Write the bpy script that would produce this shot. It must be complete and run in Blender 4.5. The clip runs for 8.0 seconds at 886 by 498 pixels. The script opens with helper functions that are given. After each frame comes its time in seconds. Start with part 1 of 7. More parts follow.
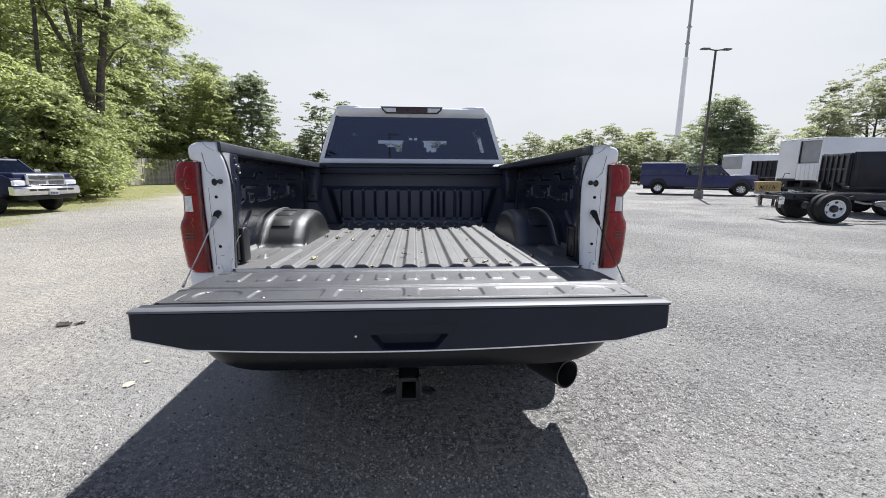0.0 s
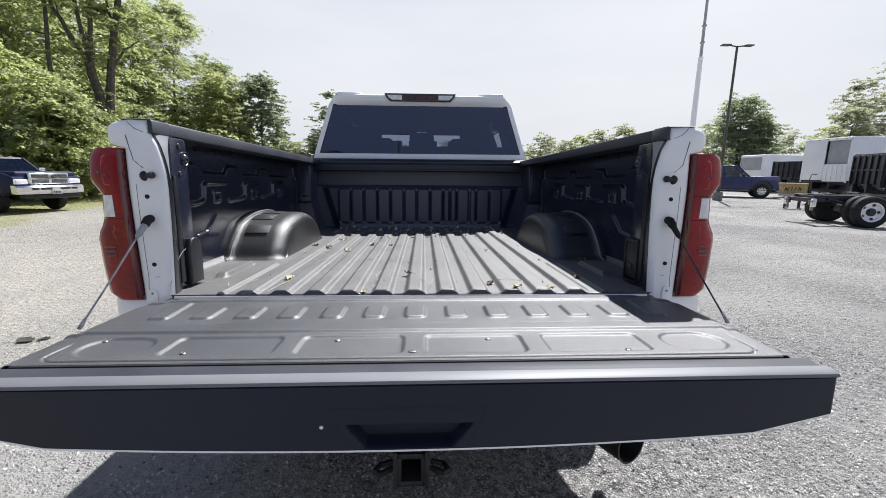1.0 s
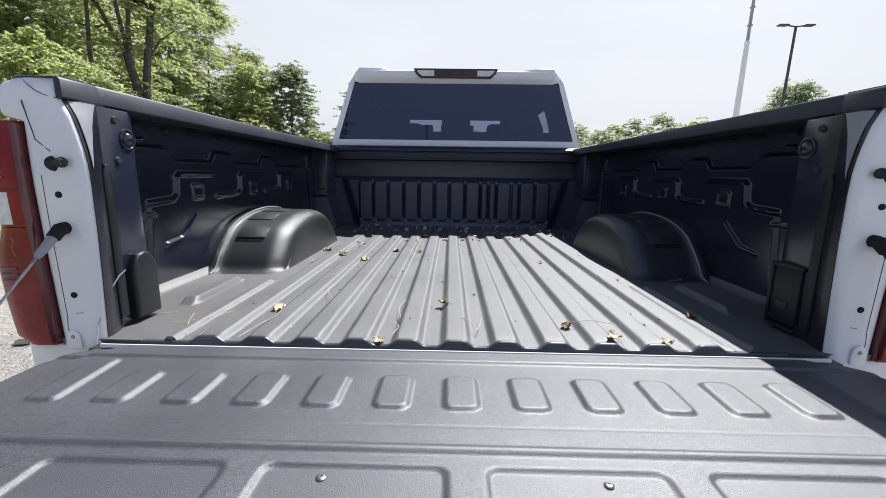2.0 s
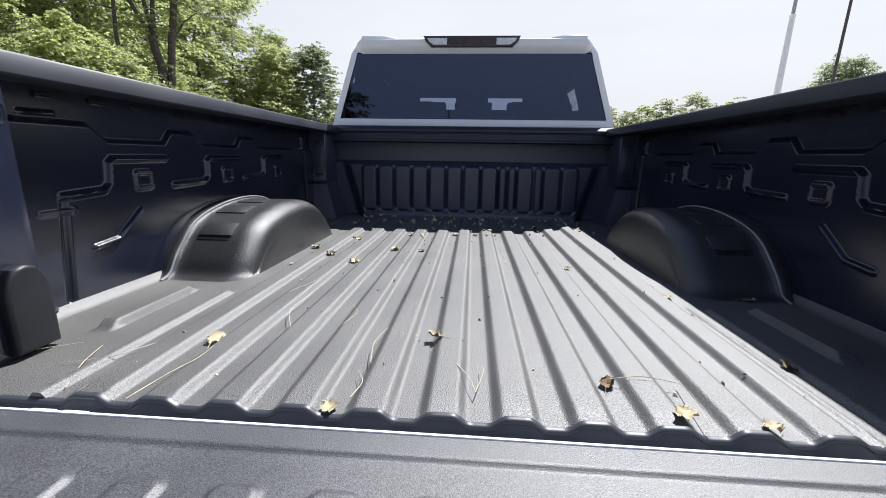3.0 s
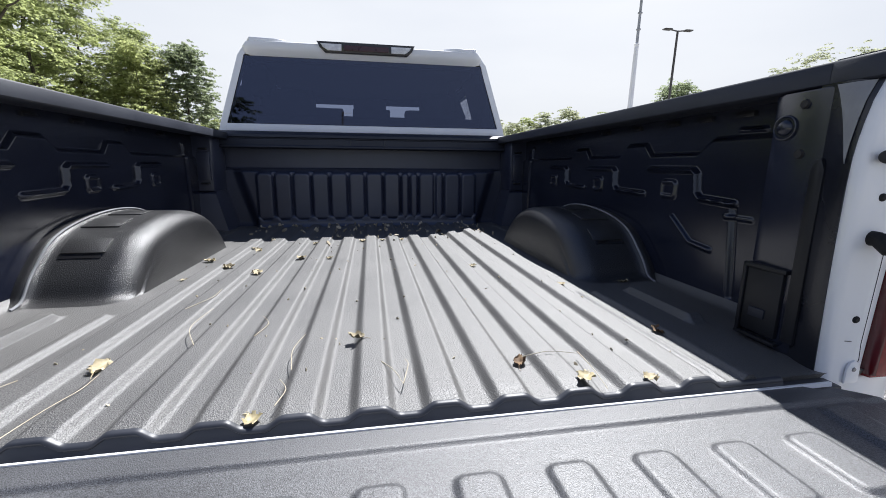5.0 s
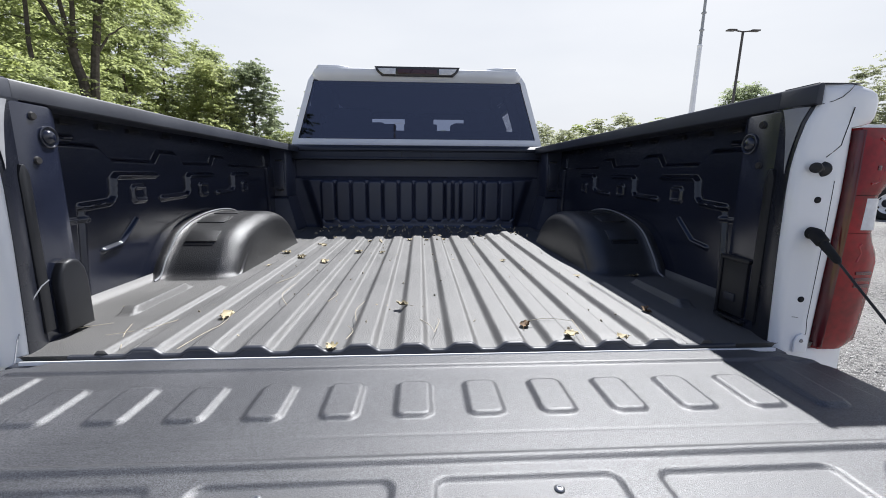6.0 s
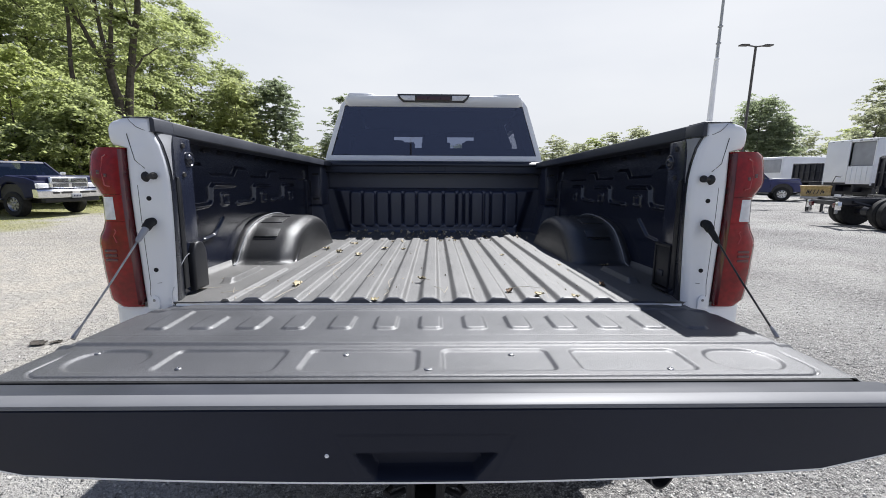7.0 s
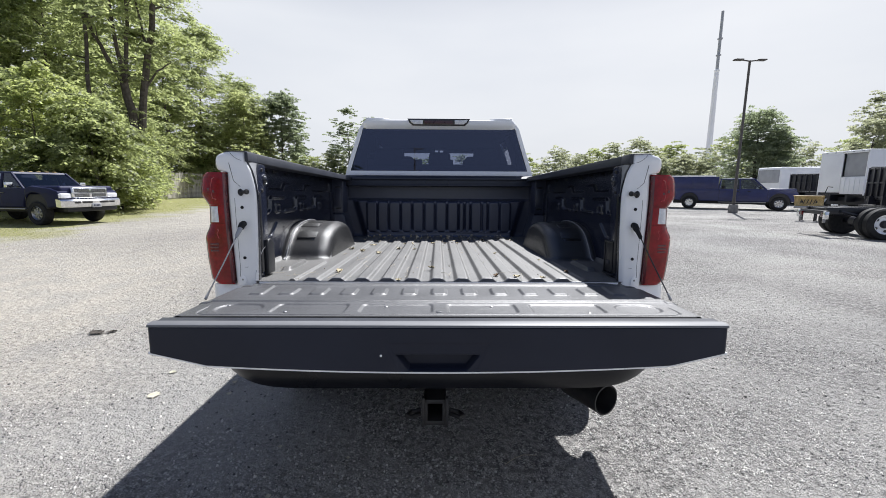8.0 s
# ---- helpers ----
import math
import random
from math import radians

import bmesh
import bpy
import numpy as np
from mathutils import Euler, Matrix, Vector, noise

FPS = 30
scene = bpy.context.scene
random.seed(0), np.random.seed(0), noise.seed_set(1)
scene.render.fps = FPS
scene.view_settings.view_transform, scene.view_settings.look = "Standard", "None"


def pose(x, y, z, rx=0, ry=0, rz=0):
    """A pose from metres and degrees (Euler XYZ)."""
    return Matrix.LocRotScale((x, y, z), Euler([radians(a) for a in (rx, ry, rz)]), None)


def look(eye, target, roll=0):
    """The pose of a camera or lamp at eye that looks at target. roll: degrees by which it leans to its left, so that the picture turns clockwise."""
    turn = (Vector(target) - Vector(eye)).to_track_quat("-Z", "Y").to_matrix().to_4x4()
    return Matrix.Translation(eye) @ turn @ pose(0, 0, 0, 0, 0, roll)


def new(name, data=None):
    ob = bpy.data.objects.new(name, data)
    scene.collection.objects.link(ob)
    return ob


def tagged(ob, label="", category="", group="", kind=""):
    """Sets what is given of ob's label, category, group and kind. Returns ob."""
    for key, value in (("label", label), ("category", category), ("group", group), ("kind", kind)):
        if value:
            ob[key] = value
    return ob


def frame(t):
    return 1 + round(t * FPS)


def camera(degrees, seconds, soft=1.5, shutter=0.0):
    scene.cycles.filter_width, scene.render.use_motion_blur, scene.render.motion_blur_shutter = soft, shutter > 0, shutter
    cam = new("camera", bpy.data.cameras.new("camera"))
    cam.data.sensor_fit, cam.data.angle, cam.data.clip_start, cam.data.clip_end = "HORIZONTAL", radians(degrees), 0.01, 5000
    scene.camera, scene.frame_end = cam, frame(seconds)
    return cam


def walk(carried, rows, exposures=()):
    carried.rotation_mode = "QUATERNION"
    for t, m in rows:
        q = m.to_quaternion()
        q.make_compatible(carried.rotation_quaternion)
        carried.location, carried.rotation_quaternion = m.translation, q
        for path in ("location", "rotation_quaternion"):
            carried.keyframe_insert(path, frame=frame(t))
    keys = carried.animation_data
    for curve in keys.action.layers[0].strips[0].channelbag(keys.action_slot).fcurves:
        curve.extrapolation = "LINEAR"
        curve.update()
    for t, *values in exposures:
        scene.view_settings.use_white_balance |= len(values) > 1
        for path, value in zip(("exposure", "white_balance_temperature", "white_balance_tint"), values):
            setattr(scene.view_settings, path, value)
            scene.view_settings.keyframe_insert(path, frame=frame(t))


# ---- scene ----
cam = camera(94.8, 8.0, soft=0.9)
RAKE = 1.6
TRUCK = pose(0, 0, 0, -RAKE, 0, 0)
PATH = [
    (0, (0.013, -1.826, 1.341), (0.151, 0.143, 1.024), 0.2),
    (0.5, (-0.015, -1.594, 1.33), (0.112, 0.377, 1.017), 0.3),
    (1, (0.021, -1.316, 1.325), (0.116, 0.657, 1.011), 0.4),
    (1.5, (0.022, -1.068, 1.337), (0.067, 0.904, 1.006), 0.7),
    (2, (-0.027, -0.833, 1.333), (-0.059, 1.134, 0.973), 0.8),
    (2.2, (-0.020, -0.746, 1.335), (-0.086, 1.212, 0.963), 1.0),
    (3.3, (0.031, -0.496, 1.337), (-0.107, 1.446, 0.881), 0.8),
    (3.5, (0.023, -0.497, 1.333), (-0.037, 1.448, 0.874), 0.7),
    (4, (0.003, -0.499, 1.327), (0.2, 1.439, 0.875), 0.6),
    (4.2, (0.003, -0.502, 1.326), (0.304, 1.424, 0.877), 0.3),
    (5.3, (-0.005, -0.598, 1.325), (0.337, 1.335, 0.943), 0.4),
    (5.5, (0.006, -0.649, 1.328), (0.263, 1.296, 0.944), 0.4),
    (6, (0.009, -0.809, 1.329), (0.12, 1.155, 0.97), 0.3),
    (6.5, (-0.024, -1.009, 1.327), (0.034, 0.964, 1.003), 0.2),
    (7, (0.009, -1.228, 1.317), (0.048, 0.749, 1.019), 0.3),
    (7.5, (0.009, -1.478, 1.313), (0.041, 0.503, 1.042), 0.3),
    (8, (-0.007, -1.739, 1.328), (0.017, 0.245, 1.076), 0.3),
]
walk(cam, [(t, TRUCK @ look(eye, target, roll)) for t, eye, target, roll in PATH], exposures=((0.0, 0.68, 6250, 10), (1.5, 0.71, 6250, 10), (2.2, 0.76, 6200, 10), (3.5, 0.78, 6200, 10), (4.2, 0.78, 6200, 10), (5.5, 0.77, 6200, 10), (6.5, 0.72, 6250, 10), (8.0, 0.68, 6250, 10)))


# ---- world, sun, exposure ----
SUN_DIR = Vector((0.350, 0.585, 1.0)).normalized()
world = bpy.data.worlds.new("hazy_sky")
scene.world = world
world.use_nodes = True
wn, wl = world.node_tree.nodes, world.node_tree.links
wn.clear()
sky = wn.new("ShaderNodeTexSky")
sky.sky_type = "NISHITA"
sky.sun_disc = False
sky.sun_elevation = math.asin(SUN_DIR.z)
sky.sun_rotation = math.atan2(SUN_DIR.x, SUN_DIR.y)
sky.air_density, sky.dust_density, sky.ozone_density = 1.0, 6.0, 1.0
# thin haze over the whole sky, with faint soft cloud
wco = wn.new("ShaderNodeTexCoord")
wmap = wn.new("ShaderNodeMapping")
wmap.inputs["Scale"].default_value = (1.0, 1.0, 3.5)
wno = wn.new("ShaderNodeTexNoise")
wno.inputs["Scale"].default_value = 1.6
wno.inputs["Detail"].default_value = 4.0
wra = wn.new("ShaderNodeValToRGB")
wra.color_ramp.elements[0].position, wra.color_ramp.elements[0].color = 0.32, (8.6, 8.8, 9.2, 1)
wra.color_ramp.elements[1].position, wra.color_ramp.elements[1].color = 0.70, (9.8, 9.85, 10.0, 1)
# the haze glows towards the sun and is dimmer and bluer on the far side of the sky
wdot = wn.new("ShaderNodeVectorMath")
wdot.operation = "DOT_PRODUCT"
wdot.inputs[1].default_value = SUN_DIR
wl.new(wco.outputs["Generated"], wdot.inputs[0])
wgl = wn.new("ShaderNodeMapRange")
wgl.interpolation_type = "SMOOTHSTEP"
wgl.inputs["From Min"].default_value, wgl.inputs["From Max"].default_value = -0.5, 0.55
wl.new(wdot.outputs["Value"], wgl.inputs["Value"])
wha = wn.new("ShaderNodeMix")
wha.data_type = "RGBA"
wha.inputs["A"].default_value = (3.3, 4.0, 5.7, 1)
wl.new(wgl.outputs["Result"], wha.inputs["Factor"])
wl.new(wra.outputs["Color"], wha.inputs["B"])
wmx = wn.new("ShaderNodeMix")
wmx.data_type = "RGBA"
wmx.inputs["Factor"].default_value = 0.88
wbg = wn.new("ShaderNodeBackground")
wbg.inputs["Strength"].default_value = 0.058
wout = wn.new("ShaderNodeOutputWorld")
wl.new(wco.outputs["Generated"], wmap.inputs["Vector"])
wl.new(wmap.outputs["Vector"], wno.inputs["Vector"])
wl.new(wno.outputs["Fac"], wra.inputs["Fac"])
wl.new(sky.outputs["Color"], wmx.inputs["A"])
wl.new(wha.outputs["Result"], wmx.inputs["B"])
# overhead the haze thins to a dimmer, bluer sky
wup = wn.new("ShaderNodeSeparateXYZ")
wl.new(wco.outputs["Generated"], wup.inputs["Vector"])
wzr = wn.new("ShaderNodeValToRGB")
wzr.color_ramp.elements[0].position, wzr.color_ramp.elements[0].color = 0.34, (1, 1, 1, 1)
wzr.color_ramp.elements[1].position, wzr.color_ramp.elements[1].color = 0.78, (0.105, 0.165, 0.34, 1)
wl.new(wup.outputs["Z"], wzr.inputs["Fac"])
wzm = wn.new("ShaderNodeMix")
wzm.data_type, wzm.blend_type = "RGBA", "MULTIPLY"
wzm.inputs["Factor"].default_value = 1.0
wl.new(wmx.outputs["Result"], wzm.inputs["A"])
wl.new(wzr.outputs["Color"], wzm.inputs["B"])
wl.new(wzm.outputs["Result"], wbg.inputs["Color"])
wl.new(wbg.outputs["Background"], wout.inputs["Surface"])
sun_data = bpy.data.lights.new("sun", "SUN")
sun_data.energy, sun_data.angle, sun_data.color = 5.0, radians(0.7), (1.0, 0.975, 0.945)
sun = new("sun", sun_data)
sun.matrix_world = look((SUN_DIR * 60)[:], (0, 0, 0))


# ---- materials ----
def surface(name, a, b=None, scale=8.0, rough=0.5, metal=0.0, bump=0.0, bump_scale=200.0, coat=0.0, spec=0.5, fine=0.0, fine_scale=400.0, rough_var=0.1,
            island=0.0, each=0.0, detail=5.0, ior=1.5):
    """A surface that varies between two colours at a broad and a fine scale, in metres, with fine relief."""
    m = bpy.data.materials.new(name)
    m.use_nodes = True
    n, l = m.node_tree.nodes, m.node_tree.links
    p = n["Principled BSDF"]
    b = b or a
    co = n.new("ShaderNodeTexCoord")
    t1 = n.new("ShaderNodeTexNoise")
    t1.inputs["Scale"].default_value, t1.inputs["Detail"].default_value = scale, detail
    l.new(co.outputs["Object"], t1.inputs["Vector"])
    ramp = n.new("ShaderNodeValToRGB")
    ramp.color_ramp.elements[0].position, ramp.color_ramp.elements[0].color = 0.36, (*a, 1)
    ramp.color_ramp.elements[1].position, ramp.color_ramp.elements[1].color = 0.66, (*b, 1)
    l.new(t1.outputs["Fac"], ramp.inputs["Fac"])
    col = ramp.outputs["Color"]
    if fine:
        t2 = n.new("ShaderNodeTexNoise")
        t2.inputs["Scale"].default_value, t2.inputs["Detail"].default_value = fine_scale, 3.0
        l.new(co.outputs["Object"], t2.inputs["Vector"])
        mr = n.new("ShaderNodeMapRange")
        mr.inputs["From Min"].default_value, mr.inputs["From Max"].default_value = 0.3, 0.7
        mr.inputs["To Min"].default_value, mr.inputs["To Max"].default_value = 1 - fine, 1 + fine
        l.new(t2.outputs["Fac"], mr.inputs["Value"])
        hv = n.new("ShaderNodeHueSaturation")
        l.new(mr.outputs["Result"], hv.inputs["Value"])
        l.new(col, hv.inputs["Color"])
        col = hv.outputs["Color"]
    if island or each:
        src = n.new("ShaderNodeNewGeometry").outputs["Random Per Island"] if island else n.new("ShaderNodeObjectInfo").outputs["Random"]
        k = island or each
        mr = n.new("ShaderNodeMapRange")
        mr.inputs["To Min"].default_value, mr.inputs["To Max"].default_value = 1 - k, 1 + k
        l.new(src, mr.inputs["Value"])
        hv = n.new("ShaderNodeHueSaturation")
        l.new(mr.outputs["Result"], hv.inputs["Value"])
        l.new(col, hv.inputs["Color"])
        col = hv.outputs["Color"]
    l.new(col, p.inputs["Base Color"])
    rr = n.new("ShaderNodeMapRange")
    rr.inputs["To Min"].default_value, rr.inputs["To Max"].default_value = max(0.02, rough - rough_var), min(1.0, rough + rough_var)
    l.new(t1.outputs["Fac"], rr.inputs["Value"])
    l.new(rr.outputs["Result"], p.inputs["Roughness"])
    p.inputs["Metallic"].default_value = metal
    p.inputs["IOR"].default_value = ior
    p.inputs["Specular IOR Level"].default_value = spec
    p.inputs["Coat Weight"].default_value = coat
    p.inputs["Coat Roughness"].default_value = 0.06
    if bump:
        t3 = n.new("ShaderNodeTexNoise")
        t3.inputs["Scale"].default_value, t3.inputs["Detail"].default_value = bump_scale, 2.0
        l.new(co.outputs["Object"], t3.inputs["Vector"])
        bp = n.new("ShaderNodeBump")
        bp.inputs["Strength"].default_value, bp.inputs["Distance"].default_value = bump, 0.6 / bump_scale
        l.new(t3.outputs["Fac"], bp.inputs["Height"])
        l.new(bp.outputs["Normal"], p.inputs["Normal"])
    return m


def glassy(name, tint, gloss_tint=(1, 1, 1), ior=1.45, rough=0.02):
    """A tinted pane: a clear look-through of that tint, with the reflection of glass on top."""
    m = bpy.data.materials.new(name)
    m.use_nodes = True
    n, l = m.node_tree.nodes, m.node_tree.links
    n.clear()
    tr, gl, fr, mx, out = (n.new("ShaderNode" + k) for k in ("BsdfTransparent", "BsdfGlossy", "Fresnel", "MixShader", "OutputMaterial"))
    tr.inputs["Color"].default_value = (*tint, 1)
    gl.inputs["Color"].default_value = (*gloss_tint, 1)
    gl.inputs["Roughness"].default_value = rough
    fr.inputs["IOR"].default_value = ior
    l.new(fr.outputs["Fac"], mx.inputs["Fac"])
    l.new(tr.outputs["BSDF"], mx.inputs[1])
    l.new(gl.outputs["BSDF"], mx.inputs[2])
    l.new(mx.outputs["Shader"], out.inputs["Surface"])
    return m


def leafy(name, a, b, lets=0.35):
    """Leaves: two greens by leaf, some light let through."""
    m = bpy.data.materials.new(name)
    m.use_nodes = True
    n, l = m.node_tree.nodes, m.node_tree.links
    n.clear()
    ge, co, no, ad, ramp, df, tl, gs, m1, m2, out = (n.new("ShaderNode" + k) for k in (
        "NewGeometry", "TexCoord", "TexNoise", "Math", "ValToRGB", "BsdfDiffuse", "BsdfTranslucent", "BsdfGlossy", "MixShader", "MixShader", "OutputMaterial"))
    no.inputs["Scale"].default_value = 0.45
    l.new(co.outputs["Object"], no.inputs["Vector"])
    ad.operation = "MULTIPLY_ADD"
    ad.inputs[1].default_value = 0.5
    l.new(ge.outputs["Random Per Island"], ad.inputs[0])
    sc = n.new("ShaderNodeMath")
    sc.operation = "MULTIPLY_ADD"
    sc.inputs[1].default_value, sc.inputs[2].default_value = 1.6, -0.55
    l.new(no.outputs["Fac"], sc.inputs[0])
    l.new(sc.outputs[0], ad.inputs[2])
    ramp.color_ramp.elements[0].position, ramp.color_ramp.elements[0].color = 0.1, (*a, 1)
    ramp.color_ramp.elements[1].position, ramp.color_ramp.elements[1].color = 0.9, (*b, 1)
    l.new(ad.outputs[0], ramp.inputs["Fac"])
    l.new(ramp.outputs["Color"], df.inputs["Color"])
    hv = n.new("ShaderNodeHueSaturation")
    hv.inputs["Hue"].default_value, hv.inputs["Saturation"].default_value, hv.inputs["Value"].default_value = 0.494, 1.0, 2.0
    l.new(ramp.outputs["Color"], hv.inputs["Color"])
    l.new(hv.outputs["Color"], tl.inputs["Color"])
    gs.inputs["Roughness"].default_value = 0.5
    gs.inputs["Color"].default_value = (0.5, 0.5, 0.5, 1)
    m1.inputs["Fac"].default_value, m2.inputs["Fac"].default_value = lets, 0.06
    l.new(df.outputs[0], m1.inputs[1])
    l.new(tl.outputs[0], m1.inputs[2])
    l.new(m1.outputs[0], m2.inputs[1])
    l.new(gs.outputs[0], m2.inputs[2])
    l.new(m2.outputs[0], out.inputs["Surface"])
    return m


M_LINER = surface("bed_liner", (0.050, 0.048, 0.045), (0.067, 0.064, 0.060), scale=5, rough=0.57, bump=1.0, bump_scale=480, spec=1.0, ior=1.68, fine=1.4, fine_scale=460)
M_GATELINER = surface("gate_liner", (0.043, 0.044, 0.048), (0.059, 0.060, 0.065), scale=5, rough=0.48, bump=0.8, bump_scale=800, spec=1.0, ior=1.52, fine=1.4, fine_scale=700)
M_SILL = surface("sill_coating", (0.034, 0.037, 0.046), (0.050, 0.053, 0.064), scale=6, rough=0.42, bump=0.04, bump_scale=500, spec=0.45)
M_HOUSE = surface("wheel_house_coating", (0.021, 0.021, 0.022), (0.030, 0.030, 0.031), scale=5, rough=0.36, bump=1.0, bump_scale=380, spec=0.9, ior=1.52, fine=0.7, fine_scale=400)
# side and front walls: the navy of their shade is mixed into the black
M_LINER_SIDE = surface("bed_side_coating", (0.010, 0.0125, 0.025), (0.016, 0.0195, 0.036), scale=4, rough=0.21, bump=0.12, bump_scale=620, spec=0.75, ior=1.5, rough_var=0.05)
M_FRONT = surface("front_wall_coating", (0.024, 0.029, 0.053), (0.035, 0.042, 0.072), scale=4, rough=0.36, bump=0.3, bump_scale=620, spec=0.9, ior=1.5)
M_FLANK = surface("flank_coating", (0.010, 0.0115, 0.018), (0.015, 0.017, 0.026), scale=6, rough=0.28, bump=0.2, bump_scale=420, spec=0.6)
M_PLASTIC = surface("black_plastic", (0.010, 0.011, 0.014), (0.018, 0.019, 0.023), scale=7, rough=0.42, bump=0.25, bump_scale=700, spec=0.4)
M_CAP = surface("rail_plastic", (0.019, 0.022, 0.033), (0.029, 0.033, 0.046), scale=6, rough=0.5, bump=0.25, bump_scale=800, spec=0.5)
M_GATECAP = surface("gate_edge_plastic", (0.0125, 0.0152, 0.0280), (0.0175, 0.0210, 0.0365), scale=3, rough=0.5, bump=0.2, bump_scale=900, spec=0.3)
# pale grey of the flank tongue and of the glint drawn round the arch
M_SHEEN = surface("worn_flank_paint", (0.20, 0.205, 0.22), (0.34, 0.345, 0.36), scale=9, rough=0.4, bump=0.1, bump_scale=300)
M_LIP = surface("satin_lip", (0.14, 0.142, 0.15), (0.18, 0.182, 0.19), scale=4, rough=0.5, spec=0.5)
M_BUMPER = surface("bumper_paint", (0.006, 0.0065, 0.009), (0.010, 0.0105, 0.014), scale=5, rough=0.3, spec=0.3)
M_WHITE = surface("white_paint", (0.84, 0.845, 0.855), (0.88, 0.885, 0.895), scale=3, rough=0.3, coat=0.7, spec=0.5, rough_var=0.05)
M_BLACKGLOSS = surface("black_gloss", (0.012, 0.012, 0.014), (0.02, 0.02, 0.022), scale=5, rough=0.22, coat=0.4)
M_RED = surface("red_lens", (0.17, 0.0015, 0.004), (0.30, 0.0025, 0.007), scale=11, rough=0.24, coat=0.2, spec=0.35, fine=0.2, fine_scale=70)
M_REDDARK = surface("dark_red_lens", (0.085, 0.004, 0.006), (0.12, 0.005, 0.008), scale=30, rough=0.2, coat=1.0)
M_SMOKELENS = surface("smoked_red_lens", (0.045, 0.012, 0.018), (0.060, 0.017, 0.024), scale=30, rough=0.3, coat=0.3)
M_PIPE = surface("light_pipe", (0.36, 0.015, 0.018), (0.42, 0.03, 0.033), scale=30, rough=0.2, coat=0.6)
M_CLEAR = surface("clear_lens", (0.66, 0.66, 0.68), (0.84, 0.84, 0.86), scale=60, rough=0.1, coat=1.0)
M_CHROME = surface("chrome", (0.62, 0.63, 0.65), (0.75, 0.76, 0.78), scale=5, rough=0.14, metal=1.0, rough_var=0.06)
M_STEEL = surface("dull_steel", (0.22, 0.22, 0.23), (0.38, 0.38, 0.39), scale=40, rough=0.35, metal=1.0)
M_DARKSTEEL = surface("dark_steel", (0.013, 0.013, 0.015), (0.030, 0.028, 0.027), scale=25, rough=0.55, bump=0.3, bump_scale=200)
M_RUBBER = surface("tyre_rubber", (0.014, 0.014, 0.015), (0.028, 0.028, 0.028), scale=12, rough=0.75, bump=0.3, bump_scale=120, spec=0.25)
M_TINT = glassy("privacy_glass", (0.27, 0.30, 0.42), gloss_tint=(0.66, 0.72, 1.0), ior=2.02)
M_WIND = glassy("windscreen_glass", (0.72, 0.75, 0.74), ior=1.45)
M_PARKGLASS = glassy("parked_glass", (0.42, 0.45, 0.47), ior=1.7)
M_CARGLASS = glassy("side_glass", (0.22, 0.26, 0.25), ior=1.5)
M_FABRIC = surface("seat_fabric", (0.012, 0.012, 0.013), (0.02, 0.02, 0.021), scale=20, rough=0.85, bump=0.3, bump_scale=600, spec=0.2)
M_NAVY = surface("navy_paint", (0.010, 0.013, 0.045), (0.016, 0.019, 0.060), scale=3, rough=0.5, coat=0.0, spec=0.2)
M_BLUE = surface("blue_paint", (0.010, 0.015, 0.082), (0.015, 0.021, 0.105), scale=2, rough=0.38, coat=0.3)
M_BOXWHITE = surface("white_panel", (0.82, 0.83, 0.85), (0.89, 0.90, 0.91), scale=1.2, rough=0.45, bump=0.1, bump_scale=30)
M_BOXGREY = surface("grey_panel", (0.30, 0.31, 0.33), (0.40, 0.41, 0.43), scale=1.5, rough=0.5)
M_DUMP = surface("black_dump_paint", (0.008, 0.009, 0.014), (0.018, 0.019, 0.027), scale=2, rough=0.4)
M_YELLOW = surface("yellow_paint", (0.40, 0.29, 0.12), (0.58, 0.44, 0.21), scale=7, rough=0.45, fine=0.25, fine_scale=30)
M_POLE = surface("dark_pole_paint", (0.06, 0.055, 0.05), (0.10, 0.09, 0.085), scale=4, rough=0.5)
M_CONCRETE = surface("concrete", (0.17, 0.165, 0.155), (0.26, 0.25, 0.235), scale=5, rough=0.85, bump=0.4, bump_scale=60)
M_MAST = surface("mast_paint", (0.84, 0.84, 0.85), (0.90, 0.90, 0.91), scale=0.4, rough=0.6)
M_WOOD = surface("weathered_fence_wood", (0.30, 0.28, 0.25), (0.46, 0.435, 0.395), scale=3, rough=0.85, bump=0.4, bump_scale=40, fine=0.2, fine_scale=25, each=0.3)
M_BARK = surface("bark", (0.055, 0.045, 0.036), (0.11, 0.095, 0.08), scale=5, rough=0.9, bump=0.8, bump_scale=18)
M_CRUMB = surface("leaf_crumb", (0.30, 0.25, 0.17), (0.52, 0.46, 0.34), scale=40, rough=0.85, island=0.4)
M_DRYLEAF = surface("dry_leaf", (0.33, 0.27, 0.16), (0.52, 0.45, 0.30), scale=60, rough=0.7, each=0.35)
M_PALELEAF = surface("yellow_green_leaf", (0.31, 0.26, 0.14), (0.43, 0.37, 0.235), scale=60, rough=0.6, each=0.2)
M_TWIG = surface("dry_twig", (0.42, 0.36, 0.26), (0.60, 0.54, 0.42), scale=80, rough=0.8)
M_BROWNBIT = surface("brown_bud", (0.10, 0.06, 0.035), (0.2, 0.13, 0.07), scale=60, rough=0.8, each=0.3)
M_DARKLEAF = surface("dark_withered_leaf", (0.03, 0.026, 0.022), (0.07, 0.058, 0.045), scale=40, rough=0.8)
M_PAPER = surface("scrap", (0.46, 0.42, 0.32), (0.58, 0.53, 0.42), scale=30, rough=0.8)
M_PALECHIP = surface("pale_leaf_scrap", (0.42, 0.40, 0.30), (0.55, 0.52, 0.40), scale=30, rough=0.8)
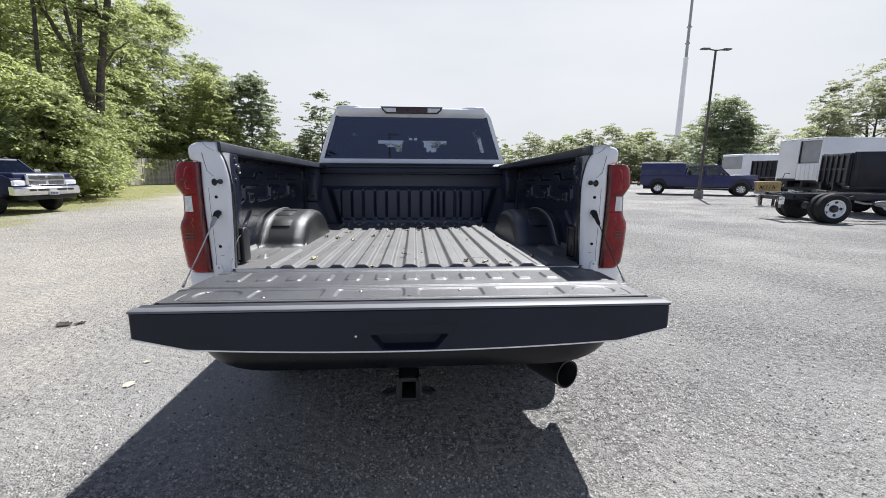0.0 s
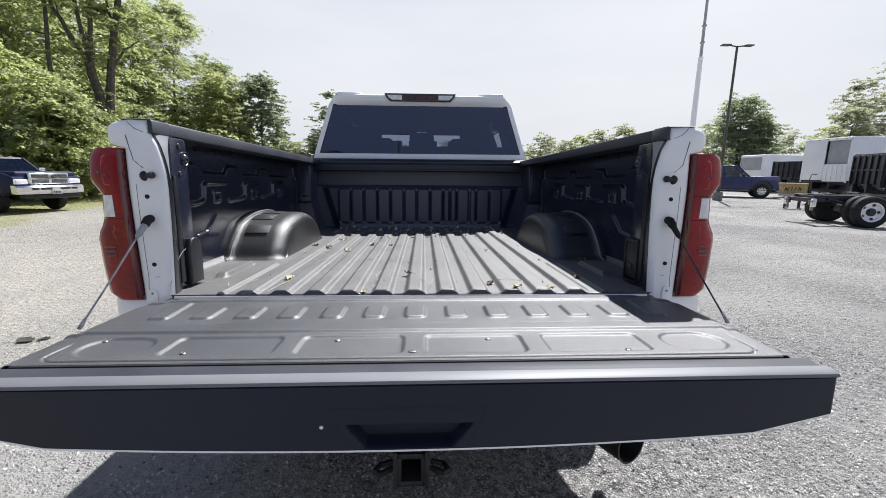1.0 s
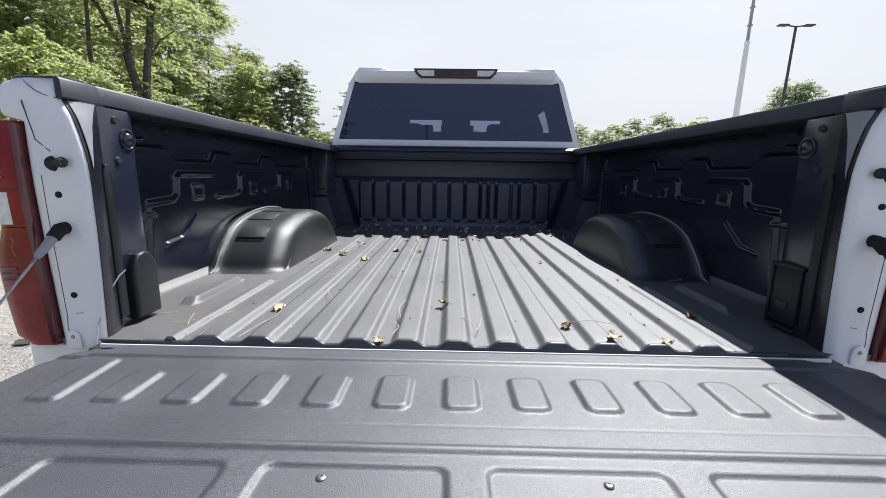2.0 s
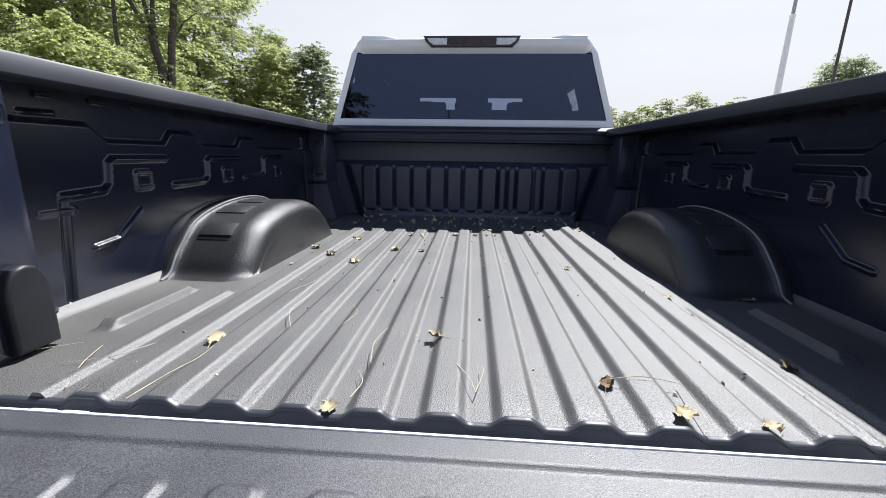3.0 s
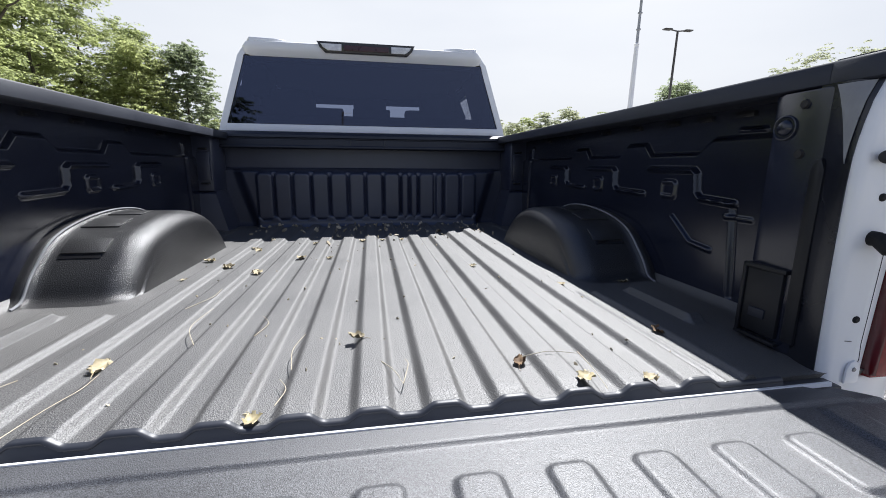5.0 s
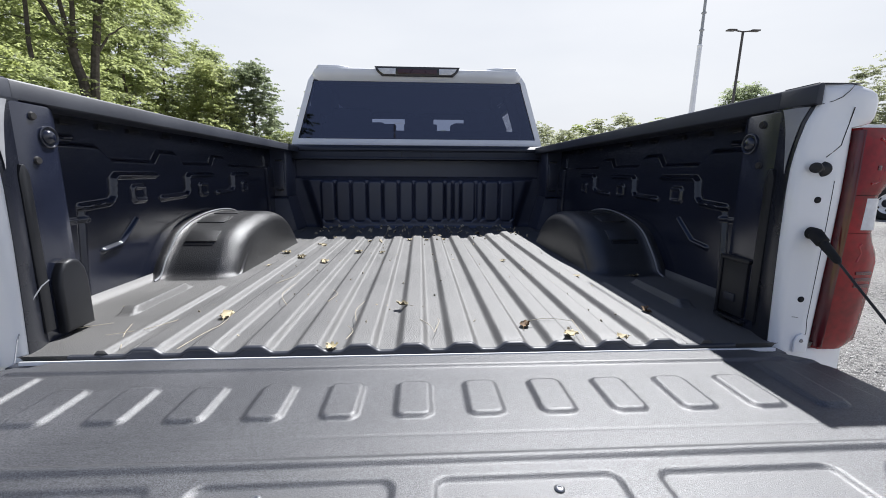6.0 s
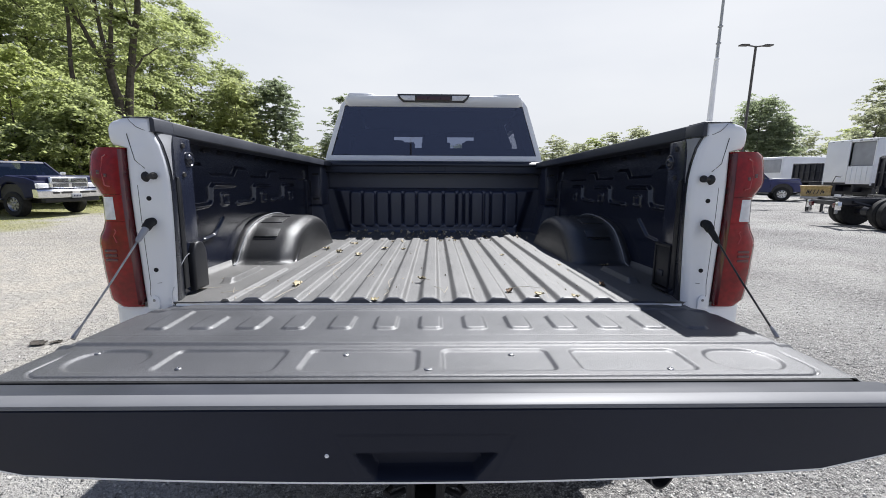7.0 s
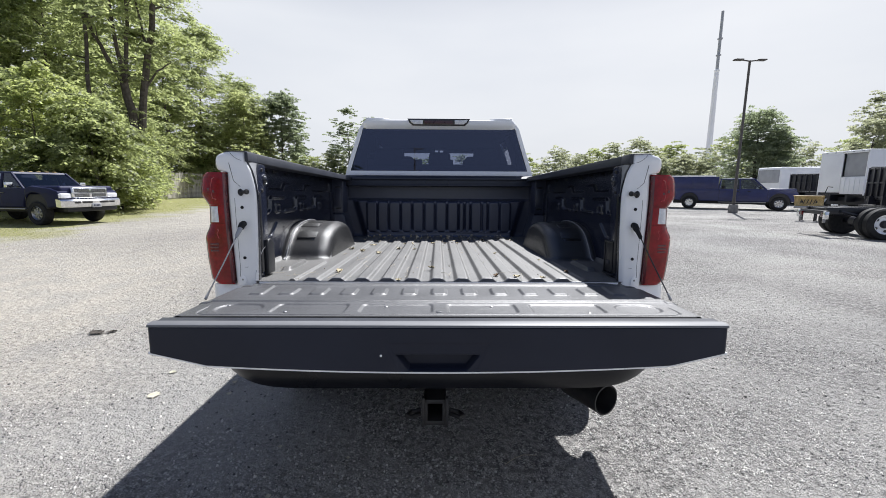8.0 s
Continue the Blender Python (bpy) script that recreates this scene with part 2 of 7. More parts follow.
M_STONE = surface("gravel_stone", (0.385, 0.377, 0.360), (0.47, 0.449, 0.415), scale=0.5, rough=0.85, island=0.42, fine=0.15, fine_scale=150)
M_STONEDARK = surface("dark_stone", (0.10, 0.095, 0.09), (0.16, 0.155, 0.15), scale=6, rough=0.85, island=0.4)
L_LOCUST = leafy("light_leaves", (0.125, 0.150, 0.064), (0.285, 0.318, 0.140), 0.70)
L_LIGHT = leafy("sunlit_leaves", (0.130, 0.158, 0.058), (0.305, 0.338, 0.130), 0.70)
L_OAK = leafy("mid_leaves", (0.125, 0.150, 0.062), (0.285, 0.318, 0.135), 0.70)
L_DARK = leafy("dark_leaves", (0.130, 0.158, 0.098), (0.215, 0.245, 0.145), 0.68)
L_BRIGHT = leafy("yellow_green_leaves", (0.160, 0.185, 0.082), (0.310, 0.335, 0.155), 0.74)
# shade is put into this green, far below the other leaves
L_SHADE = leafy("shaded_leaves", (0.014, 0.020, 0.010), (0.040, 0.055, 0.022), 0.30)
# greyed and lightened: distance haze is part of this leaf colour
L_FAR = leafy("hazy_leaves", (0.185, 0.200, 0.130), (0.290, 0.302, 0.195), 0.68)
L_GRASS = leafy("grass_blades", (0.17, 0.20, 0.050), (0.36, 0.36, 0.12), 0.40)


# ---- shaping helpers ----
def make(name, me, mat, parent=None, label="", smooth=True, angle=38):
    ob = new(name, me)
    if mat and not me.materials:
        me.materials.append(mat)
    if smooth:
        me.shade_smooth()
        me.set_sharp_from_angle(angle=radians(angle))
    if parent:
        ob.parent = parent
    if label:
        ob["label"] = label
    return ob


def part(name, bm, mat, parent=None, label="", smooth=True, angle=38):
    bmesh.ops.recalc_face_normals(bm, faces=bm.faces[:])
    me = bpy.data.meshes.new(name)
    bm.to_mesh(me)
    bm.free()
    return make(name, me, mat, parent, label, smooth, angle)


def raw(name, verts, faces, mat, parent=None, label="", smooth=True, angle=38):
    me = bpy.data.meshes.new(name)
    me.from_pydata([tuple(v) for v in verts], [], [tuple(f) for f in faces])
    me.update()
    return make(name, me, mat, parent, label, smooth, angle)


def thing(name, m, label, category, group="", kind=""):
    ob = new(name)
    ob.empty_display_size = 0.2
    ob.matrix_basis = m
    return tagged(ob, label, category, group, kind)


def box(bm, lo, hi, bevel=0.0, seg=2):
    lo, hi = Vector(lo), Vector(hi)
    r = bmesh.ops.create_cube(bm, size=1.0, matrix=Matrix.LocRotScale((lo + hi) / 2, None, hi - lo))
    if bevel:
        edges = list({e for v in r["verts"] for e in v.link_edges})
        bmesh.ops.bevel(bm, geom=edges, offset=bevel, segments=seg, affect="EDGES", profile=0.5)
    return bm


def boxes(*items):
    bm = bmesh.new()
    for it in items:
        box(bm, *it)
    return bm


def prism(bm, pts, axis, a, b, bevel=0.0, seg=2):
    """A polygon pushed along an axis: pts are (y, z) for x, (x, z) for y, (x, y) for z."""
    def at(p, c):
        return {"x": (c, p[0], p[1]), "y": (p[0], c, p[1]), "z": (p[0], p[1], c)}[axis]
    v0 = [bm.verts.new(at(p, a)) for p in pts]
    v1 = [bm.verts.new(at(p, b)) for p in pts]
    n = len(pts)
    fs = [bm.faces.new(v0), bm.faces.new(list(reversed(v1)))]
    for i in range(n):
        fs.append(bm.faces.new((v0[i], v1[i], v1[(i + 1) % n], v0[(i + 1) % n])))
    bmesh.ops.recalc_face_normals(bm, faces=fs)
    if bevel:
        edges = list({e for f in fs[:2] for e in f.edges})
        bmesh.ops.bevel(bm, geom=edges, offset=bevel, segments=seg, affect="EDGES", profile=0.5)
    return bm


def tube(bm, pts, radii, seg=10, caps=True):
    pts = [Vector(p) for p in pts]
    if not isinstance(radii, (list, tuple)):
        radii = [radii] * len(pts)
    up = Vector((0, 0, 1)) if abs((pts[1] - pts[0]).normalized().z) < 0.9 else Vector((1, 0, 0))
    rings = []
    for i, p in enumerate(pts):
        d = (pts[min(i + 1, len(pts) - 1)] - pts[max(i - 1, 0)]).normalized()
        s = d.cross(up).normalized()
        u = s.cross(d).normalized()
        up = u
        rings.append([bm.verts.new(p + (s * math.cos(k * math.tau / seg) + u * math.sin(k * math.tau / seg)) * radii[i]) for k in range(seg)])
    for a, b in zip(rings, rings[1:]):
        for k in range(seg):
            bm.faces.new((a[k], a[(k + 1) % seg], b[(k + 1) % seg], b[k]))
    if caps:
        bm.faces.new(rings[0][::-1])
        bm.faces.new(rings[-1])
    return bm


def lathe(bm, profile, m, seg=24, caps=True):
    """Turns (radius, height) pairs round the local z axis of m."""
    rings = []
    for r, h in profile:
        rings.append([bm.verts.new(m @ Vector((r * math.cos(k * math.tau / seg), r * math.sin(k * math.tau / seg), h))) for k in range(seg)])
    for a, b in zip(rings, rings[1:]):
        for k in range(seg):
            bm.faces.new((a[k], a[(k + 1) % seg], b[(k + 1) % seg], b[k]))
    if caps and profile[0][0] > 1e-4:
        bm.faces.new(rings[0][::-1])
    if caps and profile[-1][0] > 1e-4:
        bm.faces.new(rings[-1])
    bmesh.ops.remove_doubles(bm, verts=bm.verts[:], dist=1e-5)
    return bm


def loft(bm, rings, close=True, caps=True):
    vs = [[bm.verts.new(p) for p in r] for r in rings]
    n = len(vs[0])
    for a, b in zip(vs, vs[1:]):
        for k in range(n if close else n - 1):
            bm.faces.new((a[k], a[(k + 1) % n], b[(k + 1) % n], b[k]))
    if caps and close:
        bm.faces.new(vs[0][::-1])
        bm.faces.new(vs[-1])
    return bm


def sheet(us, vs, f):
    """The corners and faces of a sheet whose point at (u, v) is f(u, v), for whole arrays."""
    U, V = np.meshgrid(us, vs, indexing="ij")
    P = np.stack(f(U, V), axis=-1).reshape(-1, 3)
    nu, nv = len(us), len(vs)
    i = np.arange(nu * nv).reshape(nu, nv)
    F = np.stack([i[:-1, :-1], i[1:, :-1], i[1:, 1:], i[:-1, 1:]], axis=-1).reshape(-1, 4)
    return P, F


def step(d, w):
    """1 where d is well below 0, 0 where well above, a smooth flank of width w between."""
    t = np.clip(0.5 - d / w, 0, 1)
    return t * t * (3 - 2 * t)


def rrect(x, y, cx, cy, hx, hy, r):
    """Signed distance to a rounded rectangle."""
    qx, qy = np.abs(x - cx) - hx + r, np.abs(y - cy) - hy + r
    return np.hypot(np.maximum(qx, 0), np.maximum(qy, 0)) + np.minimum(np.maximum(qx, qy), 0) - r


def line_dist(x, y, pts):
    d = np.full_like(x, 9.0)
    for (ax, ay), (bx, by) in zip(pts, pts[1:]):
        k = np.clip(((x - ax) * (bx - ax) + (y - ay) * (by - ay)) / ((bx - ax) ** 2 + (by - ay) ** 2), 0, 1)
        d = np.minimum(d, np.hypot(x - ax - k * (bx - ax), y - ay - k * (by - ay)))
    return d


def mirrored(ob, name=None):
    """The mirror image in x of a part, as a part of its own."""
    me = ob.data.copy()
    me.transform(Matrix.Diagonal((-1, 1, 1, 1)))
    me.flip_normals()
    o = new(name or ob.name.split(".")[0], me)
    o.parent = ob.parent
    for k in ("label",):
        if k in ob:
            o[k] = ob[k]
    for c in ob.children:
        d = mirrored(c)
        d.parent = o
    return o


# ---- the white pickup ----
truck = thing("pickup_truck", TRUCK, "white crew-cab pickup on gravel with lowered tailgate and empty bed", "pickup truck")

FLOOR_Z = 0.965
WALL_X = 0.925


def build_bed_floor():
    def height(x, y):
        h = np.zeros_like(x)
        for k in range(-5, 6):
            c = -0.009 + 0.109 * k
            h = np.maximum(h, 0.0135 * step(np.abs(x - c) - 0.0285, 0.0175))
        h *= step(np.abs(y - 1.02) - 1.005, 0.02)
        for s in (-1, 1):
            h = np.maximum(h, 0.018 * step(rrect(x, y, s * 0.758, 0.385, 0.020, 0.130, 0.006), 0.012))
            h = np.maximum(h, 0.010 * step(rrect(x, y, s * 0.638, 0.255, 0.011, 0.255, 0.010), 0.011))
            h = np.maximum(h, 0.005 * step(rrect(x, y, s * 0.592, 0.27, 0.004, 0.25, 0.004), 0.008))
            h = np.maximum(h, 0.007 * step(rrect(x, y, s * 0.768, 1.78, 0.017, 0.14, 0.010), 0.012))
        # rises into the side walls
        h += 0.02 * np.clip((np.abs(x) - 0.895) / 0.03, 0, 1) ** 2
        return h
    us = np.linspace(-0.925, 0.925, 521)
    vs = np.concatenate([[0.002], np.linspace(0.004, 2.065, 150)])
    P, F = sheet(us, vs, lambda U, V: (U, V, FLOOR_Z + height(U, np.maximum(V, 0.02))))
    n = len(vs)
    # turned-down end over the sill
    Q = P[::n].copy()
    Q[:, 2] = FLOOR_Z - 0.012
    Q[:, 1] += 0.004
    base = len(P)
    skirt = [(i * n, base + i, base + i + 1, (i + 1) * n) for i in range(len(us) - 1)]
    return raw("bed_floor", np.vstack([P, Q]), [tuple(f) for f in F] + skirt, M_LINER, truck, "black textured ribbed bed floor", angle=50)


bed_floor = build_bed_floor()


def build_floor_lip():
    """The thick dark end of the liner, rising and falling with the ribs."""
    us = np.linspace(-0.70, 0.70, 257)
    h = np.zeros_like(us)
    for k in range(-5, 6):
        h = np.maximum(h, 0.0135 * step(np.abs(us + 0.009 - 0.109 * k) - 0.0285, 0.026))
    rows = [(0.005, 0.0012, 1.0), (-0.001, 0.0010, 1.0), (-0.004, -0.0010, 1.0), (-0.005, -0.0040, 0.98), (-0.0035, -0.0055, 0.95), (-0.006, -0.0085, 0.80), (-0.012, -0.0130, 0.25), (-0.027, -0.0135, 0.0), (-0.027, -0.020, 0.0)]
    P, F = sheet(us, np.arange(len(rows)), lambda U, V: (U, np.array([r[0] for r in rows])[V.astype(int)], FLOOR_Z + np.array([r[1] for r in rows])[V.astype(int)] + np.array([r[2] for r in rows])[V.astype(int)] * h[:, None]))
    return raw("floor_lip", P, F, M_SILL, bed_floor, "dark thick end of the floor liner", angle=60)


build_floor_lip()
part("sill_strip", boxes(((-0.80, -0.026, 0.925), (0.80, 0.020, 0.9545), 0.003)), M_SILL, truck, "grey coated sill at the bed's rear edge")
part("bed_underside", boxes(((-0.92, 0.01, 0.84), (0.92, 2.05, 0.935), 0.01)), M_DARKSTEEL, truck)

ZZ = [[(0.370, 1.236), (0.482, 1.243), (0.496, 1.258), (0.504, 1.310), (0.518, 1.321), (0.712, 1.322)],
      [(0.735, 1.240), (0.888, 1.245), (0.902, 1.258), (0.908, 1.312), (0.922, 1.322), (1.118, 1.323)],
      [(1.145, 1.242), (1.290, 1.247), (1.303, 1.262), (1.308, 1.316), (1.322, 1.326), (1.488, 1.328)]]
UPPER = [(0.27, 1.405), (0.47, 1.405), (0.52, 1.368), (0.72, 1.368), (0.755, 1.405), (0.86, 1.405), (0.90, 1.368), (1.12, 1.368), (1.15, 1.405), (1.25, 1.405), (1.29, 1.368), (1.68, 1.368)]


def build_bed_side():
    def bulge(y, z):
        h = np.zeros_like(y)
        for zz in ZZ:
            h += 0.017 * step(line_dist(y, z, zz) - 0.0060, 0.013)
        for cy in (0.616, 1.030, 1.448):
            d = rrect(y, z, cy, 1.262, 0.032, 0.026, 0.012)
            h += 0.010 * step(d - 0.002, 0.007) - 0.007 * step(d + 0.010, 0.007)
        h += 0.011 * step(line_dist(y, z, [(0.428, 1.103), (0.500, 1.112), (0.585, 1.178)]) - 0.006, 0.009)
        h += 0.006 * step(line_dist(y, z, [(0.315, 1.201), (0.392, 1.201)]) - 0.005, 0.008)
        h += 0.008 * step(line_dist(y, z, [(0.325, 1.421), (0.395, 1.423)]) - 0.004, 0.008)
        h += 0.012 * step(line_dist(y, z, [(1.785, 1.05), (1.775, 1.43)]) - 0.006, 0.014)
        h -= 0.012 * step(line_dist(y, z, [(0.372, 1.225), (0.345, 0.99)]) - 0.008, 0.014)
        # the upper part stands back above a stepped crease
        crease = np.interp(y, [p[0] for p in UPPER], [p[1] for p in UPPER])
        h -= 0.014 * step(crease - z, 0.016)
        return h
    us = np.linspace(0.185, 1.96, 560)
    vs = np.linspace(0.955, 1.492, 190)
    # wall leans out a little towards the rail
    P, F = sheet(us, vs, lambda Y, Z: (-(WALL_X - bulge(Y, Z) + 0.010 * (Z - 0.96)), Y, Z))
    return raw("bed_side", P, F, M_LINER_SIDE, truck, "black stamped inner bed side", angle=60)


side = build_bed_side()
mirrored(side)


def build_wheel_house():
    """Rounded wheel housing: a profile along the bed, scaled in towards the flat inner face."""
    ctrl = [(0.600, 0.0), (0.625, 0.004), (0.642, 0.016), (0.655, 0.037), (0.675, 0.062), (0.709, 0.095), (0.735, 0.120), (0.764, 0.141), (0.81, 0.161), (0.869, 0.176), (0.95, 0.190), (1.05, 0.197), (1.13, 0.195), (1.21, 0.185), (1.28, 0.162), (1.34, 0.126), (1.40, 0.075), (1.44, 0.03), (1.46, 0.0)]
    tt = np.linspace(0, len(ctrl) - 1, 55)
    ys, zs = np.interp(tt, range(len(ctrl)), [c[0] for c in ctrl]), np.interp(tt, range(len(ctrl)), [c[1] for c in ctrl])
    for _ in range(2):
        ys[1:-1], zs[1:-1] = (ys[:-2] + 2 * ys[1:-1] + ys[2:]) / 4, (zs[:-2] + 2 * zs[1:-1] + zs[2:]) / 4
    prof = list(zip(ys.tolist(), zs.tolist()))
    rings = []
    fillet = [(0.72 + 0.28 * math.sin(t), 0.656 + 0.072 * (1 - math.cos(t))) for t in [math.pi / 2 * i / 12 for i in range(1, 13)]]
    for sc, x in [(0.0, 0.648), (0.40, 0.650), (0.64, 0.652), (0.72, 0.656)] + fillet + [(1.0, 0.80), (1.0, 0.86), (1.0, 0.882), (1.014, 0.888), (1.034, 0.894), (1.044, 0.902), (1.044, 0.912), (1.03, 0.922), (1.03, 0.932)]:
        long = 0.84 + 0.16 * max(0.0, sc - 0.72) / 0.28 if sc < 1 else sc
        rings.append([(-x, 1.06 + (y - 1.06) * long, FLOOR_Z + z * sc) for y, z in prof])
    bm = bmesh.new()
    loft(bm, rings, close=False)
    bmesh.ops.remove_doubles(bm, verts=bm.verts[:], dist=1e-5)
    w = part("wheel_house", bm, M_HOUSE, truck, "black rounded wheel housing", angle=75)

    # raised pads and the slot, bent to the housing
    def lie(z0, z1, xa, xb, t, name, mat, rising=True):
        n = 6
        pts = []
        for i in range(n + 1):
            z = z0 + (z1 - z0) * i / n
            if rising:
                y = float(np.interp(z, zs[:28], ys[:28]))
            else:
                y, z = z, float(np.interp(z, ys, zs))
            pts.append((y, FLOOR_Z + z))
        d = Vector((pts[-1][0] - pts[0][0], pts[-1][1] - pts[0][1])).normalized()
        k = Vector((-d.y, d.x)) * t
        bm = bmesh.new()
        prism(bm, [(y - k.x * 0.5, z - k.y * 0.5) for y, z in pts] + [(y + k.x, z + k.y) for y, z in reversed(pts)], "x", -xa, -xb, 0.002)
        return part(name, bm, mat, w)
    # sun glint along the flange, built as a thin pale bead
    bm = bmesh.new()
    tube(bm, [(-0.8925, 1.06 + (y - 1.06) * 1.035, FLOOR_Z + z * 1.035 + 0.003) for y, z in prof], 0.0034, 6)
    part("seam_bead", bm, M_SHEEN, w, "pale bead drawn as the sunlit glint of the arch's edge")
    lie(0.103, 0.113, 0.862, 0.755, 0.0015, "slot", M_BLACKGLOSS)
    lie(0.114, 0.146, 0.860, 0.748, 0.0045, "pad", M_HOUSE)
    lie(0.850, 0.930, 0.875, 0.768, 0.0040, "pad", M_HOUSE, False)
    lie(0.990, 1.080, 0.875, 0.775, 0.0035, "pad", M_HOUSE, False)
    return w


house = build_wheel_house()
mirrored(house)

# black corner pillar behind each white post
bm = bmesh.new()
prism(bm, [(-0.835, 0.050), (-0.812, 0.052), (-0.800, 0.062), (-0.797, 0.09), (-0.801, 0.165), (-0.812, 0.190), (-0.925, 0.200), (-0.925, 0.07)], "z", 0.955, 1.470, 0.004)
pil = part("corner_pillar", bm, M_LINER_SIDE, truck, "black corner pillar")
bm = bmesh.new()
prism(bm, [(0.062, 0.99), (0.088, 0.99), (0.088, 1.325), (0.080, 1.345), (0.070, 1.345), (0.062, 1.325)], "x", -0.806, -0.789, 0.005)
part("rib", bm, M_PLASTIC, pil)
bm = bmesh.new()
lathe(bm, [(0.0, 0.0115), (0.008, 0.0105), (0.0135, 0.007), (0.0155, 0.003), (0.0195, 0.003), (0.0215, 0.0055), (0.0235, 0.0045), (0.0245, 0.0)], Matrix.Translation((-0.801, 0.155, 1.405)) @ pose(0, 0, 0, 0, 90, 0), 24)
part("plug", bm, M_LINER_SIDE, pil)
for zz, yy in ((1.445, 0.122), (1.354, 0.118), (1.310, 0.082)):
    bm = bmesh.new()
    lathe(bm, [(0.0, 0.004), (0.007, 0.004), (0.009, 0.0)], Matrix.Translation((-0.798, yy, zz)) @ pose(0, 0, 0, 0, 90, 0), 12)
    part("screw", bm, M_DARKSTEEL, pil)
# folding tie-down loop low on the wall
bm = bmesh.new()
tube(bm, [(-0.905, 0.215, 0.998), (-0.885, 0.215, 0.995), (-0.876, 0.230, 0.994), (-0.878, 0.262, 0.996), (-0.89, 0.274, 0.998), (-0.92, 0.274, 1.0)], 0.0045, 8)
part("tie_down", bm, M_DARKSTEEL, pil)
pil_r = mirrored(pil)
bm = bmesh.new()
prism(bm, [(0.100, 0.975), (0.180, 0.975), (0.180, 1.085), (0.174, 1.112), (0.160, 1.132), (0.140, 1.138), (0.119, 1.132), (0.106, 1.112), (0.100, 1.085)], "x", -0.806, -0.778, 0.008, 3)
part("filler_box", bm, M_PLASTIC, pil)
part("pocket", boxes(((0.790, 0.100, 0.985), (0.804, 0.180, 1.125), 0.006)), M_PLASTIC, pil_r)
part("pocket_frame", boxes(((0.787, 0.094, 1.122), (0.806, 0.187, 1.132), 0.003), ((0.787, 0.179, 0.975), (0.806, 0.188, 1.132), 0.003), ((0.785, 0.094, 0.972), (0.806, 0.188, 0.980), 0.003)), M_PLASTIC, pil_r)
part("pocket_tab", boxes(((0.786, 0.125, 1.020), (0.792, 0.160, 1.040), 0.002)), M_CAP, pil_r)

# pillar where the side meets the front of the bed, with its sloping foot
bm = bmesh.new()
prism(bm, [(-0.96, 1.905), (-0.935, 1.900), (-0.856, 1.912), (-0.846, 1.925), (-0.846, 2.10), (-0.96, 2.10)], "z", 1.185, 1.478, 0.004)
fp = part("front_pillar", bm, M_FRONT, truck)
bm = bmesh.new()
loft(bm, [[(-0.95, 1.915, 1.184), (-0.850, 1.920, 1.184), (-0.846, 2.09, 1.184), (-0.95, 2.09, 1.184)], [(-0.95, 1.892, 1.170), (-0.846, 1.900, 1.170), (-0.842, 2.09, 1.170), (-0.95, 2.09, 1.170)], [(-0.95, 1.868, 0.962), (-0.792, 1.885, 0.962), (-0.786, 2.09, 0.962), (-0.95, 2.09, 0.962)]])
part("foot", bm, M_FRONT, fp)
for z0, z1 in ((1.408, 1.418), (1.222, 1.232)):
    part("slot", boxes(((-0.915, 1.898, z0), (-0.870, 1.912, z1), 0.002)), M_BLACKGLOSS, fp)
part("plate", boxes(((-0.925, 1.897, 1.245), (-0.862, 1.915, 1.398), 0.004)), M_FRONT, fp)
mirrored(fp)


def build_bulkhead():
    def wave(x, z):
        h = np.zeros_like(x)
        edges = [-0.667, -0.566, -0.462, -0.353, -0.247, -0.138, -0.035, 0.074, 0.180, 0.236, 0.291, 0.395, 0.451, 0.560, 0.663]
        for a, b in zip(edges, edges[1:]):
            c, w = (a + b) / 2, (b - a) / 2 - 0.006
            h = np.maximum(h, 0.022 * step(rrect(x, z, c, 1.146, w, 0.138, 0.026), 0.018))
        # a proud foot along the floor, running up between the ribs
        near = np.min([np.abs(x - e) for e in edges], axis=0)
        h = np.maximum(h, 0.027 * step(z - 1.008 - 0.022 * np.clip(1.25 - near / 0.024, 0, 1), 0.014) * step(np.abs(x) - 0.675, 0.03))
        # stands proud as one panel with sloping ends
        h += 0.050 * step(np.abs(x) - 0.690 - 0.28 * (z - 1.0), 0.075) * step(z - 1.296, 0.016)
        h -= 0.050 * step(1.306 - z, 0.014)
        return h
    us, vs = np.linspace(-0.93, 0.93, 420), np.linspace(0.955, 1.45, 100)
    P, F = sheet(us, vs, lambda X, Z: (X, 2.085 - wave(X, Z) - 0.03 * np.clip((0.995 - Z) / 0.04, 0, 1) ** 2, Z))
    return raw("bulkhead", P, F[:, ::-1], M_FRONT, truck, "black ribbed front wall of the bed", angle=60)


build_bulkhead()
bm = bmesh.new()
prism(bm, [(2.1385, 1.530), (2.06, 1.520), (2.035, 1.503), (2.032, 1.489), (2.045, 1.486), (2.045, 1.480), (2.034, 1.477), (2.032, 1.445), (2.025, 1.439), (2.024, 1.431), (2.030, 1.426), (2.1385, 1.426)], "x", -0.914, 0.914, 0.002)
header = part("front_rail", bm, M_CAP, truck, "black plastic rail across the front of the bed")
for x in (-0.114, 0.086):
    part("joint", boxes(((x - 0.002, 2.0300, 1.443), (x + 0.002, 2.0365, 1.480))), M_BLACKGLOSS, header)


